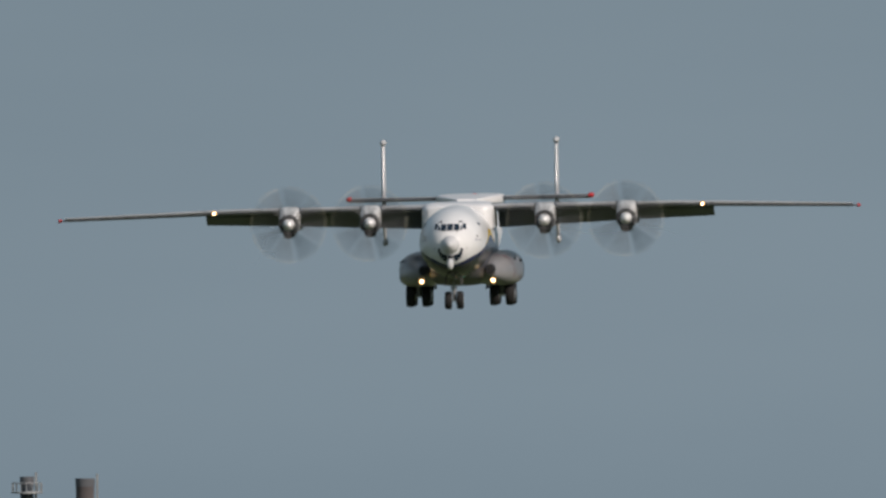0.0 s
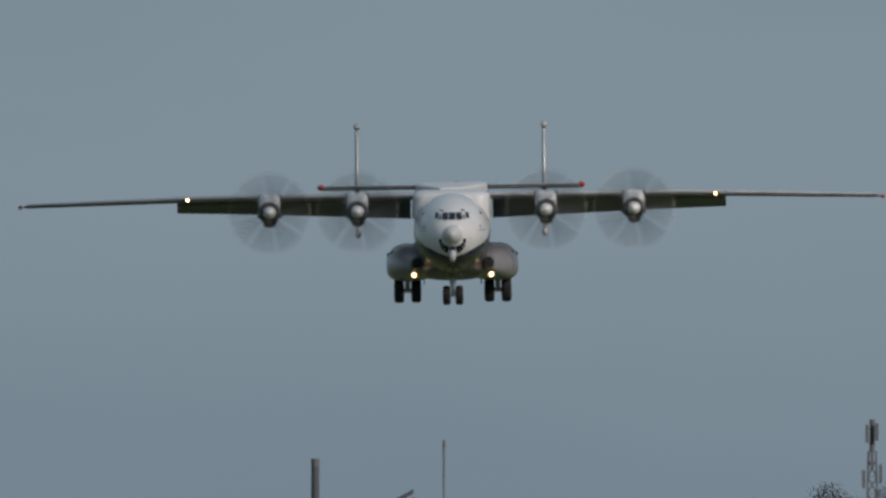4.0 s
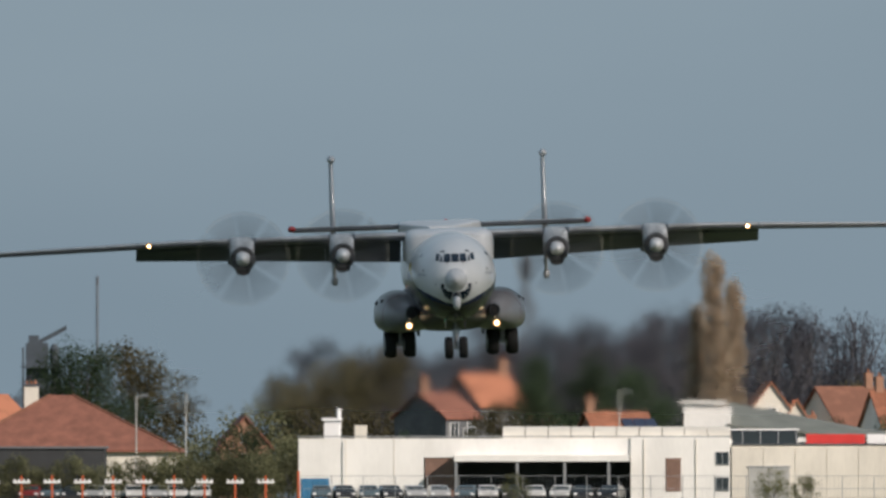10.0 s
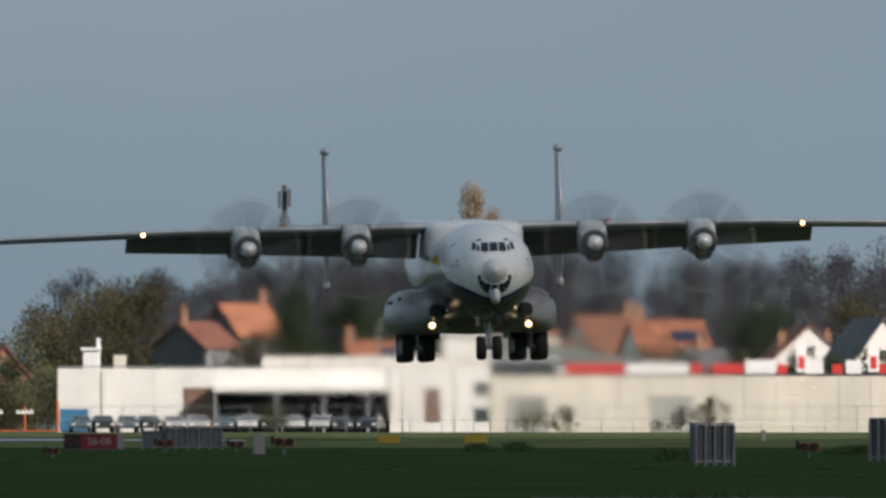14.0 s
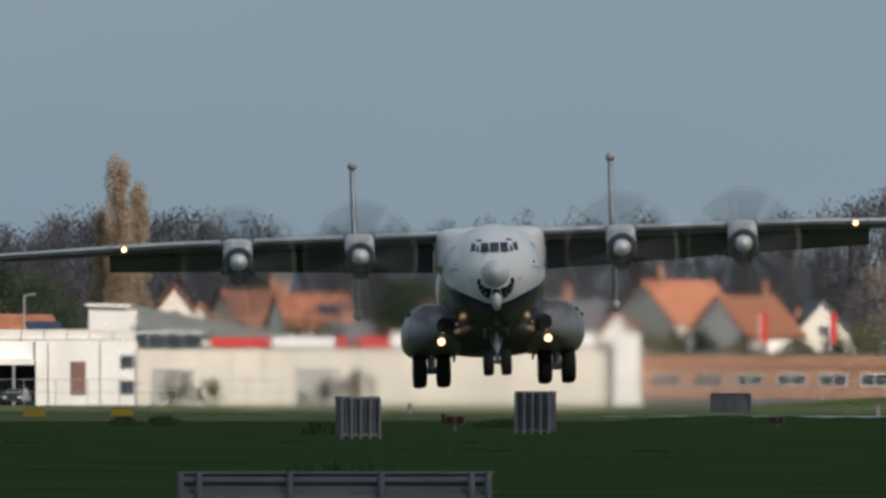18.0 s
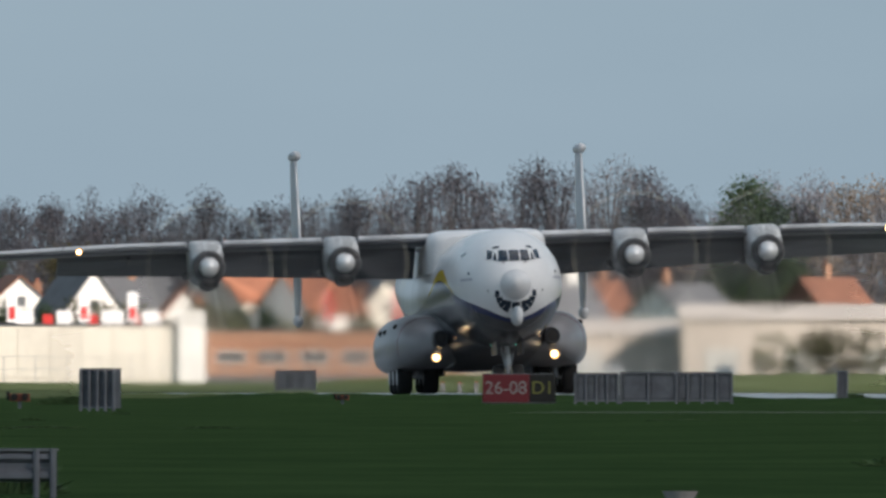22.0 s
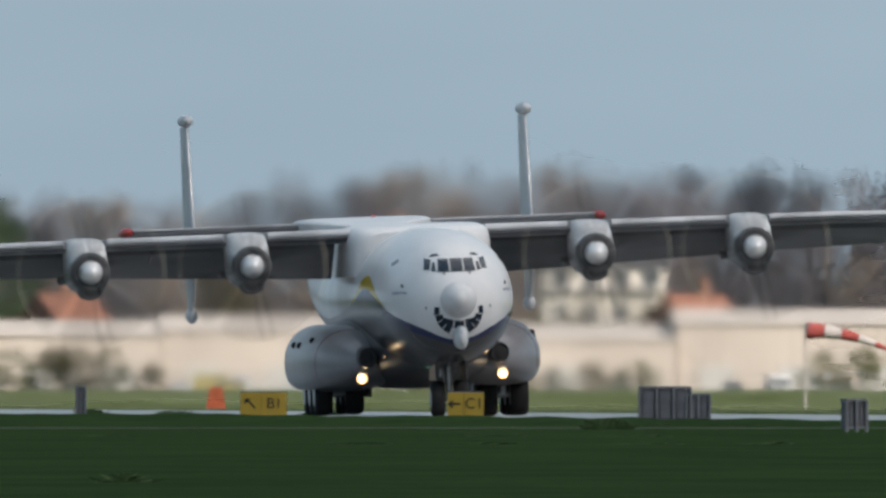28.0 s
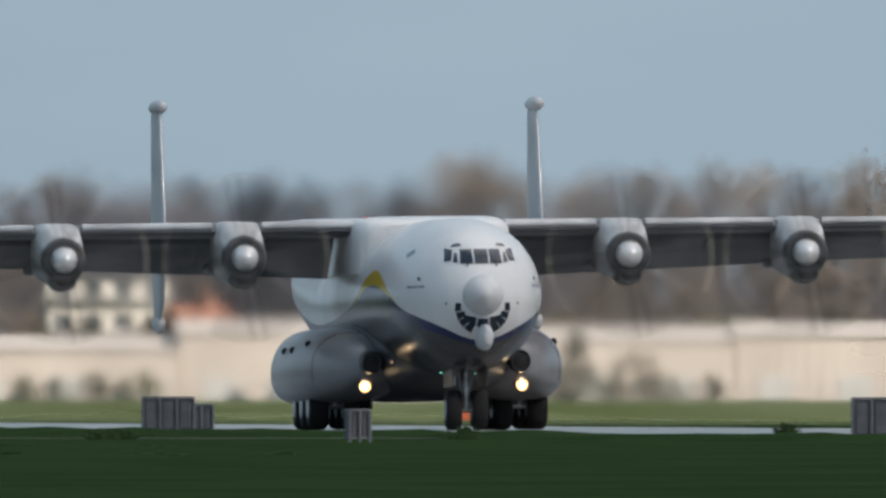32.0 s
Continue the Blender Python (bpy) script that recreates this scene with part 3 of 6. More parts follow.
def build_sponson(plane, sx):
    # the fairing grows out of the flank: round outside, faired to the hull inside
    shape = ((-1.5, 2.72, 0.2, 0.4, 0.2, 0.2), (-1.3, 2.72, 0.46, 0.9, 0.44, 0.42), (-0.7, 2.8, 0.82, 1.4, 0.76, 0.66), (0.2, 2.92, 1.12, 1.7, 1.04, 0.88), (1.4, 3.08, 1.36, 1.9, 1.24, 1.06), (3.0, 3.24, 1.5, 2.05, 1.40, 1.17),
             (5.2, 3.4, 1.5, 2.2, 1.5, 1.23), (13, 3.4, 1.5, 2.2, 1.5, 1.23), (17, 3.3, 1.25, 2.0, 1.25, 1.0), (20, 3.0, 0.7, 1.4, 0.8, 0.5), (22, 2.8, 0.1, 0.5, 0.2, 0.1))

    def flank(y, k):
        a, b = [p for p in zip(shape, shape[1:]) if p[0][0] <= y <= p[1][0]][0]
        f = (y - a[0]) / (b[0] - a[0])
        _, cx, out, back, top, bot = [p + (q - p) * f for p, q in zip(a, b)]
        ca, sa = math.cos(k), math.sin(k)
        q = 0.95 if sa > 0 else 0.66
        w = out if ca > 0 else back
        return Vector((sx * (cx + w * math.copysign(abs(ca) ** q, ca)), y, -4.02 + (top if sa > 0 else bot) * math.copysign(abs(sa) ** q, sa)))

    sec = [[flank(p[0], 2 * math.pi * k / 40) for k in range(40)] for p in shape]
    pod = part("gear_sponson", loft(B(), sec), M_pod, plane, "rounded grey landing-gear fairing")
    arc, rings = B(), []
    mid = Vector((sx * 3.1, 1.8, -4.1))
    for p in [flank(1.8, radians(-20 + 10 * k)) for k in range(13)]:
        out = (p - mid).normalized()
        rings.append([p + out * 0.018 * math.cos(k * math.pi / 3) + Vector((0, 0.018 * math.sin(k * math.pi / 3), 0)) for k in range(6)])
    loft(arc, rings)
    part("warning_line", arc, M_red_line, pod, "thin dark red warning line")
    air = spin_y(B(), [(-2.05, 0.30), (-2.16, 0.36), (-2.02, 0.41), (-0.4, 0.47), (2.4, 0.2)], 24, sx * 2.7, -3.86, 0.95, 1.05)
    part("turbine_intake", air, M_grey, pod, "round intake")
    part("intake_mouth", spin_y(B(), [(-2.14, 0.05), (-2.12, 0.26), (-1.9, 0.26)], 24, sx * 2.7, -3.86, 0.95, 1.05), M_dark, pod, "black intake mouth")
    for y, z in ((3.4, -3.1), (6.4, -3.35), (9.4, -3.35)):
        w = B()
        spin_y(w, [(-0.13, 0.01), (-0.09, 0.1), (0.0, 0.15), (0.09, 0.1), (0.13, 0.01)], 14)
        bmesh.ops.rotate(w, verts=w.verts, cent=(0, 0, 0), matrix=Matrix.Rotation(radians(90), 3, "Z"))
        bmesh.ops.translate(w, verts=w.verts, vec=flank(y, math.asin((z + 4.02) / 1.5)))
        part("porthole", w, M_dark, pod)
    lamp("landing_lamp", pod, sx * 2.86, -1.0, -4.72, 0.21, M_lamp, "lit landing lamp")
    lamp("taxi_lamp", pod, sx * 2.02, -2.6, -3.86, 0.075, M_lamp_small, "small lit lamp")
    part("green_lamp", spin_y(B(), [(-6.3, 0.01), (-6.28, 0.035), (-6.2, 0.035)], 8, sx * 0.62, -4.3), M_lamp_green, pod, "tiny green lamp")
    # six wheels on each side, in three pairs; the legs shorten on landing
    for y in (5.2, 7.7, 10.2):
        leg = B()
        tube(leg, (0, 0, 1.3), (0, 0, 0.0), 0.2, 0.17, 14)
        tube(leg, (-0.63, 0, 0), (0.63, 0, 0), 0.13, n=12)
        strut = part("gear_leg", leg, M_strut, plane, "steel main-gear leg")
        strut.matrix_basis = pose(sx * 3.355, y, -5.345)
        for x in (-0.635, 0.635):
            wheel(strut, x, 0, 0, 0.875, 0.36)
        GEAR.append((strut, sx * 3.355, y, -5.345, sx))
    part("gear_door", box(B(), sx * 2.12 - 0.04, sx * 2.12 + 0.04, 4.2, 11.2, -5.5, -4.7), M_grey, plane, "open gear door", smooth=False)


def wheel(leg, x, y, z, r, half):
    w = B()
    n = 32
    prof = [(-half, r * 0.62), (-half * 0.98, r * 0.86), (-half * 0.75, r * 0.96), (-half * 0.3, r), (half * 0.3, r), (half * 0.75, r * 0.96), (half * 0.98, r * 0.86), (half, r * 0.62)]
    loft(w, [[(k, q * math.cos(2 * math.pi * i / n), q * math.sin(2 * math.pi * i / n)) for i in range(n)] for k, q in prof])
    old = len(w.faces)
    loft(w, [[(k, q * math.cos(2 * math.pi * i / 20), q * math.sin(2 * math.pi * i / 20)) for i in range(20)] for k, q in ((-half - 0.01, r * 0.2), (-half - 0.02, r * 0.5), (-half + 0.06, r * 0.6), (half - 0.06, r * 0.6), (half + 0.02, r * 0.5), (half + 0.01, r * 0.2))])
    w.faces.ensure_lookup_table()
    for f in w.faces[old:]:
        f.material_index = 1
    tyre = part("wheel", w, [M_tyre, M_strut], leg, "black tyre on a steel rim")
    tyre.matrix_basis = pose(x, y, z)
    return tyre


def build_nose_gear(plane):
    g = B()
    tube(g, (0, 0, 1.6), (0, 0, 0), 0.16, 0.13, 14)
    tube(g, (-0.5, 0, 0), (0.5, 0, 0), 0.1, n=12)
    tube(g, (0, 1.8, 1.4), (0, 0.1, 0.4), 0.07, n=8)
    tube(g, (-0.3, 0.1, 1.4), (-0.05, 0.1, 0.3), 0.04, n=6)
    tube(g, (0.3, 0.1, 1.4), (0.05, 0.1, 0.3), 0.04, n=6)
    leg = part("nose_gear_leg", g, M_strut, plane, "steel nose-gear strut")
    leg.matrix_basis = pose(0, -9.0, -5.5)
    GEAR.append((leg, 0, -9.0, -5.5, 0))
    for sx in (-1, 1):
        wheel(leg, sx * 0.47, 0, 0, 0.72, 0.28)
        part("nose_gear_door", box(B(), sx * 0.62 - 0.025, sx * 0.62 + 0.025, -10.6, -7.4, -4.85, -4.05), M_grey, plane, "open nose-gear door", smooth=False)
    part("blade_aerial", box(B(), -0.02, 0.02, -5.2, -4.8, -4.75, -4.38), M_white, plane, smooth=False)


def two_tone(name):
    """Light paint above, fading to dark grey below the spinner line."""
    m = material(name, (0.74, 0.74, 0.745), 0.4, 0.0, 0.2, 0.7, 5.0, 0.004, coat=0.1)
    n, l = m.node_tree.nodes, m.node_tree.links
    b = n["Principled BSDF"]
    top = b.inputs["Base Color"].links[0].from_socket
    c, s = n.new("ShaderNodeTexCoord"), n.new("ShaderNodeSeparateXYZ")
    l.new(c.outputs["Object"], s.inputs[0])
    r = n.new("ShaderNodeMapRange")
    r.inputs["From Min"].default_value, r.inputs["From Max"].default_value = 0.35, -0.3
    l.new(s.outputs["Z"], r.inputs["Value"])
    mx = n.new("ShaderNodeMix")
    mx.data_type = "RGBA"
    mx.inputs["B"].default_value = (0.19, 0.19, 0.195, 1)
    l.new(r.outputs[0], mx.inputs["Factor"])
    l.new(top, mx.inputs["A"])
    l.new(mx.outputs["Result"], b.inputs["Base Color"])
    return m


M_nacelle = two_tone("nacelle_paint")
M_grey_fin = material("fin_paint", (0.5, 0.51, 0.53), 0.45, 0.1, 0.08, 1.5, 8.0, 0.003)
M_pod = material("sponson_paint", (0.24, 0.24, 0.255), 0.34, 0.1, 0.1, 2.0, 7.0, 0.004, coat=0.15)
PROPS, GEAR = [], []
AIRCRAFT = build_aircraft()

# ---- the airfield ----
M_grass = material("short_grass", (0.112, 0.136, 0.075), 0.9, 0.0, 0.25, 14.0, 0.9, 0.0, second=(0.062, 0.082, 0.034), streak=(1, 0.25, 1))
M_meadow = material("long_dark_grass", (0.031, 0.057, 0.022), 0.95, 0.0, 0.25, 5.0, 1.6, 0.0, second=(0.021, 0.041, 0.016), streak=(1, 0.2, 1))
M_asphalt = material("runway_asphalt", (0.24, 0.24, 0.236), 0.32, 0.0, 0.25, 12.0, 1.5, 0.0)
M_track = material("service_road_surface", (0.11, 0.11, 0.105), 0.8, 0.0, 0.25, 6.0, 1.5, 0.0)
M_line = material("runway_paint", (0.72, 0.72, 0.7), 0.6, 0.0, 0.12, 3.0, 6.0)


def at(b, d):
    """x of a thing at distance d, on the bearing b in steps of 1/79000."""
    return b / 79000 * d


def sheet(name, quad, z, mat, label, cat, kind="structure"):
    bm = B()
    bm.faces.new([bm.verts.new((x, y, z)) for x, y in quad])
    ob = new(name, mesh_of(name, bm, mat, False))
    return tagged(ob, label, cat, kind=kind)


for m in (M_grass, M_meadow):
    m.node_tree.nodes["Principled BSDF"].inputs["Specular IOR Level"].default_value = 0.0


sheet("ground", [(-4000, -2500), (4000, -2500), (4000, 4990), (-4000, 4990)], 0.0, M_grass, "bright short airfield grass", "grass")
sheet("meadow", [(-900, -60), (900, -60), (900, 1480), (-900, 2420)], 0.03, M_meadow, "dark green rough grass beside the runway", "grass")


def rw(d, off):
    return (57.7 + (1616 - d) * 0.0731 + off, d)


sheet("runway", [rw(300, -22.5), rw(300, 22.5), rw(2260, 22.5), rw(2260, -22.5)], 0.06, M_asphalt, "grey asphalt runway", "runway")
for off in (-21.5, 20.6):
    sheet("runway_edge_line", [rw(300, off), rw(300, off + 0.9), rw(2250, off + 0.9), rw(2250, off)], 0.07, M_line, "white painted runway edge line", "marking")

sheet("taxiway", [(at(-2600, 2380), 2380), (at(-1150, 2450), 2450), (at(-1150, 2540), 2540), (at(-2600, 3000), 3000)], 0.05, M_asphalt, "worn grey asphalt taxiway", "taxiway")
sheet("service_road", [(12, 1338), (54, 1338), (53, 1350), (14, 1350)], 0.05, M_track, "narrow grey service road across the grass", "road")



def verge(off, d0, d1, h, mat):
    """A long low bank of rough grass along the runway."""
    rng, bm, n = random.Random(5), B(), 160
    rings = []
    for k in range(n + 1):
        d = d0 + (d1 - d0) * k / n
        x, y = rw(d, off)
        t = h * rng.uniform(0.75, 1.15)
        rings.append([(x - 4, y, 0.0), (x - 1.5, y, t * 0.8), (x, y, t), (x + 1.2, y, t * 0.6), (x + 2.0, y, 0.0)])
    loft(bm, rings, cap=True)
    return tagged(new("grass_verge", mesh_of("grass_verge", bm, mat, False)), "low bank of rough grass along the runway", "grass", kind="structure")


verge(-26.0, 420, 1960, 0.26, M_meadow)
verge(-26.0, 1962, 2420, 0.2, M_grass)



def grass_rise():
    """A long gentle swell of mown grass past the runway's far side."""
    rng, bm, rings = random.Random(8), B(), []
    for k in range(81):
        b = 150 + 3750 * k / 80
        h = 0.97 * min(1.0, (k / 80) / 0.12) * rng.uniform(0.93, 1.05)
        rings.append([(at(b, d), d, z * h) for d, z in ((2600, 0.0), (2660, 0.4), (2710, 0.85), (2750, 1.0), (2800, 0.9), (2880, 0.4), (2950, 0.0))])
    loft(bm, rings, cap=True)
    return tagged(new("grass_rise", mesh_of("grass_rise", bm, M_grass)), "gentle swell of bright mown grass beyond the runway", "grass", kind="structure")


grass_rise()

# ---- trees ----
M_bark = material("bark", (0.07, 0.068, 0.074), 0.9, 0.0, 0.3, 0.6, 6.0, 0.02)
M_twig = material("bare_twigs", (0.09, 0.088, 0.104), 0.95, 0.0, 0.25, 2.5, 1.0, per_piece=0.4)
M_twig_brown = material("last_brown_leaves", (0.31, 0.255, 0.212), 0.9, 0.0, 0.25, 2.5, 1.0, per_piece=0.4)
# the bare twigs again, paler: sun and far haze mixed into the colour
M_twig_sunlit = material("sunlit_hazy_twigs", (0.215, 0.2, 0.215), 0.95, 0.0, 0.25, 2.5, 1.0, per_piece=0.4)
M_bush = material("shrub_leaves", (0.15, 0.152, 0.085), 0.85, 0.0, 0.4, 1.2, 3.0, per_piece=0.8)
M_poplar = material("poplar_leaves", (0.44, 0.35, 0.26), 0.9, 0.0, 0.3, 1.0, 3.0)
M_leaf_dark = material("evergreen_leaves", (0.055, 0.082, 0.045), 0.8, 0.0, 0.4, 1.2, 3.0, per_piece=0.4)
M_leaf_olive = material("autumn_leaves", (0.13, 0.114, 0.064), 0.8, 0.0, 0.4, 1.2, 3.0, per_piece=0.4)


def leafy(m):
    """Leaves and fine twigs let half of the light through."""
    n, l = m.node_tree.nodes, m.node_tree.links
    b = n["Principled BSDF"]
    b.inputs["Specular IOR Level"].default_value = 0.1
    thin, both = n.new("ShaderNodeBsdfTranslucent"), n.new("ShaderNodeMixShader")
    l.new(b.inputs["Base Color"].links[0].from_socket, thin.inputs["Color"])
    both.inputs[0].default_value = 0.5
    l.new(b.outputs[0], both.inputs[1])
    l.new(thin.outputs[0], both.inputs[2])
    l.new(both.outputs[0], n["Material Output"].inputs["Surface"])


for m in (M_twig, M_twig_sunlit, M_twig_brown, M_bush, M_poplar, M_leaf_dark, M_leaf_olive):
    leafy(m)


def crown_mesh(rng, clumps, leaves, size, thin):
    """Many small leaves or twig sprays scattered in overlapping clumps: (x, y, z, rx, rz)."""
    vs, fs = [], []
    for cx, cy, cz, rx, rz in clumps:
        for _ in range(leaves):
            a, b, r = rng.uniform(0, 2 * math.pi), math.acos(rng.uniform(-1, 1)), rng.random() ** 0.45
            p = Vector((cx + rx * r * math.sin(b) * math.cos(a), cy + rx * r * math.sin(b) * math.sin(a), cz + rz * r * math.cos(b)))
            u = Vector((rng.gauss(0, 1), rng.gauss(0, 1), rng.gauss(0, 1) + (1.5 if thin < 0.5 else 0))).normalized()
            w = u.cross(Vector((rng.gauss(0, 1), rng.gauss(0, 1), rng.gauss(0, 1)))).normalized()
            s = size * rng.uniform(0.6, 1.5)
            k = len(vs)
            vs += [p - u * s, p + w * s * thin, p + u * s, p - w * s * thin]
            fs.append((k, k + 1, k + 2, k + 3))
    me = bpy.data.meshes.new("crown")
    me.from_pydata(vs, [], fs)
    return me


def tree(kind, seed, h):
    """A tree with tapered trunk, limbs and a broken crown; kinds: bare, brown, round, poplar, conifer, bush."""
    rng = random.Random(seed)
    label = {"bare": "tall bare grey-brown winter tree", "grey": "tall bare winter tree, twigs paled for sun and haze", "brown": "tree with the last brown autumn leaves", "round": "round-crowned dark green tree",
             "olive": "broad yellow-brown leafy autumn tree", "poplar": "tall narrow poplar with thin brown leaves", "conifer": "dark green bushy evergreen tree", "bush": "low dense leafy green bush"}[kind]
    t = thing("tree" if kind != "bush" else "bush", label, "tree" if kind != "bush" else "bush")
    trunk = B()
    th = h * (0.55 if kind in ("bare", "grey", "brown") else 0.4)
    tube(trunk, (0, 0, -0.3), (0, 0, th), 0.011 * h, 0.006 * h, 8)
    clumps = []
    if kind == "poplar":
        for k in range(34):
            z = h * (0.10 + 0.026 * k)
            w = h * 0.07 * math.sin(math.pi * min(0.91, 0.16 + 0.0235 * k)) ** 0.4
            clumps.append((rng.uniform(-0.5, 0.5) * w, rng.uniform(-0.5, 0.5) * w, z, w * rng.uniform(0.7, 1.1), h * 0.06))
        tube(trunk, (0, 0, th), (0, 0, h * 0.95), 0.010 * h, 0.002 * h, 6)
    else:
        spread = {"bare": 0.24, "grey": 0.28, "brown": 0.26, "round": 0.42, "olive": 0.42, "conifer": 0.32, "bush": 0.6}[kind]
        lowest = {"bare": 0.05, "grey": 0.05, "brown": 0.05, "round": 0.22, "olive": 0.18, "conifer": 0.12, "bush": 0.05}[kind]
        for k in range({"bare": 48, "grey": 44, "brown": 44, "round": 60, "olive": 56, "conifer": 50, "bush": 30}[kind]):
            v = rng.random()
            z = h * (lowest + (0.93 - lowest) * v)
            w = spread * h * math.sqrt(max(0.03, math.sin(math.pi * min(0.98, 0.18 + 0.8 * v)))) * (1.0 if kind != "conifer" else 1.15 - 0.7 * v)
            a, r = rng.uniform(0, 2 * math.pi), rng.random() ** 0.5
            c = (w * r * math.cos(a), w * r * math.sin(a), z)
            k1 = {"bare": 0.9, "grey": 1.0, "brown": 1.0, "round": 1.35, "olive": 1.3, "conifer": 1.15, "bush": 1.9}[kind]
            clumps.append((*c, k1 * h * rng.uniform(0.07, 0.13), k1 * h * rng.uniform(0.06, 0.12)))
            if kind in ("bare", "grey", "brown") or k % 2 == 0:
                base = Vector((0, 0, min(th, max(lowest * h * 0.7, z - h * 0.3))))
                tube(trunk, base, c, 0.008 * h, 0.0022 * h, 5)
                for _ in range(2 if kind in ("bare", "grey", "brown") and k % 2 else 0):
                    tip = Vector(c) + Vector((rng.gauss(0, 0.04), rng.gauss(0, 0.04), abs(rng.gauss(0.05, 0.03)))) * h
                    tube(trunk, c, tip, 0.0024 * h, 0.0008 * h, 4)
    part("trunk", trunk, M_bark, t)
    n, size, thin = {"bare": (85, 0.0125, 0.16), "grey": (80, 0.0125, 0.16), "brown": (80, 0.0085, 0.45), "round": (520, 0.0062, 0.6), "olive": (190, 0.0095, 0.6), "poplar": (700, 0.0042, 0.45), "conifer": (230, 0.0085, 0.5), "bush": (85, 0.022, 0.6)}[kind]
    me = crown_mesh(rng, clumps, n, size * h, thin)
    me.materials.append({"bare": M_twig, "grey": M_twig_sunlit, "brown": M_twig_brown, "round": M_leaf_dark, "olive": M_leaf_olive, "poplar": M_poplar, "conifer": M_leaf_dark, "bush": M_bush}[kind])
    crown = new("crown", me)
    crown.parent = t
    return t


STOCK = {}


def plant(kind, b, d, h, group=""):
    """Set a tree of height h at bearing b and distance d."""
    rng = random.Random(int(b * 7 + d))
    key = (kind, rng.randrange({"bare": 6, "grey": 5, "brown": 4, "poplar": 1}.get(kind, 2)))
    m = Matrix.Translation((at(b, d), d, 0)) @ Matrix.Rotation(rng.uniform(0, 6.28), 4, "Z")
    if key not in STOCK:
        ob = tree(kind, 11 + len(STOCK), 20.0)
        STOCK[key] = ob
    else:
        ob = copy_thing(STOCK[key], Matrix.Identity(4))
    ob.matrix_basis = m @ Matrix.Diagonal((h / 20, h / 20, h / 20, 1))
    if group:
        tagged(ob, group=group)
    return ob


def wood(b0, b1, step, d, h, kinds=("bare",), jitter=0.1):
    """A stand of trees between two bearings; h: one height, or one at each end."""
    h = h if isinstance(h, tuple) else (h, h)
    rng = random.Random(int(b0 + d))
    b = b0
    while b < b1:
        rise = h[0] + (h[1] - h[0]) * (b - b0) / (b1 - b0)
        plant(rng.choice(kinds), b, d + rng.uniform(-60, 60), rise * rng.uniform(1 - jitter, 1 + jitter * 0.6), "far wood")
        b += step * rng.uniform(0.6, 1.4)


# far woods behind the field, thickening towards the far end
wood(-2620, -1880, 34, 4760, 12.6, jitter=0.25)
wood(-1475, -850, 26, 4620, (15.8, 20.0))
wood(-1340, -560, 40, 4500, (15.5, 20.0))
wood(-1440, -560, 40, 4420, 11.5)
wood(-860, 480, 36, 4600, 19.6)
wood(-500, 600, 60, 4450, 15.5)
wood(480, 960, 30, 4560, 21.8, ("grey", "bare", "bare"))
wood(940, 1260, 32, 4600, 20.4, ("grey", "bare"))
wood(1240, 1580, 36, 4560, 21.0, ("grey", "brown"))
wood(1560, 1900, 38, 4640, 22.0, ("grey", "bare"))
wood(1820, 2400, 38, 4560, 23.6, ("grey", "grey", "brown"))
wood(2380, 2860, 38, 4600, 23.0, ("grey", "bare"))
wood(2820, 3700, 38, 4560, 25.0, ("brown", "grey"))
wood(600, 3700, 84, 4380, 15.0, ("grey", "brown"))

# ---- buildings ----
M_plaster = material("white_render", (0.80, 0.79, 0.76), 0.8, 0.0, 0.07, 3.0, 4.0, 0.004, streak=(1, 1, 0.3))
M_cream = material("cream_panels", (0.70, 0.66, 0.58), 0.75, 0.0, 0.10, 3.0, 4.0, 0.004, streak=(1, 1, 0.3))
M_pale = material("pale_sheeting", (0.45, 0.405, 0.36), 0.7, 0.0, 0.12, 6.0, 3.0, 0.004, streak=(1, 1, 0.3))
M_brick = material("orange_brick", (0.29, 0.165, 0.11), 0.9, 0.0, 0.18, 1.2, 4.0, 0.01)
M_tile = material("orange_roof_tile", (0.315, 0.125, 0.07), 0.85, 0.0, 0.28, 1.4, 2.5, 0.02, per_piece=0.5)
M_tile_faded = material("faded_roof_tile", (0.235, 0.125, 0.085), 0.85, 0.0, 0.22, 1.4, 2.5, 0.02)
M_tile_brown = material("brown_roof_tile", (0.22, 0.10, 0.065), 0.85, 0.0, 0.2, 1.2, 4.0, 0.02, per_piece=0.4)
M_tile_red = material("red_brown_roof_tile", (0.215, 0.088, 0.06), 0.85, 0.0, 0.2, 1.2, 4.0, 0.02)
M_slate = material("grey_roof", (0.12, 0.125, 0.135), 0.7, 0.0, 0.2, 1.5, 4.0, 0.01, per_piece=0.4)
M_roof_green = material("grey_green_roof_sheet", (0.16, 0.17, 0.15), 0.7, 0.0, 0.15, 2.0, 3.0, 0.01)
M_frame = material("grey_steel", (0.36, 0.37, 0.38), 0.45, 0.5, 0.12, 0.8, 8.0)
M_glass = glass("window_glass", (0.03, 0.04, 0.045))
M_door_brown = material("brown_door", (0.20, 0.12, 0.09), 0.6, 0.0, 0.15, 0.8, 6.0)
M_door_grey = material("grey_door", (0.42, 0.42, 0.40), 0.6, 0.0, 0.1, 0.8, 6.0)
M_redp = material("red_cladding", (0.58, 0.04, 0.035), 0.5, 0.0, 0.1, 2.0, 6.0)
M_whitep = material("white_cladding", (0.82, 0.82, 0.82), 0.5, 0.0, 0.06, 2.0, 6.0)
M_bluep = material("blue_container", (0.05, 0.20, 0.36), 0.5, 0.0, 0.12, 1.0, 6.0)
M_black = material("dark_sheeting", (0.035, 0.037, 0.04), 0.6, 0.0, 0.2, 2.0, 6.0)
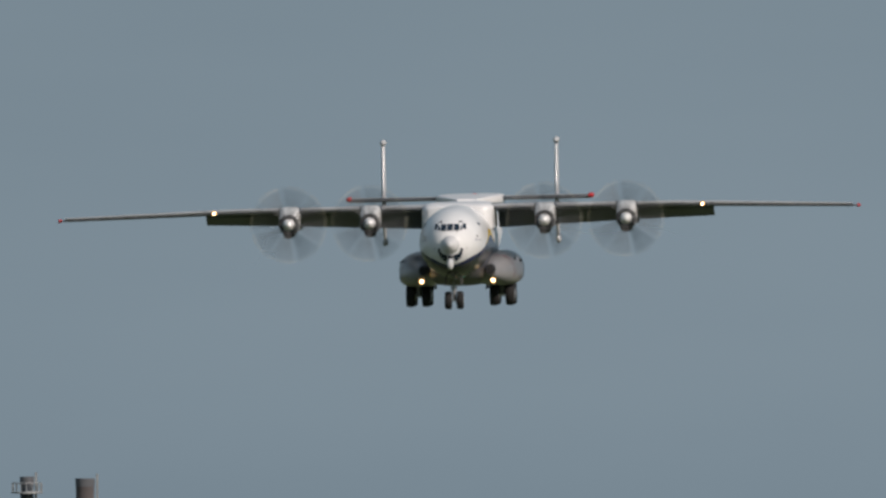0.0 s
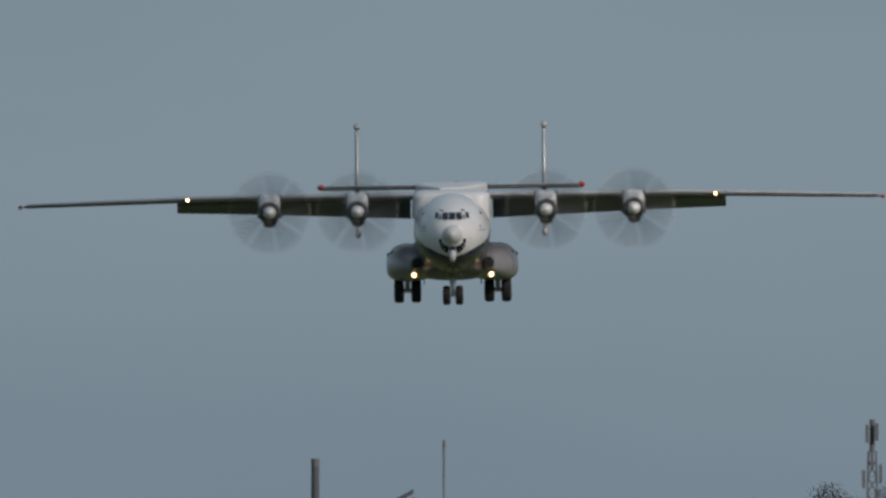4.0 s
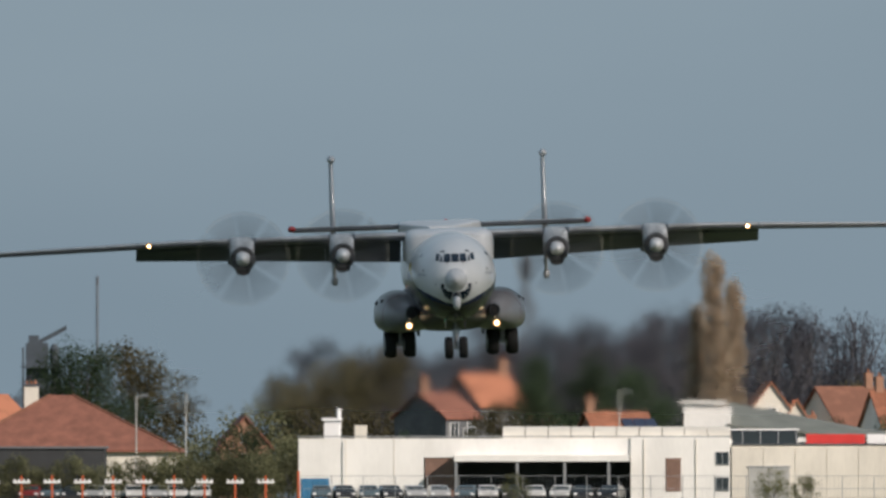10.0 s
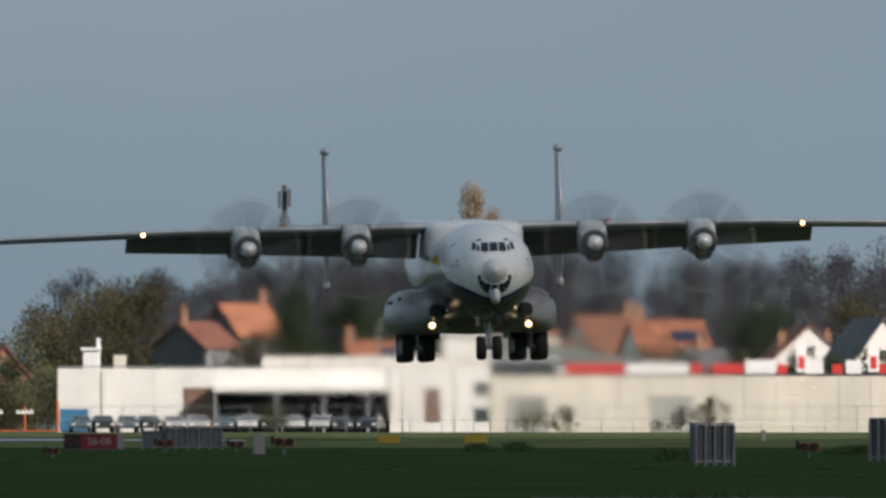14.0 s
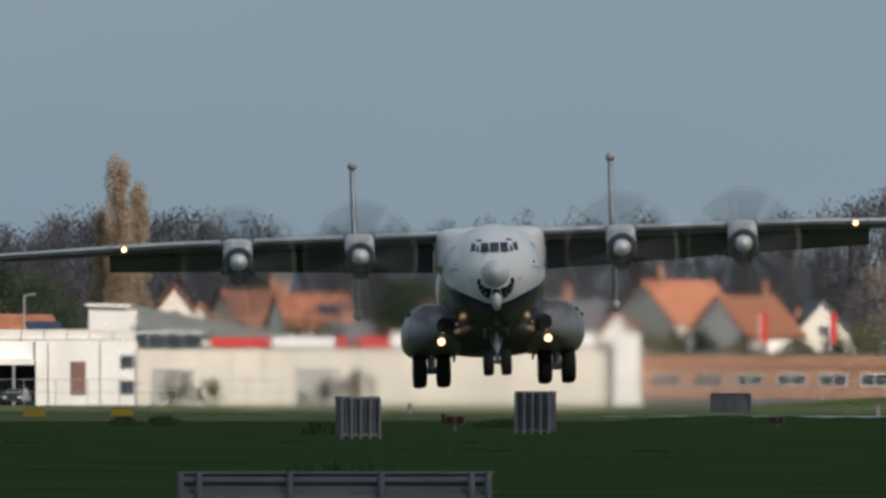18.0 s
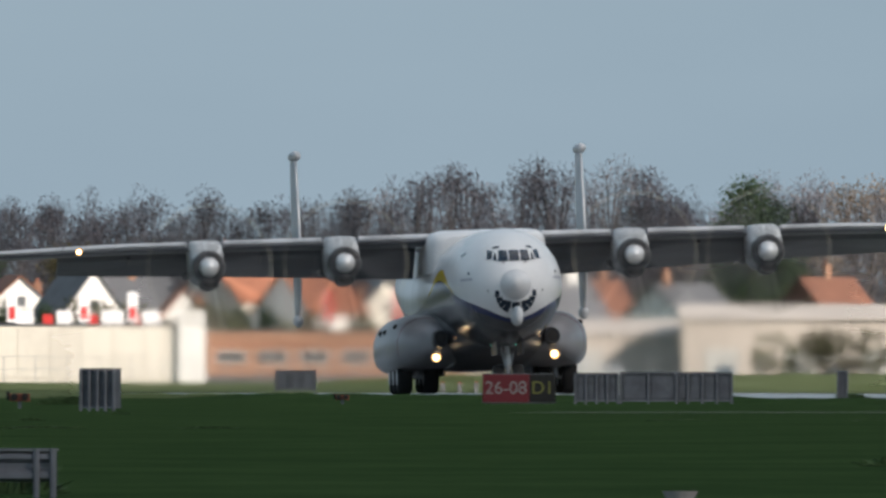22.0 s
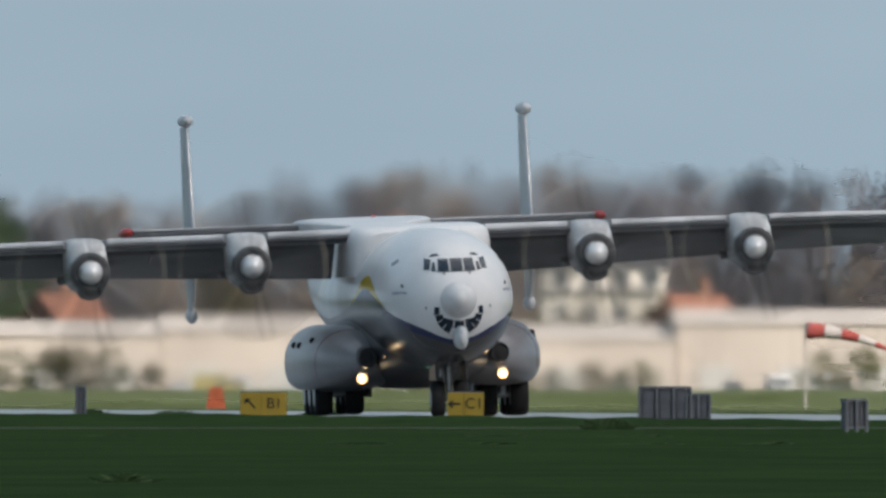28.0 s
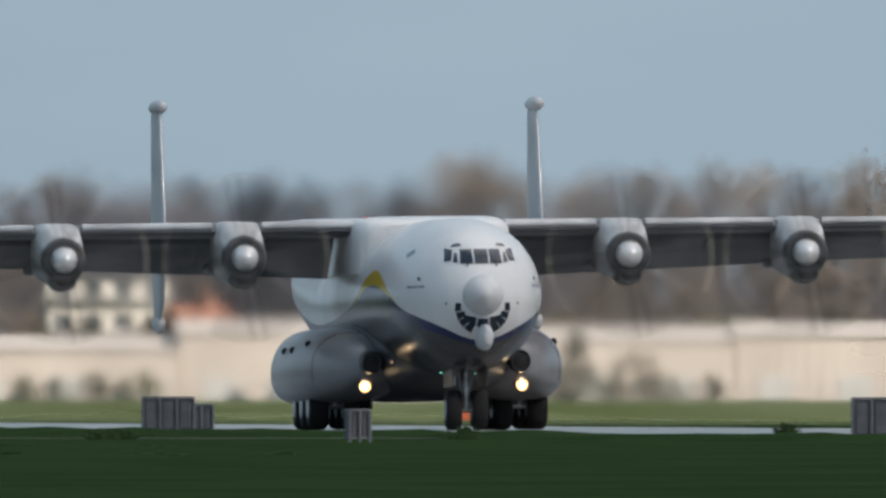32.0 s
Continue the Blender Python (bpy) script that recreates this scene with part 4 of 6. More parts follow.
M_orangep = material("orange_paint", (0.55, 0.115, 0.04), 0.6, 0.0, 0.12, 0.6, 8.0)
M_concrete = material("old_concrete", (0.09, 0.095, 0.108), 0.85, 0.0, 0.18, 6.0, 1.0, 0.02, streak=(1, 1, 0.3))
# chimney colour shifted to blue to carry the haze of distance
M_stack = material("hazy_blue_chimney", (0.058, 0.068, 0.084), 0.85, 0.0, 0.2, 4.0, 1.0, 0.02, streak=(1, 1, 0.3))
M_chimney = material("rusty_brick_stack", (0.075, 0.066, 0.068), 0.85, 0.0, 0.2, 4.0, 1.0, 0.02)
# steel tinted blue, the far haze included in its colour
M_stack_steel = material("hazy_blue_steel", (0.125, 0.15, 0.18), 0.6, 0.2, 0.2, 5.0, 1.0)
M_solar = glass("solar_cells", (0.015, 0.02, 0.05), 0.2)


def slab(bm, x0, x1, y0, y1, z0, z1, cut=0.02):
    """A box with slightly broken edges."""
    q = [(x0 + cut, y0), (x1 - cut, y0), (x1, y0 + cut), (x1, y1 - cut), (x1 - cut, y1), (x0 + cut, y1), (x0, y1 - cut), (x0, y0 + cut)]
    return loft(bm, [[(x, y, z0) for x, y in q], [(x, y, z1) for x, y in q]])


def wall_window(parent, x, z, w, h, y=0.0, frame_mat=None):
    """A framed window set 4 cm proud of a wall facing the camera."""
    f = B()
    for a, b, c, d in ((x, x + w, z - 0.07, z), (x, x + w, z + h, z + h + 0.07), (x - 0.07, x, z - 0.07, z + h + 0.07), (x + w, x + w + 0.07, z - 0.07, z + h + 0.07), (x + w / 2 - 0.03, x + w / 2 + 0.03, z, z + h)):
        box(f, a, b, y - 0.05, y + 0.03, c, d)
    win = part("window", f, frame_mat or M_whitep, parent, smooth=False)
    part("pane", box(B(), x, x + w, y - 0.02, y + 0.02, z, z + h), M_glass, win, smooth=False)
    return win


def gable_roof(bm, x0, x1, y0, y1, eaves, ridge, along_x, over=0.3, thick=0.18):
    """A pitched roof of real thickness, ridge along x or along y."""
    if along_x:
        ym = (y0 + y1) / 2
        prof = [(y0 - over, eaves - over * 0.6), (ym, ridge), (y1 + over, eaves - over * 0.6)]
        sec = prof + [(a, b - thick) for a, b in prof[::-1]]
        loft(bm, [[(x, a, b) for a, b in sec] for x in (x0 - over, x1 + over)])
    else:
        xm = (x0 + x1) / 2
        prof = [(x0 - over, eaves - over * 0.6), (xm, ridge), (x1 + over, eaves - over * 0.6)]
        sec = prof + [(a, b - thick) for a, b in prof[::-1]]
        loft(bm, [[(a, y, b) for a, b in sec] for y in (y0 - over, y1 + over)])
    return bm


def house(b, d, w, deep, eaves, ridge, walls, roof, along_x=True, chimneys=(0.8,), windows=2, solar=False, label=""):
    names = {id(M_tile): "orange tiled", id(M_tile_brown): "brown tiled", id(M_slate): "grey slate"}
    wn = {id(M_brick): "brick", id(M_plaster): "white rendered", id(M_cream): "cream"}
    h = thing("house", label or f"{wn.get(id(walls), 'plain')} house with {names.get(id(roof), 'dark')} pitched roof", "house", "village houses", at=(at(b, d), d, 0), turn=0 if w < 4 else (14 if solar else random.Random(int(b)).choice((26, 31, 38, 44) if along_x else (5, 9, 18))))
    x0, x1 = -w / 2, w / 2
    body = B()
    if along_x:
        ym = deep / 2
        loft(body, [[(x, 0, 0), (x, deep, 0), (x, deep, eaves), (x, ym, ridge - 0.15), (x, 0, eaves)] for x in (x0, x1)])
    else:
        loft(body, [[(x0, y, 0), (x1, y, 0), (x1, y, eaves), (0, y, ridge - 0.15), (x0, y, eaves)] for y in (0, deep)])
    part("wall", body, walls, h, smooth=False)
    rf = part("roof", gable_roof(B(), x0, x1, 0, deep, eaves, ridge, along_x), roof, h, smooth=False)
    for k in chimneys:
        c = B()
        cx = x0 + w * k
        cz = ridge if along_x else eaves + (ridge - eaves) * (1 - abs(2 * k - 1))
        cy = deep / 2 if along_x else deep * 0.4
        slab(c, cx - 0.35, cx + 0.35, cy - 0.3, cy + 0.3, cz - 0.7, cz + 1.1)
        slab(c, cx - 0.42, cx + 0.42, cy - 0.37, cy + 0.37, cz + 1.1, cz + 1.22)
        ch = part("chimney", c, M_brick, rf, smooth=False)
        part("chimney_pot", tube(B(), (cx, cy, cz + 1.2), (cx, cy, cz + 1.6), 0.13, 0.11, 8), M_tile, rf)
    for k in range(windows):
        wx = x0 + w * (k + 0.5) / windows - 0.45
        wall_window(h, wx, max(0.9, eaves - 1.9), 0.9, 1.2)
        if eaves > 4.5:
            wall_window(h, wx, 1.0, 0.9, 1.3)
    if not along_x and ridge - eaves > 2:
        wall_window(h, -0.4, eaves + 0.3, 0.8, 0.9)
    if solar:
        y = deep * 0.25
        z = eaves + (ridge - eaves) * 0.5
        run = Vector((0, deep / 2, ridge - eaves)).normalized()
        first, count = (0.04, 11) if w > 10 else (0.52, 3)
        for k in range(count):
            a = Vector((x0 + w * first + k * 1.05, y, z)) + Vector((0, -run.z, run.y)) * 0.1
            p = [a - run * 0.8, a + Vector((1, 0, 0)) - run * 0.8, a + Vector((1, 0, 0)) + run * 0.8, a + run * 0.8]
            nrm = Vector((0, -run.z, run.y)) * 0.05
            part("solar_panel", loft(B(), [p, [q + nrm for q in p]]), M_solar, rf, "dark blue solar panel", smooth=False)
    return h


def hip_house(b, d, w, deep, eaves, ridge, walls, roof):
    h = thing("house", "wide house under a red hipped tile roof", "house", "village houses", at=(at(b, d), d, 0))
    part("wall", slab(B(), -w / 2, w / 2, 0, deep, 0, eaves), walls, h, smooth=False)
    r = B()
    o = 0.5
    base = [(-w / 2 - o, -o), (w / 2 + o, -o), (w / 2 + o, deep + o), (-w / 2 - o, deep + o)]
    top = [(-w * 0.08, deep / 2 - 0.2), (w * 0.02, deep / 2 - 0.2), (w * 0.02, deep / 2 + 0.2), (-w * 0.08, deep / 2 + 0.2)]
    loft(r, [[(x, y, eaves - 0.25) for x, y in base], [(x, y, eaves) for x, y in base], [(x, y, ridge) for x, y in top]])
    rf = part("roof", r, roof, h, smooth=False)
    for (x, y), (u, v) in zip(base[:2], top[:2]):
        part("hip_tiles", tube(B(), (x, y, eaves + 0.02), (u, v, ridge + 0.02), 0.13, 0.13, 6), M_tile_brown, rf)
    for k in range(4):
        wall_window(h, -w / 2 + w * (k + 0.5) / 4 - 0.5, 1.2, 1.0, 1.4)
    return h


def build_hangar():
    """The long white workshop with its open bay and canopy."""
    D, L, Hh = 3950.0, 38.2, 5.6
    h = thing("workshop", "long white flat-roofed workshop with an open canopy bay", "building", at=(at(-1482, D), D, 0))
    for a, b, c, e in ((0, 11.1, 0, Hh), (11.1, 29.4, 3.9, Hh), (29.4, L, 0, Hh + 0.1)):
        part("front_wall", slab(B(), a, b - 0.003, 0 if a < 29 else -0.25, 0.4, c, e), M_plaster, h, "white rendered front wall", smooth=False)
    part("side_wall", slab(B(), 0.0, 0.35, 0.41, 22, 0, Hh - 0.05), M_plaster, h, smooth=False)
    part("side_wall", slab(B(), L - 0.35, L, 0.41, 22, 0, Hh - 0.05), M_plaster, h, smooth=False)
    # bay walls coloured dark so that the recess reads as shaded
    part("back_wall", slab(B(), 11.1, 29.4, 7, 7.3, 0, 3.9), M_concrete, h, "inner wall of the bay, coloured dark for its shade", smooth=False)
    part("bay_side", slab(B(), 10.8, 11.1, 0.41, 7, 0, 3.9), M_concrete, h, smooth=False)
    part("roof", slab(B(), 0.36, L - 0.36, 0.41, 22, Hh - 0.35, Hh - 0.1), M_roof_green, h, "low grey roof", smooth=False)
    part("coping", slab(B(), -0.1, L + 0.1, -0.1, 0.3, Hh + 0.11, Hh + 0.22), M_frame, h, smooth=False)
    can = part("canopy", slab(B(), 13.8, 29.3, -3.0, -0.01, 3.55, 4.1), M_plaster, h, "white canopy beam", smooth=False)
    for x in (14.0, 19.4, 23.6, 27.5):
        part("post", slab(B(), x - 0.12, x + 0.12, -2.9, -2.66, 0, 3.55), M_frame, can, smooth=False)
    part("bay_door", slab(B(), 11.2, 13.8, 0.1, 0.2, 0, 3.85), M_door_brown, h, "brown sliding door", smooth=False)
    part("door", slab(B(), 32.5, 33.85, -0.3, -0.26, 0.9, 3.85), M_door_brown, h, "tall brown door", smooth=False)
    wall_window(h, 37.0, 3.3, 1.05, 1.05, -0.27, M_frame)
    wall_window(h, 37.0, 1.0, 1.05, 1.1, -0.27, M_frame)
    part("seam", slab(B(), 8.42, 8.48, -0.03, -0.004, 0, Hh), M_cream, h, smooth=False)
    for x in (4.2, 30.6, 35.2):
        part("downpipe", tube(B(), (x, -0.33, 0), (x, -0.33, Hh - 0.1), 0.05, n=8), M_cream, h)
    # barrel rooflight and roof plant
    arc = [(math.cos(math.pi * i / 10), math.sin(math.pi * i / 10)) for i in range(11)]
    for k in range(10):
        x = 18.0 + 2.02 * k
        part("rooflight", loft(B(), [[(xx, 10 - 4 * c, Hh - 0.05 + 1.15 * s) for c, s in arc] for xx in (x, x + 1.94)]), M_cream, h, "ribbed barrel rooflight")
    part("vent", slab(B(), 2.2, 3.6, 3, 4.4, Hh - 0.1, 7.2), M_whitep, h, "white roof vent", smooth=False)
    part("vent_cowl", slab(B(), 2.0, 3.8, 2.8, 4.6, 7.2, 7.45), M_whitep, h, smooth=False)
    part("flue", tube(B(), (3.5, 4.8, Hh - 0.1), (3.5, 4.8, 8.3), 0.2, n=12), M_whitep, h, "white flue pipe")
    part("plant_box", slab(B(), 4.9, 6.0, 3.5, 4.6, Hh - 0.1, 6.8), M_cream, h, smooth=False)


def build_long_store():
    D, L = 3949.8, 42.2
    h = thing("warehouse", "long low cream-panelled warehouse with grey doors", "building", at=(at(-716, D), D, 0))
    part("wall", slab(B(), 0.01, L, 0, 18, 0, 5.0), M_cream, h, smooth=False)
    for k in range(15):
        part("wall_panel", slab(B(), 0.05 + k * 2.8, 2.8 + k * 2.8, -0.06, -0.004, 0.4, 4.75), M_cream, h, smooth=False)
    part("coping", slab(B(), 0.0, L, -0.12, 0.2, 5.004, 5.14), M_concrete, h, smooth=False)
    for x, w, z, m in ((1.55, 3.6, 3.0, M_door_grey), (14.3, 3.7, 3.0, M_door_grey)):
        d = part("door", slab(B(), x, x + w, -0.12, -0.065, 0, z), m, h, "grey double door", smooth=False)
        part("door_frame", slab(B(), x - 0.12, x + w + 0.12, -0.16, -0.07, z + 0.003, z + 0.15), M_frame, d, smooth=False)
        part("door_gap", slab(B(), x + w / 2 - 0.03, x + w / 2 + 0.03, -0.135, -0.123, 0, z), M_dark, d, smooth=False)
    part("end_block", slab(B(), L + 0.01, L + 2.4, -0.6, 14, 0, 6.4), M_plaster, h, "white end block", smooth=False)
    # fascia of red and white panels on the set-back upper storey
    up = thing("shop", "set-back shop roof edge with red and white fascia panels", "building", at=(at(-716, 3970), 3970, 0))
    part("wall", slab(B(), 6.0, 41.0, 0, 9, 0, 5.3), M_black, up, smooth=False)
    gl = part("glazed_storey", slab(B(), -0.6, 5.9, 0.0, 6, 5.02, 6.35), M_glass, up, "dark glazed upper storey", smooth=False)
    part("roof_edge", slab(B(), -0.8, 6.0, -0.15, 6.2, 6.354, 6.5), M_whitep, gl, smooth=False)
    for k in range(5):
        part("mullion", slab(B(), -0.6 + 1.58 * k, -0.5 + 1.58 * k, -0.06, -0.004, 5.02, 6.35), M_frame, gl, smooth=False)
    for a, b, m in ((6.65, 11.9, M_redp), (12.1, 17.65, M_whitep), (17.8, 18.8, M_redp), (19.65, 22.5, M_redp), (22.65, 25.4, M_whitep), (25.5, 26.4, M_redp), (28.0, 29.6, M_whitep), (30.4, 31.3, M_redp), (31.6, 33.0, M_whitep), (34.5, 35.3, M_redp), (35.6, 37.6, M_whitep), (38.2, 39.0, M_redp), (39.2, 40.8, M_whitep)):
        part("fascia_panel", slab(B(), a, b, -0.1, -0.01, 5.0, 6.0 + (0.35 if m is M_whitep and a > 20 else 0)), m, up, smooth=False)
    for x in (27.2, 33.6, 37.9):
        s = part("banner", slab(B(), x, x + 0.95, -0.3, -0.2, 5.3, 8.0), M_whitep, up, "tall white banner with a red field", smooth=False)
        part("banner_field", slab(B(), x + 0.2, x + 0.75, -0.32, -0.304, 5.6, 6.7), M_redp, s, smooth=False)
    # shed roof behind
    sh = thing("shed", "large shed with a low grey-green pitched roof and white gable", "building", at=(at(-800, 3990), 3990, 0))
    part("gable", loft(B(), [[(0, y, 0), (4.2, y, 0), (4.2, y, 8.45), (0, y, 8.8)] for y in (0, 12)]), M_plaster, sh, "white gable end", smooth=False)
    part("wall", loft(B(), [[(4.21, y, 0), (20.2, y, 0), (20.2, y, 5.0 + 0.025 * y), (4.21, y, 6.7 + 0.14 * y)] for y in (0, 12)]), M_plaster, sh, smooth=False)
    part("roof", loft(B(), [[(3.9, y, z), (20.6, y, w), (20.6, y, w + 0.2), (3.9, y, z + 0.2)] for y, z, w in ((-0.4, 6.75, 5.05), (12.4, 8.75, 5.5))]), M_roof_green, sh, "sloping grey-green sheet roof", smooth=False)
    part("roof_verge", loft(B(), [[(-0.3, y, 8.8), (3.7, y, 8.7), (3.7, y, 9.0), (-0.3, y, 9.05)] for y in (-0.4, 12.4)]), M_plaster, sh, smooth=False)


def build_brick_store():
    D, L = 3960.0, 23.2
    h = thing("brick_building", "low orange brick building with a row of windows", "building", at=(at(178, D), D, 0))
    part("wall", slab(B(), 0, L, 0, 12, 0, 4.5), M_brick, h, smooth=False)
    part("coping", slab(B(), -0.1, L + 0.1, -0.12, 12.1, 4.504, 4.66), M_concrete, h, smooth=False)
    part("plinth", slab(B(), -0.03, L + 0.03, -0.05, -0.004, 0, 0.6), M_concrete, h, smooth=False)
    part("band", slab(B(), -0.03, L + 0.03, -0.04, -0.004, 3.2, 3.45), M_tile_brown, h, smooth=False)
    for k in range(6):
        wall_window(h, 1.0 + 3.7 * k, 1.75, 2.4, 0.95)
    part("downpipe", tube(B(), (L - 0.6, -0.1, 0), (L - 0.6, -0.1, 4.4), 0.06, n=8), M_frame, h)


def build_pale_sheds():
    """Low pale industrial sheds that run along the field past the brick building."""
    for b, w, hh, m, d in ((640, 18.9, 4.3, M_pale, 3961), (1020, 21.4, 5.6, M_pale, 3949.5), (1450, 24.6, 6.0, M_pale, 3950), (1945, 20.6, 5.2, M_pale, 3949), (2360, 26.3, 6.6, M_pale, 3950), (2890, 22.6, 6.0, M_pale, 3949.5), (3345, 20, 6.4, M_pale, 3950)):
        s = thing("long_shed", "long low pale-clad industrial shed", "building", "pale sheds", at=(at(b, d), d, 0))
        part("wall", slab(B(), 0, w, 0, 14, 0, hh), m, s, smooth=False)
        part("roof", loft(B(), [[(x, -0.3, hh + 0.004), (x, 7, hh + 1.3), (x, 14.3, hh + 0.004), (x, 14.3, hh - 0.15), (x, -0.3, hh - 0.15)] for x in (-0.3, w + 0.3)]), m, s, "shallow sheeted roof", smooth=False)
        n = int(w / 1.2)
        for k in range(n):
            part("wall_sheet", slab(B(), k * w / n + 0.012, (k + 1) * w / n - 0.012, -0.05, -0.004, 0.3, hh - 0.3), m, s, smooth=False)
        for k in range(int(w / 7)):
            part("shutter_door", slab(B(), 2 + 7 * k, 5 + 7 * k, -0.1, -0.055, 0, 2.9), M_door_grey, s, smooth=False)
    # white annexe and the dark pitched hall behind
    a = thing("annexe", "bright white flat-roofed annexe", "building", at=(at(640, 3970), 3970, 0))
    part("wall", slab(B(), 0, 7.6, 0, 6, 0, 6.1), M_plaster, a, smooth=False)
    part("coping", slab(B(), -0.1, 7.7, -0.1, 6.1, 6.104, 6.25), M_concrete, a, smooth=False)
    hall = thing("hall", "dark hall under a steep grey roof", "building", at=(at(590, 4060), 4060, 0))
    part("wall", slab(B(), 0, 16.5, 0, 12, 0, 3.6), M_slate, hall, smooth=False)
    part("roof", loft(B(), [[(x, y, 3.604) for x, y in ((-0.4, -0.4), (16.9, -0.4), (16.9, 12.4), (-0.4, 12.4))], [(x, y, 3.8) for x, y in ((-0.4, -0.4), (16.9, -0.4), (16.9, 12.4), (-0.4, 12.4))], [(x, y, 10.4) for x, y in ((4.2, 5.8), (13.2, 5.8), (13.2, 6.2), (4.2, 6.2))]]), M_slate, hall, "steep hipped grey roof", smooth=False)
    for x in (5.3, 11.6):
        part("dormer", slab(B(), x, x + 1.3, 4.4, 7.5, 8.2, 11.0), M_plaster, hall, "white ridge dormer", smooth=False)
    # apartment block
    ap = thing("apartment_building", "cream four-storey apartment block with rows of windows", "building", "apartment blocks", at=(at(2126, 4250), 4250, 0))
    part("wall", slab(B(), 0, 11.4, 0, 12, 0, 12.2), M_cream, ap, smooth=False)
    part("roof", slab(B(), -0.4, 11.8, -0.4, 12.4, 12.204, 12.6), M_slate, ap, smooth=False)
    for r in range(4):
        part("balcony", slab(B(), -0.1, 11.5, -0.9, -0.06, 1.0 + 3.0 * r, 1.2 + 3.0 * r), M_concrete, ap, smooth=False)
        for c in range(4):
            wall_window(ap, 0.6 + 2.85 * c, 1.4 + 3.0 * r, 1.7, 1.5)


def stack(b, d, h, w, mat, label, gantry=False, rings=0):
    s = thing("chimney_stack", label, "chimney", at=(at(b, d), d, 0))
    part("shaft", tube(B(), (0, 0, 0), (0, 0, h), w * 0.62, w * 0.5, 20), mat, s)
    part("rim", tube(B(), (0, 0, h - 0.8), (0, 0, h + 0.1), w * 0.53, w * 0.53, 20), M_concrete if mat is not M_tile else mat, s)
    if w > 1.2:
        part("ladder", slab(B(), w * 0.6, w * 0.6 + 0.25, -0.2, 0.2, 0, h + 0.6), M_frame, s, smooth=False)
    if gantry:
        for z in (h - 0.6, h - 1.6):
            g = B()
            for k in range(16):
                a = 2 * math.pi * k / 16
                e = 2 * math.pi * (k + 1) / 16
                r = w * 0.5 + 0.9
                tube(g, (r * math.cos(a), r * math.sin(a), z), (r * math.cos(e), r * math.sin(e), z), 0.06, n=5)
                if z == h - 0.6:
                    tube(g, (r * math.cos(a), r * math.sin(a), z), (r * math.cos(a), r * math.sin(a), z - 1), 0.05, n=5)
            part("gallery_rail", g, M_frame, s)
        part("gallery_floor", tube(B(), (0, 0, h - 1.75), (0, 0, h - 1.6), w * 0.5 + 1, w * 0.5 + 1, 20), M_frame, s)
    for k in range(rings):
        part("band", tube(B(), (0, 0, h * (0.4 + 0.1 * k)), (0, 0, h * (0.4 + 0.1 * k) + 0.3), w * 0.58, w * 0.57, 20), M_frame, s)
    return s


M_tower = material("dark_process_steel", (0.062, 0.078, 0.097), 0.6, 0.2, 0.2, 3.0, 1.0)


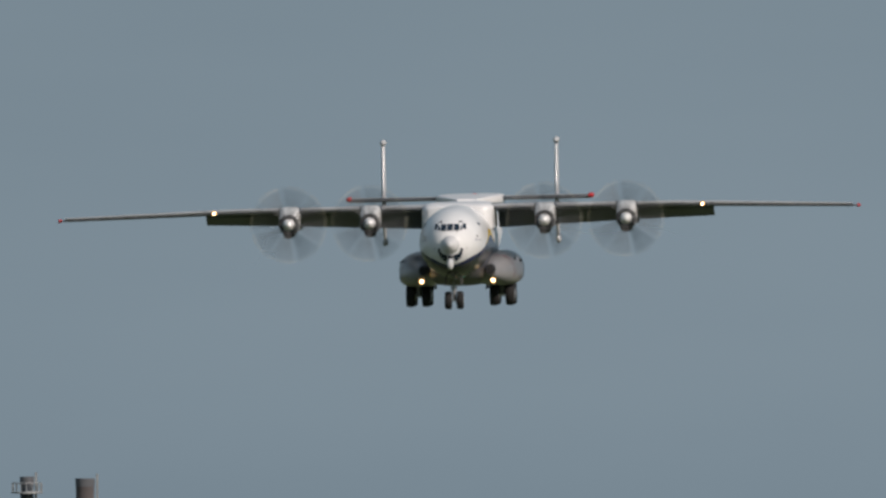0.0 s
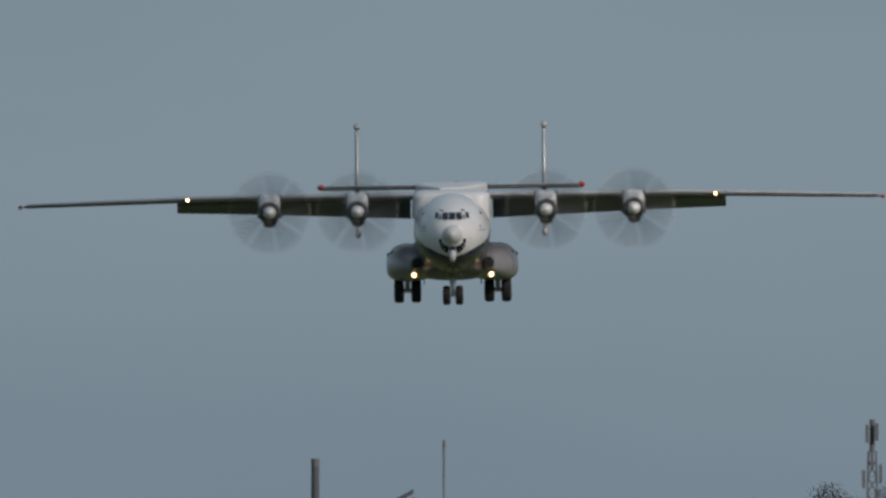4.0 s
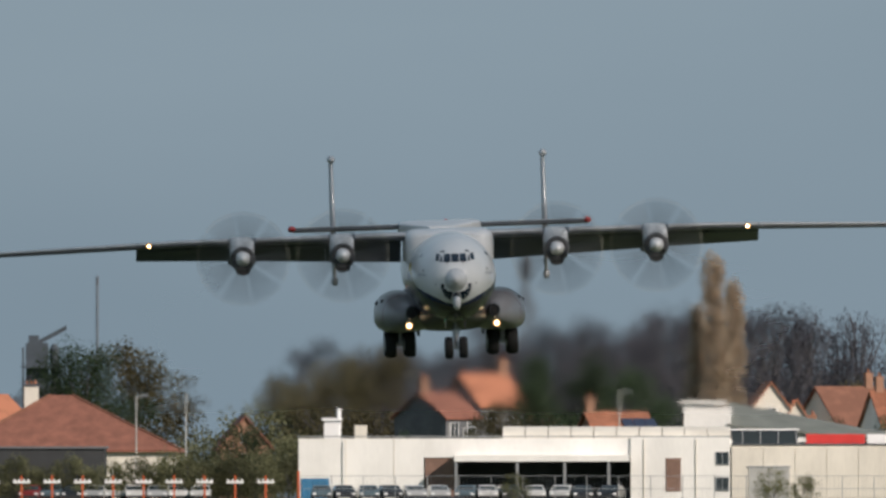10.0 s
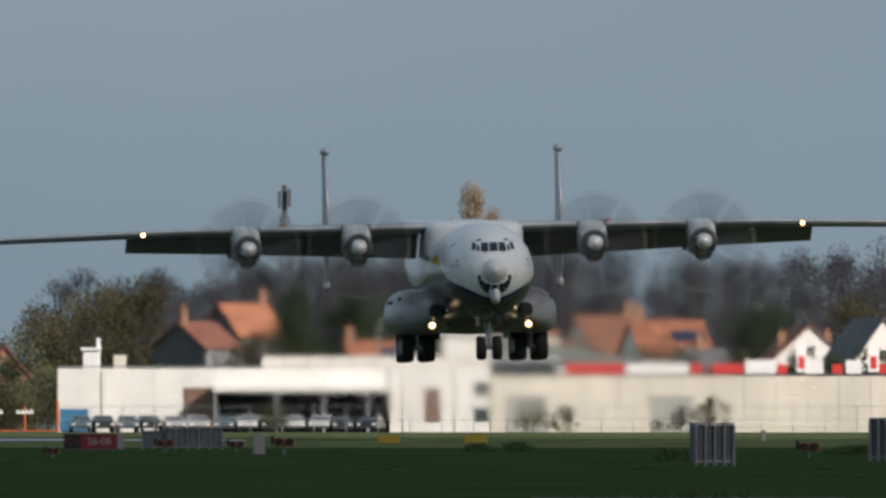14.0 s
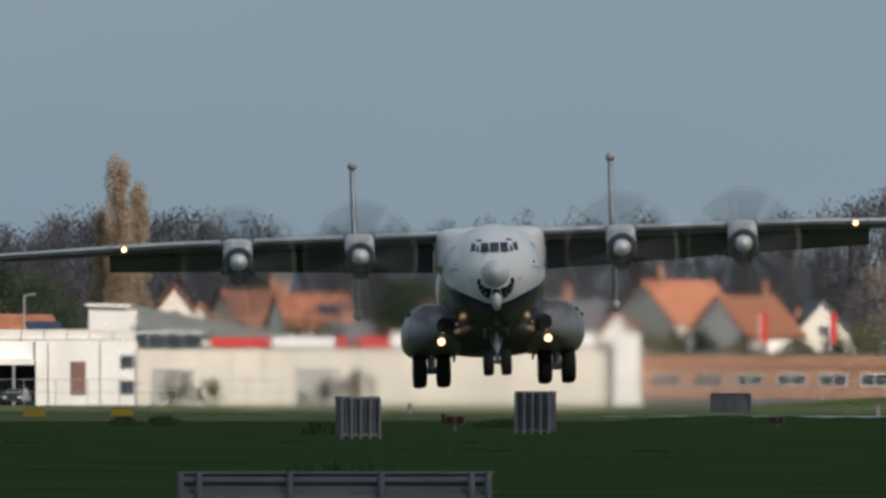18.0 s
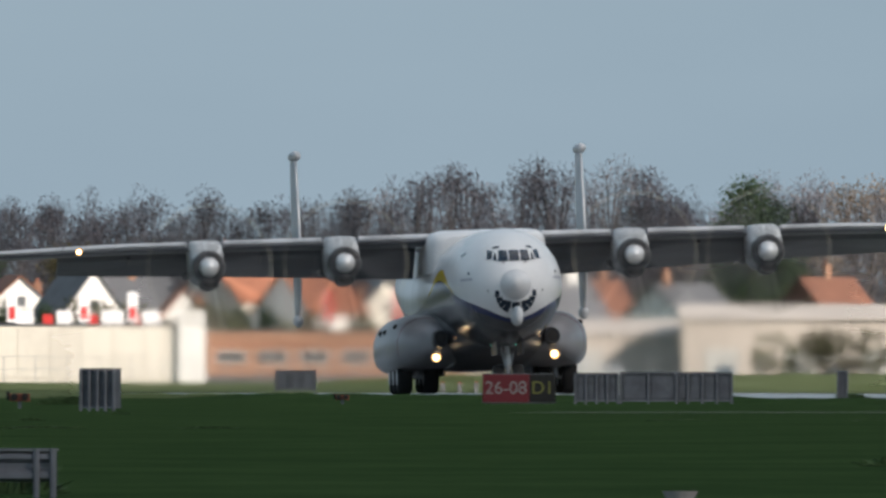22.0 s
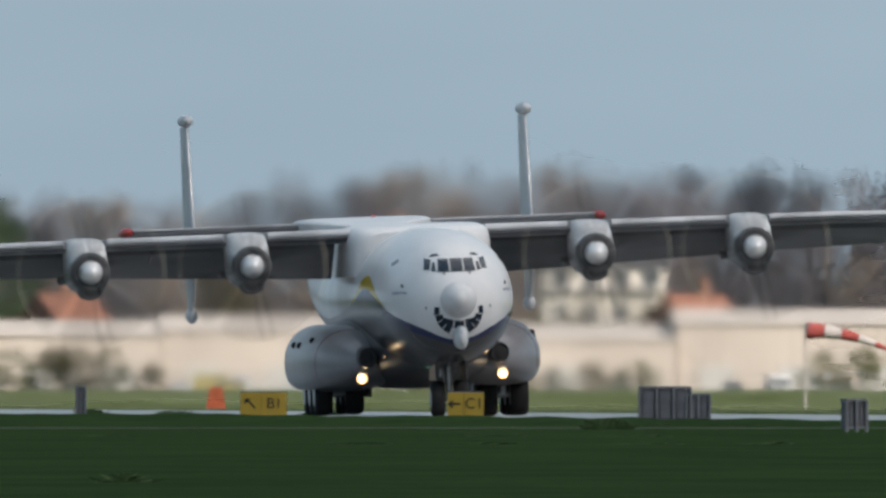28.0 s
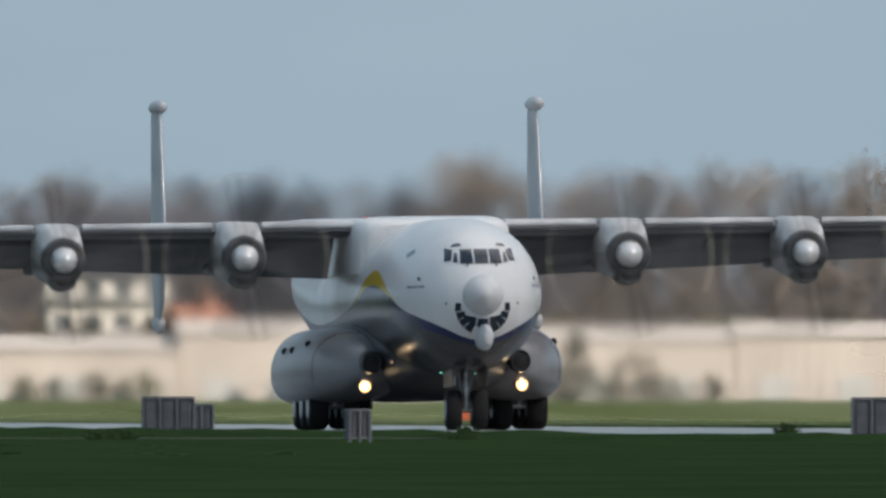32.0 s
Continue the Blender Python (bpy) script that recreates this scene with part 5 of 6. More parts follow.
def build_industry():
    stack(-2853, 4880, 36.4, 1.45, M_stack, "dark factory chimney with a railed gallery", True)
    stack(-2750, 4880, 36.2, 2.0, M_chimney, "squat rusty brick factory chimney")
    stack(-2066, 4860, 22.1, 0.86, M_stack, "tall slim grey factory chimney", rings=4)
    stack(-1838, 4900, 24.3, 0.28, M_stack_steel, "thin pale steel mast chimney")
    # refinery column with pipework
    s = thing("process_tower", "blue-grey process column with platforms and pipes", "tower", at=(at(-1958, 4840), 4840, 0))
    part("clad_block", slab(B(), -0.4, 2.0, 0, 4, 0, 16.9), M_tower, s, smooth=False)
    part("penthouse", slab(B(), -0.1, 1.0, 0.5, 3, 16.904, 17.7), M_tower, s, smooth=False)
    part("column", tube(B(), (2.7, 1, 0), (2.7, 1, 16.3), 0.5, n=16), M_tower, s)
    part("dome", tube(B(), (2.7, 1, 16.3), (2.7, 1, 16.8), 0.5, 0.2, 16), M_tower, s)
    for x in (-0.75, 3.3, 4.6, 6.0):
        part("frame_post", slab(B(), x, x + 0.22, -1.5, -1.28, 0, 16.4 - 0.75 * max(0, x)), M_tower, s, smooth=False)
    for k in range(5):
        part("brace", tube(B(), (3.3 if k % 2 else 4.6, -1.4, 4 + 2.0 * k), (4.6 if k % 2 else 3.3, -1.4, 6.0 + 2.0 * k), 0.09, n=6), M_tower, s)
    for k in range(5):
        part("platform", slab(B(), -0.9, 6.4 - 0.5 * k, -1.5, 1.8, 4.6 + 2.4 * k, 4.8 + 2.4 * k), M_tower, s, smooth=False)
    part("conveyor", loft(B(), [[(x, y, z) for y, z in ((0.6, zz), (1.4, zz), (1.4, zz + 0.5), (0.6, zz + 0.5))] for x, zz in ((0.6, 16.5), (4.0, 18.3))]), M_tower, s, "sloping conveyor arm", smooth=False)
    for x in (3.6, 4.2):
        part("pipe", tube(B(), (x, 0, 0), (x, 0, 14 - x), 0.12, n=8), M_frame, s)
    # dockside gantry and sheds at the edge
    g = thing("gantry", "grey steel loading gantry", "gantry", at=(at(-2200, 4800), 4800, 0))
    for x in (0.0, 1.3, 1.9):
        part("gantry_leg", slab(B(), x, x + 0.25, 0, 0.25, 0, 13.8), M_concrete, g, smooth=False)
    part("gantry_beam", slab(B(), -1.2, 2.3, -0.1, 0.4, 13.804, 14.2), M_concrete, g, smooth=False)
    w = thing("storehouse", "grey steel storehouse with a shallow pitched roof", "building", at=(at(-2460, 4700), 4700, 0))
    part("wall", slab(B(), -3, 8.4, 0, 20, 0, 13.6), M_concrete, w, smooth=False)
    part("roof", loft(B(), [[(-3.4, y, 15.0), (3.5, y, 15.4), (8.8, y, 13.65), (8.8, y, 13.45), (-3.4, y, 13.45)] for y in (-0.5, 20)]), M_slate, w, smooth=False)
    part("rusty_leg", slab(B(), 8.9, 9.5, -0.5, 0.2, 0, 13.2), M_chimney, w, "rusty corner post", smooth=False)
    # lattice radio tower behind the wood
    t = thing("radio_tower", "tall grey lattice radio tower with antennas", "tower", at=(at(-1080, 4750), 4750, 0))
    for sx in (-1, 1):
        for sy in (-1, 1):
            part("tower_leg", tube(B(), (sx * 0.9, sy * 0.9, 0), (sx * 0.4, sy * 0.4, 22.5), 0.12, 0.1, 6), M_concrete, t)
    for k in range(12):
        z, e = 1.8 * k, 0.9 - 0.5 * 1.8 * k / 22.5
        br = B()
        for sx in (-1, 1):
            tube(br, (-sx * e, -e, z), (sx * e, -e, z + 1.8), 0.08, n=5)
            tube(br, (-sx * e, e, z), (sx * e, e, z + 1.8), 0.08, n=5)
        tube(br, (-e, -e, z), (e, -e, z), 0.045, n=5)
        part("brace", br, M_concrete, t)
    part("antenna", tube(B(), (0, 0, 22.4), (0, 0, 25.9), 0.3, 0.28, 10), M_concrete, t)
    for dx, z in ((-0.55, 23.4), (0.5, 23.6), (0.0, 20.6), (-0.9, 18.6), (0.9, 19.2)):
        part("panel_antenna", slab(B(), dx - 0.17, dx + 0.17, -0.75, -0.55, z, z + 1.9), M_concrete, t, smooth=False)


build_hangar()
build_long_store()
build_brick_store()
build_pale_sheds()
build_industry()
hip_house(-1894, 4060, 20, 16, 4.7, 9.7, M_cream, M_tile_red)
house(-2205, 4085, 15.0, 9, 6.2, 9.8, M_brick, M_tile_faded, True, (), solar=True)
house(-1995, 4110, 6.5, 8, 7.0, 9.9, M_brick, M_tile, True, ())
ck = thing("chimney_stack", "broad yellow-brick chimney stack with clay pots", "chimney", at=(at(-1955, 4072), 4072, 0))
part("stack", slab(B(), -0.65, 0.65, 0, 0.9, 0, 10.5), M_cream, ck, smooth=False)
part("cap", slab(B(), -0.75, 0.75, -0.1, 1.0, 10.504, 10.7), M_concrete, ck, smooth=False)
for x in (-0.4, 0.0, 0.4):
    part("chimney_pot", tube(B(), (x, 0.45, 10.7), (x, 0.45, 11.0), 0.12, 0.1, 8), M_tile, ck)
house(-1575, 4080, 4.6, 8, 5.0, 7.9, M_brick, M_tile_red, False, (), 1)
house(-1121, 4120, 4.6, 7, 9.0, 11.8, M_slate, M_tile, True, (0.95,))
house(-1191, 4110, 4.2, 7, 7.9, 10.1, M_slate, M_tile_red, True, (0.1,))
plant("conifer", -1072, 4060, 11.4, "village shrubs")
plant("olive", -1126, 4045, 9.0, "village shrubs")
house(-900, 4050, 5.4, 9, 5.9, 8.2, M_brick, M_tile, True, (0.05,), solar=True)
house(-645, 4100, 5.2, 9, 7.4, 11.0, M_cream, M_tile, False, (0.95,))
house(-600, 4070, 3.2, 7, 6.4, 9.4, M_cream, M_tile, False, (0.95,), 1)
house(-470, 4110, 6.5, 9, 7.2, 10.6, M_cream, M_tile_brown, True, (0.8,))
house(-385, 4090, 6.5, 9, 7.0, 10.2, M_plaster, M_tile, True, (0.1,), solar=True)
house(-300, 4070, 4.4, 7, 5.4, 7.6, M_plaster, M_slate, True, (0.4,))
house(-150, 4100, 7.0, 9, 6.6, 9.8, M_plaster, M_tile_brown, False, (0.2, 0.8))
house(-20, 4080, 6.0, 9, 6.2, 10.4, M_plaster, M_slate, False, (0.9,))
house(90, 4090, 7.5, 9, 5.6, 9.6, M_plaster, M_slate, True, (0.5,), 3)
house(140, 4070, 5.4, 8, 5.2, 8.6, M_plaster, M_tile, False, (0.8,))
house(300, 4090, 8.0, 10, 7.6, 11.4, M_cream, M_tile, True, (0.25,))
house(415, 4080, 6.4, 9, 6.4, 10.0, M_plaster, M_tile, True, (0.85,))
house(500, 4095, 6.0, 9, 6.0, 9.6, M_cream, M_slate, False, (0.2,))
house(880, 4100, 7.5, 9, 5.8, 9.4, M_tile_brown, M_tile_brown, True, (0.8,))
house(1080, 4090, 7.0, 9, 5.6, 9.0, M_plaster, M_slate, True, (0.2,))
house(1330, 4110, 6.0, 9, 5.8, 9.6, M_tile_brown, M_tile_brown, True, (0.5,))
stack(1864, 4090, 16.4, 1.0, M_tile, "slim orange-red steel chimney")
stack(1990, 4085, 11.6, 0.8, M_tile_red, "slim dark red chimney")
house(1815, 4110, 5.0, 7, 7.6, 11.0, M_brick, M_tile, True, (0.3,))
house(2450, 4110, 7.0, 9, 6.0, 9.4, M_tile_brown, M_tile_brown, True, (0.7,))
for b, z in ((388, 8.1), (511, 8.2)):
    f = thing("banner_flag", "tall narrow red banner on a white pole", "banner", "red banners", at=(at(b, 3985), 3985, 0))
    part("pole", tube(B(), (0, 0, 0), (0, 0, z + 0.1), 0.07, 0.05, 8), M_whitep, f)
    part("cloth", slab(B(), 0.08, 0.65, -0.03, 0.03, z - 2.7, z), M_redp, f, smooth=False)
dark = thing("dark_shed", "long low shed clad in black sheeting", "building", at=(at(-2020, 3965), 3965, 0))
part("wall", slab(B(), 0, 9.8, 0, 8, 0, 4.7), M_black, dark, smooth=False)
part("roof", slab(B(), -0.2, 10.0, -0.2, 8.2, 4.704, 4.9), M_slate, dark, smooth=False)

# ---- single trees and shrubs of the village ----
plant("round", -1860, 4150, 14.6)
plant("olive", -1775, 4160, 14.6)
plant("olive", -1420, 4180, 13.4)
plant("olive", -1340, 4160, 14.0)
plant("olive", -1500, 4190, 11.5)
plant("poplar", -745, 4200, 23.2)
plant("poplar", -712, 4205, 20.8)
plant("poplar", -775, 4203, 18.4)
plant("conifer", -1060, 4160, 13.4)
plant("conifer", -960, 4170, 13.8)
plant("round", -890, 4180, 12.0)
plant("olive", -1100, 4140, 10.5)
plant("olive", -500, 4140, 11.0)
plant("round", -230, 4150, 12.0)
plant("olive", -60, 4150, 12.5)
plant("round", 230, 4140, 10.0)
plant("conifer", 1140, 4200, 19.0)
plant("conifer", 1180, 4210, 17.0)
plant("olive", 720, 4150, 11.0)
plant("conifer", 3060, 3906, 6.8)
plant("olive", 1560, 4120, 12.0)
for k in range(60):
    rng = random.Random(500 + k)
    b = -2100 + 95 * k
    plant(rng.choice(("bush", "bush", "olive")), b + rng.uniform(-40, 40), 4130 + rng.uniform(-15, 60), rng.uniform(5.0, 9.0), "village shrubs")
for k in range(58):
    rng = random.Random(1500 + k)
    b = -1640 + 44 * k + rng.uniform(-20, 20)
    if b < 760 and not -820 < b < -560:
        plant(rng.choice(("bush", "bush", "olive", "bush", "conifer")), b, 4025 + rng.uniform(-8, 16), rng.uniform(4.6, 7.0) if b < -850 else rng.uniform(5.4, 7.6), "village shrubs")
for k, b in enumerate((-1980, -1930, -1700, -1660, -1610, -1560, -1530, -1500)):
    plant("bush", b, 3985, 3.4 + 0.6 * (k % 3), "village shrubs")
for k in range(21):
    plant("bush", -2040 + 24 * k, 3925, 2.6 + 0.5 * (k % 4), "field hedge")
for b, h in ((-640, 2.8), (-590, 2.4), (-1100, 2.4), (-420, 1.2), (-330, 3.2), (-380, 2.4), (690, 2.6), (760, 3.0), (1180, 4.2), (1240, 4.6), (1300, 4.8), (1350, 4.4), (1420, 3.2), (1840, 4.8), (1890, 5.8), (1940, 4.6), (2090, 3.0), (2140, 2.8), (2200, 3.2), (2250, 2.6), (2300, 3.4), (2620, 4.0), (2680, 4.6), (2920, 2.4), (2970, 2.6), (3015, 3.0), (3110, 2.8), (3170, 4.6), (3230, 2.8), (3300, 3.0)):
    plant("bush", b, 3905, h, "field hedge")

# ---- fences, lights and vehicles at the field's edge ----
def build_fence(b0, b1, d, h, step, name="chain_link_fence"):
    x0, x1 = at(b0, d), at(b1, d)
    f = thing(name, "thin grey chain-link fence on steel posts", "fence", at=(x0, d, 0))
    n = int((x1 - x0) / step)
    first = mesh_of("post", tube(B(), (0, 0, 0), (0, 0, h), 0.045, n=6), M_frame)
    for k in range(n + 1):
        p = new("post", first)
        p.parent = f
        p.matrix_basis = pose(k * step, 0, 0)
    for z in (h - 0.03, h * 0.5):
        part("rail", tube(B(), (0, 0, z), (n * step, 0, z), 0.025, n=5), M_frame, f)
    mesh = B()
    for k in range(int(n * step / 0.35)):
        x = k * 0.35
        tube(mesh, (x, 0.03, 0.05), (x, 0.03, h), 0.007, n=3)
    tagged(part("wire_mesh", mesh, M_frame, f), kind="stuff")
    return f


build_fence(-1480, 640, 3915, 2.3, 2.8)
build_fence(640, 3700, 3900, 2.2, 3.2)


def build_approach_light():
    t = thing("approach_light", "orange post with a white lamp bar", "light", "approach lights")
    part("post", slab(B(), -0.08, 0.08, -0.08, 0.08, 0, 2.3), M_orangep, t, smooth=False)
    bar = part("lamp_bar", slab(B(), -0.75, 0.75, -0.1, 0.1, 1.62, 1.82), M_whitep, t, "white lamp bar", smooth=False)
    for x in (-0.6, -0.2, 0.2, 0.6):
        part("lamp_head", tube(B(), (x, -0.18, 1.9), (x, 0.05, 1.9), 0.1, 0.07, 8), M_whitep, bar)
    part("foot", slab(B(), -0.2, 0.2, -0.2, 0.2, 0, 0.1), M_concrete, t, smooth=False)
    return t


APP = build_approach_light()
APP.matrix_basis = pose(at(-1540, 3900), 3900, 0)
for k in range(1, 12):
    copy_thing(APP, pose(at(-1540 - 54 * k, 3900), 3900, 0))
rail = thing("orange_barrier", "long low orange rail between the lamp posts", "barrier", at=(at(-2140, 3900.4), 3900.4, 0))
part("rail", slab(B(), 0, 32.4, -0.03, 0.03, 0.1, 0.2), M_orangep, rail, smooth=False)
part("end_post", slab(B(), 32.4, 32.6, -0.1, 0.1, 0, 2.7), M_orangep, rail, smooth=False)

cont = thing("skip_container", "blue steel container with ribbed sides", "container", at=(at(-1478, 3928), 3928, 0))
part("body", slab(B(), 0, 2.45, 0, 5, 0.1, 2.05), M_bluep, cont, smooth=False)
for k in range(5):
    part("rib", slab(B(), 0.1 + 0.5 * k, 0.22 + 0.5 * k, -0.06, -0.004, 0.15, 2.0), M_bluep, cont, smooth=False)
part("skid", slab(B(), 0.1, 2.35, 0.1, 4.9, 0, 0.096), M_frame, cont, smooth=False)


def build_car(colour, label, van=False):
    m = material("car_paint", colour, 0.3, 0.3, 0.04, 1.0, 5.0, coat=0.6)
    c = thing("van" if van else "car", label, "van" if van else "car", "parked vehicles")
    hh, l = (2.1, 5.0) if van else (1.46, 4.2)
    w = 0.9
    body = B()
    prof = [(0, 0.35), (0, 0.85), (l * 0.03, 0.95), (l * 0.24, 1.0), (l * 0.97, 0.95), (l, 0.8), (l, 0.35)]
    loft(body, [[(x, y, z) for y, z in prof] for x in (-w, w)])
    part("body", body, m, c, smooth=False)
    cab = B()
    k = 0.94 if van else 0.76
    loft(cab, [[(-w * 0.96, l * 0.2, 1.0), (w * 0.96, l * 0.2, 1.0), (w * 0.96, l * 0.97, 1.0), (-w * 0.96, l * 0.97, 1.0)], [(-w * k, l * 0.36, hh), (w * k, l * 0.36, hh), (w * k, l * (0.95 if van else 0.8), hh), (-w * k, l * (0.95 if van else 0.8), hh)]])
    part("cabin", cab, m, c, smooth=False)
    z0, z1 = 1.06, (1.75 if van else hh - 0.1)
    f0, f1 = (z0 - 1.0) / (hh - 1.0), (z1 - 1.0) / (hh - 1.0)
    ws = B()
    loft(ws, [[(sx * w * (0.96 + (k - 0.96) * f) * 0.9, l * (0.2 + 0.16 * f) + dy, z) for sx, f, z in ((-1, f0, z0), (1, f0, z0), (1, f1, z1), (-1, f1, z1))] for dy in (-0.03, 0.02)])
    part("windscreen", ws, M_glass, c, smooth=False)
    for sx in (-1, 1):
        sd = B()
        loft(sd, [[(sx * (w * (0.96 + (k - 0.96) * f) + o), l * q, z) for q, f, z in ((0.34, f0, z0), (0.86 if not van else 0.5, f0, z0), (0.76 if not van else 0.5, f1, z1), (0.4, f1, z1))] for o in (-0.02, 0.025)])
        part("side_window", sd, M_glass, c, smooth=False)
        part("headlight", slab(B(), sx * 0.68 - 0.16, sx * 0.68 + 0.16, -0.04, 0.05, 0.62, 0.78), M_whitep, c, smooth=False)
        for y in (l * 0.18, l * 0.8):
            part("wheel", tube(B(), (sx * (w - 0.2), y, 0.32), (sx * (w + 0.02), y, 0.32), 0.32, n=16), M_tyre, c)
    part("bumper", slab(B(), -w, w, -0.08, -0.004, 0.35, 0.55), M_black, c, smooth=False)
    return c


CARS = [build_car((0.45, 0.46, 0.47), "silver car parked by the fence"), build_car((0.03, 0.035, 0.045), "dark car parked by the fence"), build_car((0.12, 0.17, 0.20), "blue-grey car parked by the fence"), build_car((0.62, 0.62, 0.61), "white car parked by the fence"), build_car((0.25, 0.03, 0.03), "dark red car parked by the fence")]
VAN = build_car((0.72, 0.72, 0.71), "white delivery van parked by the sheds", True)
VANY = build_car((0.40, 0.34, 0.13), "dull yellow service van parked by the sheds", True)
used = set()
for k in range(34):
    rng = random.Random(900 + k)
    b = (-1960 + 38 * k) if k < 9 else (-1440 + 42 * (k - 9) if k < 22 else 900 + 195 * (k - 22))
    src = rng.choice((CARS[0], CARS[2], CARS[1], CARS[2], CARS[1], CARS[3]) if k else CARS[4:])
    m = pose(at(b, 3922), 3922 + rng.uniform(0, 1.2), 0, 0, 0, rng.uniform(-12, 12))
    if src.name in used:
        copy_thing(src, m)
    else:
        used.add(src.name)
        src.matrix_basis = m
for k, s in enumerate(CARS):
    if s.name not in used:
        s.matrix_basis = pose(at(1000 + 60 * k, 3921), 3921, 0)
VAN.matrix_basis = pose(at(1630, 3915), 3915, 0, 0, 0, 80)
copy_thing(VAN, pose(at(2550, 3915), 3915, 0, 0, 0, 10))
copy_thing(VAN, pose(at(2610, 3916), 3916, 0, 0, 0, -8))
copy_thing(VAN, pose(at(880, 3916), 3916, 0, 0, 0, 85))
VANY.matrix_basis = pose(at(1600, 3910), 3910, 0, 0, 0, 84)


def street_lamp(b, d, h, arm=True):
    t = thing("street_lamp", "slim pale street lamp with a short arm" if arm else "plain slender white flagpole", "lamp" if arm else "pole", at=(at(b, d), d, 0))
    part("pole", tube(B(), (0, 0, 0), (0, 0, h), 0.085, 0.055, 8), M_door_grey, t)
    if arm:
        part("arm", tube(B(), (0, 0, h - 0.05), (0.6, 0, h + 0.1), 0.05, n=6), M_door_grey, t)
        part("lamp_head", slab(B(), 0.45, 1.0, -0.12, 0.12, h + 0.04, h + 0.18), M_frame, t, smooth=False)
    return t


for b, h, a in ((-1769, 9.4, True), (-1681, 9.6, False), (-914, 9.8, True), (-1215, 7.0, True), (-1190, 6.6, True), (-480, 6.0, False), (1030, 8.0, True)):
    street_lamp(b, 4000, h, a)

# ---- airfield signs and equipment ----
M_sign_red = material("sign_red", (0.125, 0.008, 0.014), 0.65, 0.0, 0.06, 0.5, 10.0)
M_sign_black = material("sign_black", (0.012, 0.012, 0.012), 0.85, 0.0, 0.1, 0.5, 10.0)
M_sign_yellow = material("sign_yellow", (0.33, 0.225, 0.02), 0.65, 0.0, 0.08, 0.5, 10.0)
M_sock_white = material("grey_white_cloth", (0.36, 0.34, 0.33), 0.9, 0.0, 0.15, 0.4, 8.0)
M_letter_white = material("letter_white", (0.23, 0.21, 0.21), 0.5, 0.0, 0.04, 0.5, 10.0)
M_letter_yellow = material("letter_yellow", (0.15, 0.15, 0.03), 0.5, 0.0, 0.04, 0.5, 10.0)
M_guard = material("dull_orange_case", (0.22, 0.055, 0.03), 0.6, 0.0, 0.15, 0.4, 8.0)
M_box = material("galvanised_box", (0.175, 0.18, 0.2), 0.45, 0.45, 0.14, 0.5, 9.0)
M_box_mid = material("weathered_panel", (0.12, 0.125, 0.142), 0.5, 0.4, 0.2, 0.5, 9.0)
M_box_dark = material("box_seam", (0.085, 0.088, 0.1), 0.5, 0.3, 0.14, 0.5, 9.0)


def text_on(name, words, x, y, z, size, mat, parent):
    cu = bpy.data.curves.new(name, "FONT")
    cu.body, cu.size, cu.extrude, cu.align_x, cu.align_y = words, size, 0.004, "CENTER", "CENTER"
    ob = new(name, cu)
    dg = bpy.context.evaluated_depsgraph_get()
    dg.update()
    me = bpy.data.meshes.new_from_object(ob.evaluated_get(dg))
    bpy.data.objects.remove(ob)
    me.materials.clear()
    me.materials.append(mat)
    t = new(name, me)
    t.parent = parent
    t.matrix_basis = pose(x, y, z, 90, 0, 0)
    return t


def taxi_sign(b, d, w, h, fields, label, turn=0.0, lift=0.12):
    """fields: (width share, ground, words, letter material)."""
    s = thing("airfield_sign", label, "sign", "airfield signs", at=(at(b, d), d, 0), turn=turn)
    case = part("case", slab(B(), 0, w, 0.02, 0.3, lift, h), M_box, s, "grey metal case", smooth=False)
    x = 0.0
    for share, ground, words, ink in fields:
        e = x + w * share
        part("face", slab(B(), x + 0.004, e - 0.004, 0.0, 0.017, lift + 0.03, h - 0.03), ground, case, smooth=False)
        if words == "arrow":
            a = B()
            cx, cz, q = (x + e) / 2, (lift + h) / 2, 0.16
            box(a, cx - q, cx + q, -0.01, -0.002, cz - 0.035, cz + 0.035)
            loft(a, [[(cx - q - 0.12, yy, cz), (cx - q + 0.06, yy, cz - 0.15), (cx - q + 0.06, yy, cz + 0.15)] for yy in (-0.011, -0.003)])
            part("arrow", a, ink, case, smooth=False)
        elif words == "arrow_up":
            a = B()
            cx, cz, q = (x + e) / 2, (lift + h) / 2, 0.14
            loft(a, [[(cx + q, yy, cz - q - 0.05), (cx + q + 0.05, yy, cz - q), (cx - q + 0.08, yy, cz + q - 0.02), (cx - q + 0.03, yy, cz + q - 0.07)] for yy in (-0.01, -0.002)])
            loft(a, [[(cx - q - 0.08, yy, cz + q + 0.05), (cx - q + 0.14, yy, cz + q + 0.05), (cx - q - 0.08, yy, cz + q - 0.17)] for yy in (-0.011, -0.003)])
            part("arrow", a, ink, case, smooth=False)
        elif words:
            text_on("lettering", words, (x + e) / 2, -0.006, (lift + h) / 2, (h - lift) * 0.62, ink, case)
        x = e
    for k in range(3):
        part("leg", slab(B(), w * (0.15 + 0.35 * k) - 0.04, w * (0.15 + 0.35 * k) + 0.04, 0.1, 0.2, 0, lift), M_box_dark, s, smooth=False)
    return s


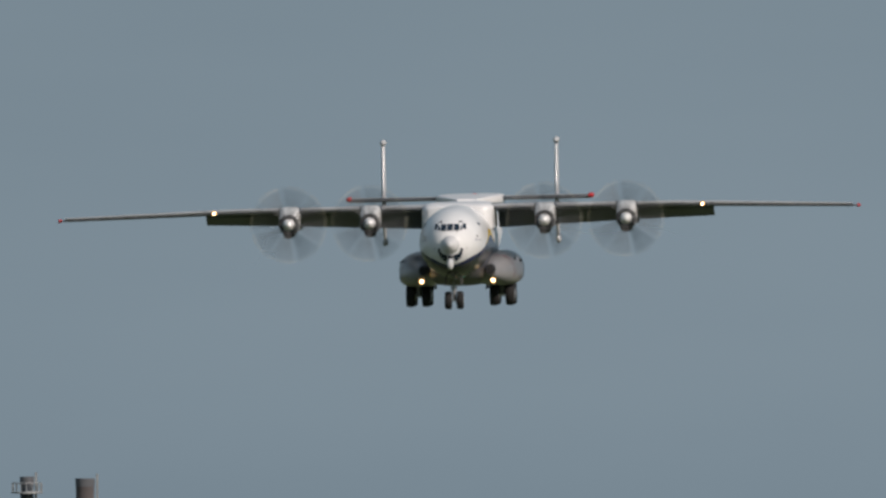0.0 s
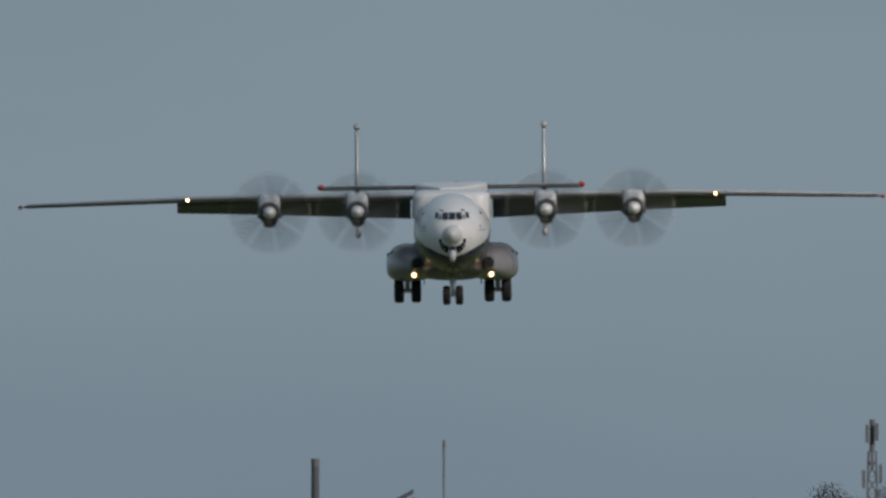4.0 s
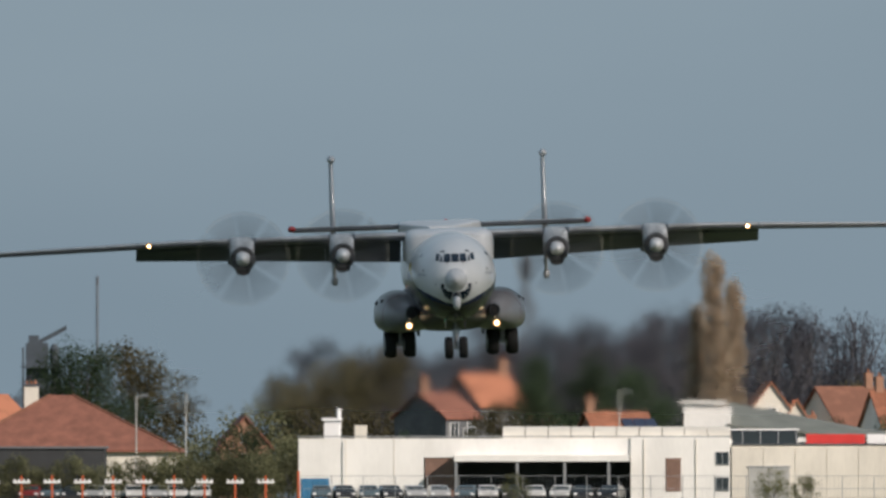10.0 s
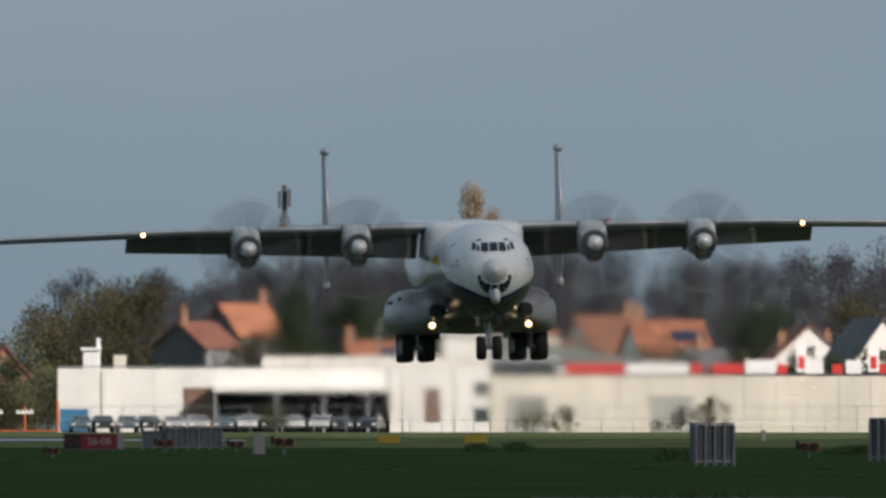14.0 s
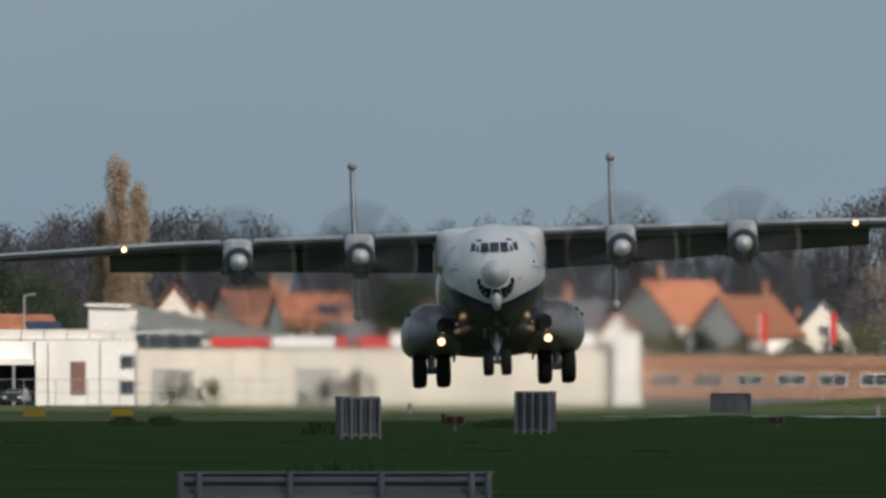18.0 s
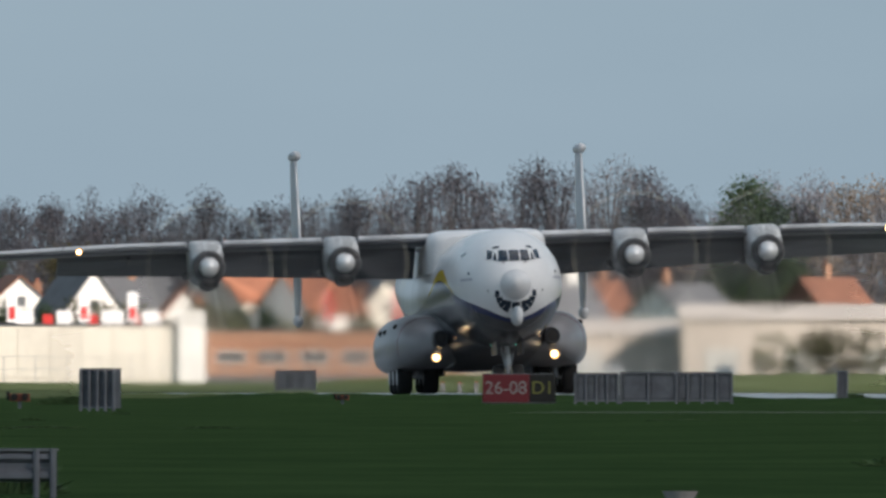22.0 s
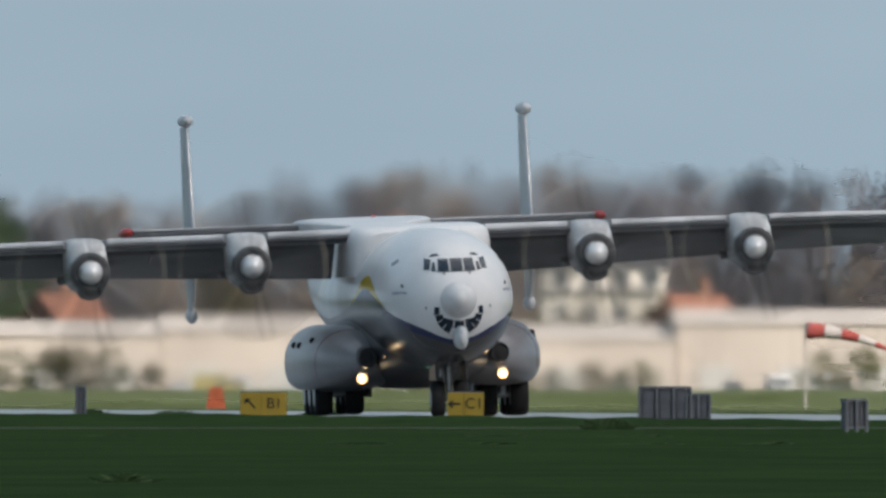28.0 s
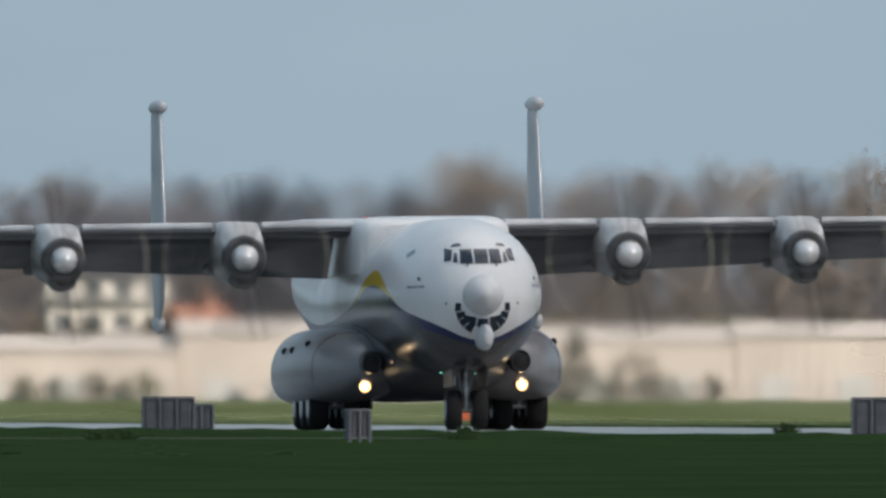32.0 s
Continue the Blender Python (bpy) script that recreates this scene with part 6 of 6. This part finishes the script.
taxi_sign(-1706, 1468, 2.2, 0.82, ((0.3, M_sign_black, "D1", M_letter_yellow), (0.7, M_sign_red, "26-08", M_letter_white)), "red and black airfield sign reading D1 26-08", lift=0.06)
taxi_sign(-1471, 1795, 2.4, 0.72, ((0.28, M_sign_black, "C1", M_sign_red), (0.62, M_sign_red, "26-08", M_letter_white), (0.10, M_letter_white, "", None)), "dark red airfield sign reading C1 26-08", lift=0.06)
taxi_sign(667, 1660, 2.72, 1.16, ((0.64, M_sign_red, "26-08", M_letter_white), (0.36, M_sign_black, "D1", M_letter_yellow)), "red and black airfield sign reading 26-08 D1", lift=0.06)
taxi_sign(1586, 1620, 1.70, 1.08, ((0.45, M_sign_yellow, "arrow_up", M_sign_black), (0.55, M_sign_yellow, "B1", M_sign_black)), "yellow direction sign with arrow and B1", lift=0.2)
taxi_sign(1953, 1535, 1.26, 1.1, ((0.45, M_sign_yellow, "arrow", M_sign_black), (0.55, M_sign_yellow, "C1", M_sign_black)), "yellow direction sign with arrow and C1", lift=0.25)
taxi_sign(-916, 2190, 1.1, 0.5, ((1.0, M_sign_yellow, "", None),), "small yellow airfield sign", lift=0.05)
taxi_sign(-761, 2190, 1.1, 0.52, ((1.0, M_sign_yellow, "", None),), "small yellow airfield sign", lift=0.05)


def ribbed_box(b, d, w, h, deep, ribs, turn=0.0, legs=0.12, label="grey ribbed back of an airfield sign"):
    """The galvanised back of a sign: panels between upright channels, on legs."""
    s = thing("sign_back", label, "sign", "airfield signs", at=(at(b, d), d, 0), turn=turn)
    part("body", slab(B(), 0, w, 0, deep, legs, h), M_box_dark, s, smooth=False)
    part("top_cap", slab(B(), -0.02, w + 0.02, -0.07, deep + 0.02, h + 0.003, h + 0.07), M_box, s, smooth=False)
    part("sill", slab(B(), 0.0, w, -0.05, -0.004, legs, legs + 0.07), M_box, s, smooth=False)
    for k in range(ribs + 1):
        x = w * k / ribs
        part("channel", slab(B(), x - 0.045, x + 0.045, -0.09, -0.003, 0, h), M_box, s, smooth=False)
        if k < ribs:
            part("panel", slab(B(), x + 0.1, x + w / ribs - 0.1, -0.03, -0.003, legs + 0.12, h - 0.1), M_box_mid, s, smooth=False)
    return s


ribbed_box(-353, 1254, 1.12, 1.16, 0.5, 4, 20)
ribbed_box(-43, 1396, 1.12, 1.3, 0.55, 4, -24)
ribbed_box(301, 2438, 2.16, 1.15, 0.5, 3)
ribbed_box(831, 1660, 1.58, 1.12, 0.4, 4)
ribbed_box(911, 1660, 2.08, 1.16, 0.4, 2)
ribbed_box(1010, 1665, 0.42, 1.14, 0.4, 1)
ribbed_box(1030, 1660, 1.64, 1.15, 0.4, 3)
ribbed_box(1296, 1690, 0.34, 1.2, 1.0, 1)
ribbed_box(2293, 1480, 1.7, 1.22, 0.5, 3)
ribbed_box(2376, 1480, 0.78, 0.98, 0.4, 2)
ribbed_box(2659, 1254, 0.6, 0.9, 0.4, 2, 20)
ribbed_box(3551, 1290, 1.65, 1.22, 0.5, 3)
ribbed_box(-1331, 1837, 0.88, 0.76, 0.4, 2)
ribbed_box(-1293, 1837, 2.36, 0.9, 0.4, 5)

# low guard rail near the camera
gr = thing("guard_rail", "low grey corrugated steel guard rail on posts", "rail", at=(at(-641, 480), 480, 0))
beam = []
for x in (0.0, 3.37):
    beam.append([(x, y, z) for y, z in ((0.0, 0.53), (-0.06, 0.50), (-0.06, 0.45), (0.0, 0.40), (0.0, 0.35), (-0.06, 0.30), (-0.06, 0.24), (0.0, 0.2), (0.02, 0.2), (0.02, 0.53))])
part("beam", loft(B(), beam), M_box, gr, smooth=False)
part("top_rail", slab(B(), -0.02, 3.39, -0.07, 0.03, 0.533, 0.56), M_box, gr, smooth=False)
for x in (0.02, 0.22, 1.2, 2.18, 3.15, 3.33):
    part("post", slab(B(), x - 0.035, x + 0.035, -0.1, -0.063, 0, 0.56), M_box, gr, smooth=False)


def guard_light(b, d, s=1.0):
    t = thing("runway_guard_light", "small orange and black twin lamp on a stub post", "light", "guard lights", at=(at(b, d), d, 0))
    part("post", tube(B(), (0, 0, 0), (0, 0, 0.25 * s), 0.05, n=8), M_box, t)
    part("case", slab(B(), -0.32 * s, 0.32 * s, -0.1, 0.1, 0.25 * s, 0.5 * s), M_guard, t, smooth=False)
    for x in (-0.17, 0.17):
        part("hood", tube(B(), (x * s, -0.22, 0.39 * s), (x * s, -0.1, 0.39 * s), 0.12 * s, 0.12 * s, 12), M_sign_black, t)
    part("board", slab(B(), -0.42 * s, -0.325 * s, -0.06, 0.06, 0.3 * s, 0.58 * s), M_sign_black, t, smooth=False)
    return t


for b, d, s in ((-1292, 1700, 1.0), (-1165, 1720, 0.9), (-1081, 1640, 1.2), (-152, 1487, 1.05), (419, 1650, 0.75), (-1490, 1500, 0.7)):
    guard_light(b, d, s)
pb = thing("marker_post", "short white marker box beside the taxiway", "marker", at=(at(-1136, 1612), 1612, 0))
part("box", slab(B(), 0, 0.42, 0, 0.3, 0.05, 0.78), M_letter_white, pb, smooth=False)
part("foot", slab(B(), 0.05, 0.37, 0.02, 0.28, 0, 0.046), M_box_dark, pb, smooth=False)
for b, d, h in ((593, 2300, 0.55), (623, 2310, 0.52), (652, 2300, 0.56), (-236, 2320, 0.6)):
    p = thing("marker_stake", "small white marker stake in the grass", "marker", "marker stakes", at=(at(b, d), d, 0))
    part("stake", slab(B(), 0, 0.22, 0, 0.2, 0, h), M_sock_white, p, smooth=False)
    part("cap", slab(B(), 0.03, 0.19, 0.02, 0.18, h + 0.003, h + 0.08), M_orangep, p, smooth=False)
for b, d, s in ((1526, 2246, 0.9), (2848, 2121, 0.78)):
    m = thing("marker_board", "orange tapered airfield marker board", "marker", "marker boards", at=(at(b, d), d, 0))
    for k in range(4):
        part("stripe", loft(B(), [[(0.05 * s * q, y + 0.03 * q, z) for y in (0,)] + [(1.1 * s - 0.05 * s * q, 0.03 * q, z), (1.1 * s - 0.05 * s * q, 0.5 - 0.05 * q, z), (0.05 * s * q, 0.5 - 0.05 * q, z)] for q, z in ((k, 0.1 + 0.3 * s * k), (k + 1, 0.1 + 0.3 * s * (k + 1) - 0.003))]), M_orangep, m, smooth=False)
    part("leg", slab(B(), 0.2, 0.3, 0.02, 0.1, 0, 0.097), M_box_dark, m, smooth=False)
    part("leg", slab(B(), 0.8 * s, 0.8 * s + 0.1, 0.02, 0.1, 0, 0.097), M_box_dark, m, smooth=False)

# windsock
M_sock_red = material("faded_red_cloth", (0.26, 0.05, 0.045), 0.9, 0.0, 0.2, 0.4, 8.0)
ws = thing("windsock", "red and white windsock on a white mast", "windsock", at=(at(2587, 2400), 2400, 0))
part("mast", tube(B(), (0, 0, 0), (0, 0, 4.75), 0.05, 0.04, 8), M_sock_white, ws)
part("hoop", tube(B(), (0.05, 0, 4.2), (0.1, 0, 4.19), 0.5, 0.5, 14), M_box, ws)
for k in range(5):
    a, b = k / 5, (k + 1) / 5 - 0.002
    p, q = Vector((0.1 + 4.6 * a, 0, 4.2 - 1.15 * a * a)), Vector((0.1 + 4.6 * b, 0, 4.2 - 1.15 * b * b))
    part("sock_ring", tube(B(), p, q, 0.46 - 0.38 * a, 0.46 - 0.38 * b, 14), M_sock_red if k % 2 == 0 else M_sock_white, ws)

# tufts of weeds in the rough grass
M_weed = material("dark_weeds", (0.026, 0.056, 0.014), 0.9, 0.0, 0.3, 0.3, 6.0)


def weeds(b, d, w, h, seed):
    rng = random.Random(seed)
    bm = B()
    for _ in range(int((60 if h < 0.2 else 190) * w)):
        x, y = rng.uniform(0, w), rng.uniform(-0.3, 0.3)
        e = math.sin(math.pi * x / w) ** 0.5
        z = h * e * rng.uniform(0.5, 1)
        dx = rng.gauss(0, 0.12)
        a = [bm.verts.new(p) for p in ((x - 0.03, y, 0.02), (x + 0.03, y, 0.02), (x + dx + 0.05, y, z * 0.7), (x + dx * 1.6, y + rng.gauss(0, 0.05), z))]
        bm.faces.new(a)
    ob = new("weeds", mesh_of("weeds", bm, M_weed, False))
    ob.matrix_basis = pose(at(b, d), d, 0.03)
    return tagged(ob, "dark tuft of weeds in the grass", "plant", "weeds", "stuff")


RW = random.Random(77)
for k in range(26):
    d = RW.choice((1000, 1150, 1300, 1420, 1540))
    weeds(RW.uniform(-1750, 3600), d, RW.uniform(0.5, 1.8), RW.uniform(0.04, 0.09), 300 + k)
for b, d, w, h in ((-420, 1350, 1.2, 0.5), (-120, 1600, 2.4, 0.4), (-760, 1700, 1.0, 0.45), (-690, 1700, 1.0, 0.5), (1335, 620, 0.6, 0.18), (1290, 1750, 1.4, 0.4), (4000 - 2900 + 320, 1700, 2.2, 0.35), (2200, 1300, 1.3, 0.4), (-636, 486, 3.3, 0.68), (3420, 1300, 0.5, 0.6), (2850, 1300, 0.5, 0.5), (700, 1750, 2.0, 0.3), (1700, 1850, 1.5, 0.3)):
    weeds(b, d, w, h, int(b + d))


# low white light fitting close to the camera
lf = thing("light_fitting", "low white flared light fitting on a grey plate", "light", at=(at(985, 420), 420, 0))
part("plate", slab(B(), -0.1, 0.5, -0.15, 0.15, 0.03, 0.13), M_letter_white, lf, "lavender-grey plate", smooth=False)
part("cup", loft(B(), [[(0.17 + w * math.cos(a), w * math.sin(a), z) for a in [2 * math.pi * i / 16 for i in range(16)]] for z, w in ((0.13, 0.10), (0.2, 0.13), (0.27, 0.17), (0.25, 0.14))]), M_sock_white, lf, "dull white flared cup")
part("stem", slab(B(), 0.0, 0.05, -0.17, -0.153, 0, 0.16), M_sock_white, lf, smooth=False)

# ---- a pigeon that rises from the grass and crosses ----
M_bird = material("dark_feathers", (0.05, 0.052, 0.056), 0.8, 0.0, 0.3, 0.05, 60.0)


def build_bird():
    b = thing("bird", "dark grey pigeon with spread wings", "bird")
    part("body", loft(B(), [[(x, r * math.cos(a), r * math.sin(a)) for a in [2 * math.pi * i / 12 for i in range(12)]] for x, r in ((-0.2, 0.005), (-0.19, 0.02), (-0.16, 0.033), (-0.12, 0.03), (-0.07, 0.06), (0.02, 0.07), (0.1, 0.045), (0.16, 0.02))]), M_bird, b)
    part("tail", loft(B(), [[(0.14, -0.02, z), (0.14, 0.02, z), (0.27, 0.06, z), (0.27, -0.06, z)] for z in (-0.005, 0.005)]), M_bird, b, smooth=False)
    wings = []
    for sy in (-1, 1):
        w = B()
        out = [(-0.06, 0.0), (-0.09, 0.16), (-0.05, 0.3), (0.03, 0.36), (0.05, 0.24), (0.08, 0.1), (0.07, 0.0)]
        loft(w, [[(x, sy * y, z) for x, y in out] for z in (-0.006, 0.006)])
        wing = part("wing", w, M_bird, b, smooth=False)
        wing.matrix_basis = pose(0, sy * 0.04, 0.03)
        wings.append((wing, sy))
    return b, wings


BIRD, WINGS = build_bird()
for p in BIRD.children:
    p.data.transform(Matrix.Scale(1.35, 4))

# ---- the shimmering hot air that the four engines leave behind ----
def build_haze():
    """Two clear lens-thin bodies of warm air, one behind the other, that scatter light by a hair; they thin out to nothing at the rim."""
    m = bpy.data.materials.new("hot_air")
    m.use_nodes = True
    n, l = m.node_tree.nodes, m.node_tree.links
    n.remove(n["Principled BSDF"])
    bend = n.new("ShaderNodeBsdfRefraction")
    bend.inputs["IOR"].default_value = 1.0008
    c, sp, flat, length = n.new("ShaderNodeTexCoord"), n.new("ShaderNodeSeparateXYZ"), n.new("ShaderNodeCombineXYZ"), n.new("ShaderNodeVectorMath")
    length.operation = "LENGTH"
    l.new(c.outputs["Object"], sp.inputs[0])
    for axis, op, k in (("X", "MULTIPLY", 1 / HAZE_WIDE), ("Z", "MAXIMUM", 0.0)):
        q = n.new("ShaderNodeMath")
        q.operation, q.inputs[1].default_value = op, k
        l.new(sp.outputs[axis], q.inputs[0])
        if axis == "Z":
            p, q = q, n.new("ShaderNodeMath")
            q.operation, q.inputs[1].default_value = "MULTIPLY", 1 / HAZE_TOP
            l.new(p.outputs[0], q.inputs[0])
        l.new(q.outputs[0], flat.inputs[axis])
    l.new(flat.outputs[0], length.inputs[0])
    foot, far = n.new("ShaderNodeMapRange"), n.new("ShaderNodeMath")
    for key, v in (("From Min", -6.0), ("From Max", -9.9), ("To Min", 0.0), ("To Max", 1.2)):
        foot.inputs[key].default_value = v
    l.new(sp.outputs["Z"], foot.inputs["Value"])
    far.operation = "MAXIMUM"
    l.new(length.outputs["Value"], far.inputs[0])
    l.new(foot.outputs[0], far.inputs[1])
    eddy, drawn = n.new("ShaderNodeTexNoise"), n.new("ShaderNodeMapping")
    drawn.inputs["Scale"].default_value = (0.12, 0.3, 0.5)
    eddy.inputs["Scale"].default_value, eddy.inputs["Detail"].default_value = 1.0, 3.0
    l.new(c.outputs["Object"], drawn.inputs[0])
    l.new(drawn.outputs[0], eddy.inputs["Vector"])
    edge = n.new("ShaderNodeMath")
    edge.operation, edge.inputs[1].default_value = "MULTIPLY_ADD", 0.5
    l.new(eddy.outputs["Fac"], edge.inputs[0])
    l.new(far.outputs[0], edge.inputs[2])
    rough = n.new("ShaderNodeMapRange")
    rough.interpolation_type = "SMOOTHSTEP"
    for key, v in (("From Min", 1.16), ("From Max", 0.22), ("To Min", 0.0), ("To Max", 0.48)):
        rough.inputs[key].default_value = v
    l.new(edge.outputs[0], rough.inputs["Value"])
    l.new(rough.outputs[0], bend.inputs["Roughness"])
    clear, fade, mixed = n.new("ShaderNodeBsdfTransparent"), n.new("ShaderNodeMath"), n.new("ShaderNodeMixShader")
    fade.operation, fade.use_clamp, fade.inputs[1].default_value = "MULTIPLY", True, 12.0
    l.new(rough.outputs[0], fade.inputs[0])
    l.new(fade.outputs[0], mixed.inputs[0])
    l.new(clear.outputs[0], mixed.inputs[1])
    l.new(bend.outputs[0], mixed.inputs[2])
    l.new(mixed.outputs[0], n["Material Output"].inputs["Surface"])
    haze = thing("exhaust_haze", "clear shimmering hot exhaust air trailing the engines", "haze", kind="stuff")
    for y in (45.0, 60.0):
        rings = []
        for d, f in ((-0.06, 0.4), (-0.05, 0.8), (0.0, 1.0), (0.05, 0.8), (0.06, 0.4)):
            ring = []
            for k in range(48):
                a = 2 * math.pi * k / 48
                ca, sa = math.cos(a), math.sin(a)
                ring.append((f * HAZE_WIDE * math.copysign(abs(ca) ** 0.6, ca), y + d, f * (HAZE_TOP if sa > 0 else HAZE_FOOT) * math.copysign(abs(sa) ** 0.6, sa)))
            rings.append(ring)
        air = part("warm_air", loft(B(), rings), m, haze)
        air.visible_shadow = False
    return haze


HAZE_WIDE, HAZE_TOP, HAZE_FOOT = 46.0, 9.0, 10.0
HAZE = build_haze()

# ---- what moves ----
# seconds, place and turn of the aircraft
FLIGHT = [(0, -94.62, 3573.43, 47.53, 1.632, -1.142, -0.532), (0.5, -92.44, 3540.35, 45.48, 1.431, -0.333, -0.444),
          (1, -90.23, 3507.01, 43.37, 0.870, 0.292, -0.110), (1.5, -88.08, 3474.82, 41.58, 0.473, 0.373, 0.142),
          (2, -85.79, 3444.74, 39.67, 0.252, -0.325, 0.408), (2.5, -83.64, 3413.09, 38.04, 0.152, -0.749, 0.542),
          (3, -81.32, 3378.93, 36.46, 0.311, -0.781, 0.781), (3.5, -78.86, 3343.80, 35.21, 0.833, -0.873, 1.147),
          (5.5, -68.84, 3209.23, 29.70, 1.599, -0.068, 1.862), (6, -66.16, 3177.66, 28.24, 1.402, 0.013, 2.268),
          (6.5, -63.62, 3146.10, 26.85, 1.355, -0.256, 2.380), (7, -60.85, 3112.97, 25.37, 1.336, -0.822, 2.414),
          (7.5, -58.11, 3077.82, 24.02, 1.353, -1.231, 2.545), (8, -55.34, 3040.93, 22.55, 1.464, -1.566, 2.553),
          (8.5, -52.68, 3005.31, 21.18, 1.509, -1.986, 2.455), (9, -49.91, 2974.13, 19.62, 1.436, -2.409, 2.359),
          (9.5, -47.34, 2944.79, 18.13, 1.228, -2.309, 2.185), (10, -44.78, 2915.87, 16.69, 0.923, -1.964, 2.031),
          (10.5, -42.31, 2885.15, 15.50, 0.731, -1.655, 2.043), (11, -39.70, 2853.14, 14.38, 0.484, -1.683, 2.111),
          (11.5, -37.20, 2819.67, 13.38, 0.130, -1.783, 2.281), (12, -34.57, 2784.16, 12.60, -0.520, -1.620, 2.534),
          (12.5, -32.15, 2748.59, 12.09, -0.795, -1.320, 2.887), (13, -29.61, 2714.02, 11.73, -0.698, -1.199, 3.343),
          (13.5, -27.18, 2678.93, 11.58, -0.517, -1.207, 3.828), (15.5, -16.47, 2532.97, 10.89, 0.527, -0.463, 4.245),
          (16, -13.60, 2501.09, 10.34, 0.132, -0.776, 3.328), (16.5, -10.95, 2471.26, 9.88, -0.464, -1.151, 2.357),
          (17, -8.06, 2441.76, 9.34, -1.086, -1.329, 1.424), (17.5, -5.42, 2413.53, 9.00, -1.497, -1.661, 0.770),
          (18, -2.64, 2386.37, 8.74, -1.634, -2.114, 0.703), (18.5, -0.14, 2358.67, 8.57, -1.567, -2.053, 1.124),
          (19, 2.56, 2328.81, 8.48, -1.310, -1.397, 1.926), (19.5, 5.06, 2297.63, 8.28, -1.010, -0.839, 2.753),
          (20, 7.76, 2267.19, 8.03, -0.740, -0.675, 3.467), (20.5, 10.37, 2238.32, 7.62, -0.886, -0.824, 3.880),
          (21, 13.17, 2209.82, 7.11, -1.187, -1.273, 4.043), (21.5, 15.81, 2181.48, 6.66, -1.454, -1.921, 3.864),
          (22, 18.57, 2151.49, 6.63, -1.220, -1.694, 3.728), (22.5, 21.05, 2122.08, 6.82, -0.688, -0.726, 3.598),
          (23, 23.78, 2093.24, 6.74, -0.144, -0.117, 3.464), (23.5, 26.28, 2063.96, 6.55, -0.008, -0.115, 3.331),
          (24, 28.77, 2034.56, 6.80, -0.182, -0.270, 3.056), (24.5, 30.92, 2004.22, 6.78, 0.261, -0.947, 2.979),
          (25, 33.14, 1973.31, 6.53, 0.949, -1.961, 3.054), (25.5, 35.04, 1943.55, 6.49, 1.089, -2.327, 3.052),
          (26, 36.98, 1915.34, 6.60, 0.642, -2.234, 3.166), (26.5, 38.70, 1888.00, 6.59, 0.590, -2.280, 3.188),
          (28.5, 45.59, 1782.58, 6.36, -0.045, -2.201, 3.287), (29, 47.32, 1757.58, 6.37, -0.223, -1.865, 3.514),
          (29.5, 48.91, 1732.94, 6.39, -0.421, -1.529, 3.555), (30, 50.62, 1708.51, 6.36, -0.412, -1.121, 3.656),
          (30.5, 52.29, 1685.55, 6.36, -0.433, -0.992, 3.740), (31, 54.12, 1662.18, 6.42, -0.568, -0.939, 3.859),
          (31.5, 55.83, 1638.86, 6.39, -0.618, -0.826, 3.914), (32, 57.66, 1616.17, 6.38, -0.565, -0.623, 3.684)]


def motions():
    walk(AIRCRAFT, [(t, pose(*r)) for t, *r in FLIGHT])
    # the warm air trails a little below the aircraft
    walk(HAZE, [(t, pose(x, y, z - 3.0 * min(1.0, max(-0.5, (25 - t) / 3)))) for t, x, y, z, *_ in FLIGHT])
    for prop, x, y, sense in PROPS:
        rows = []
        for k in range(961):
            a = sense * 89.995 * k + (12 if sense > 0 else 57)
            rows.append((k / FPS, pose(x, y, 0, 0, a % 360, 0)))
        walk(prop, rows)
    # gear legs hang out in flight and shorten as each side takes the weight
    for leg, x, y, h, side in GEAR:
        radius = 0.875 if side else 0.72
        rows = []
        for t, *r in FLIGHT:
            clear = (pose(*r) @ Vector((x, y, h))).z - radius - 0.07
            rows.append((t, pose(x, y, h - max(-0.1, min(0.64, clear)))))
        walk(leg, rows)
    # the bird sits in the grass, then flies across, climbing
    flight = [(0, pose(at(3700, 800), 800, 0.1)), (29.8, pose(at(3690, 800), 800, 0.12)), (30.1, pose(at(3480, 800), 800, 1.4, 0, 18, 0))]
    for t, b, z in ((30.8, 2827, 4.72), (31.0, 2619, 5.85), (31.2, 2436, 6.95), (31.4, 2259, 7.94), (32.0, 1700, 11.0)):
        flight.append((t, pose(at(b, 800), 800, z, 0, 24, 0)))
    walk(BIRD, flight)
    for wing, sy in WINGS:
        rows = [(0, pose(0, sy * 0.04, 0.03, sy * 8, 0, 0)), (29.7, pose(0, sy * 0.04, 0.03, sy * 8, 0, 0))]
        for k in range(23):
            rows.append((29.8 + 0.1 * k, pose(0, sy * 0.04, 0.03, sy * (38 if k % 2 else -28), 0, 0)))
        walk(wing, rows)


motions()
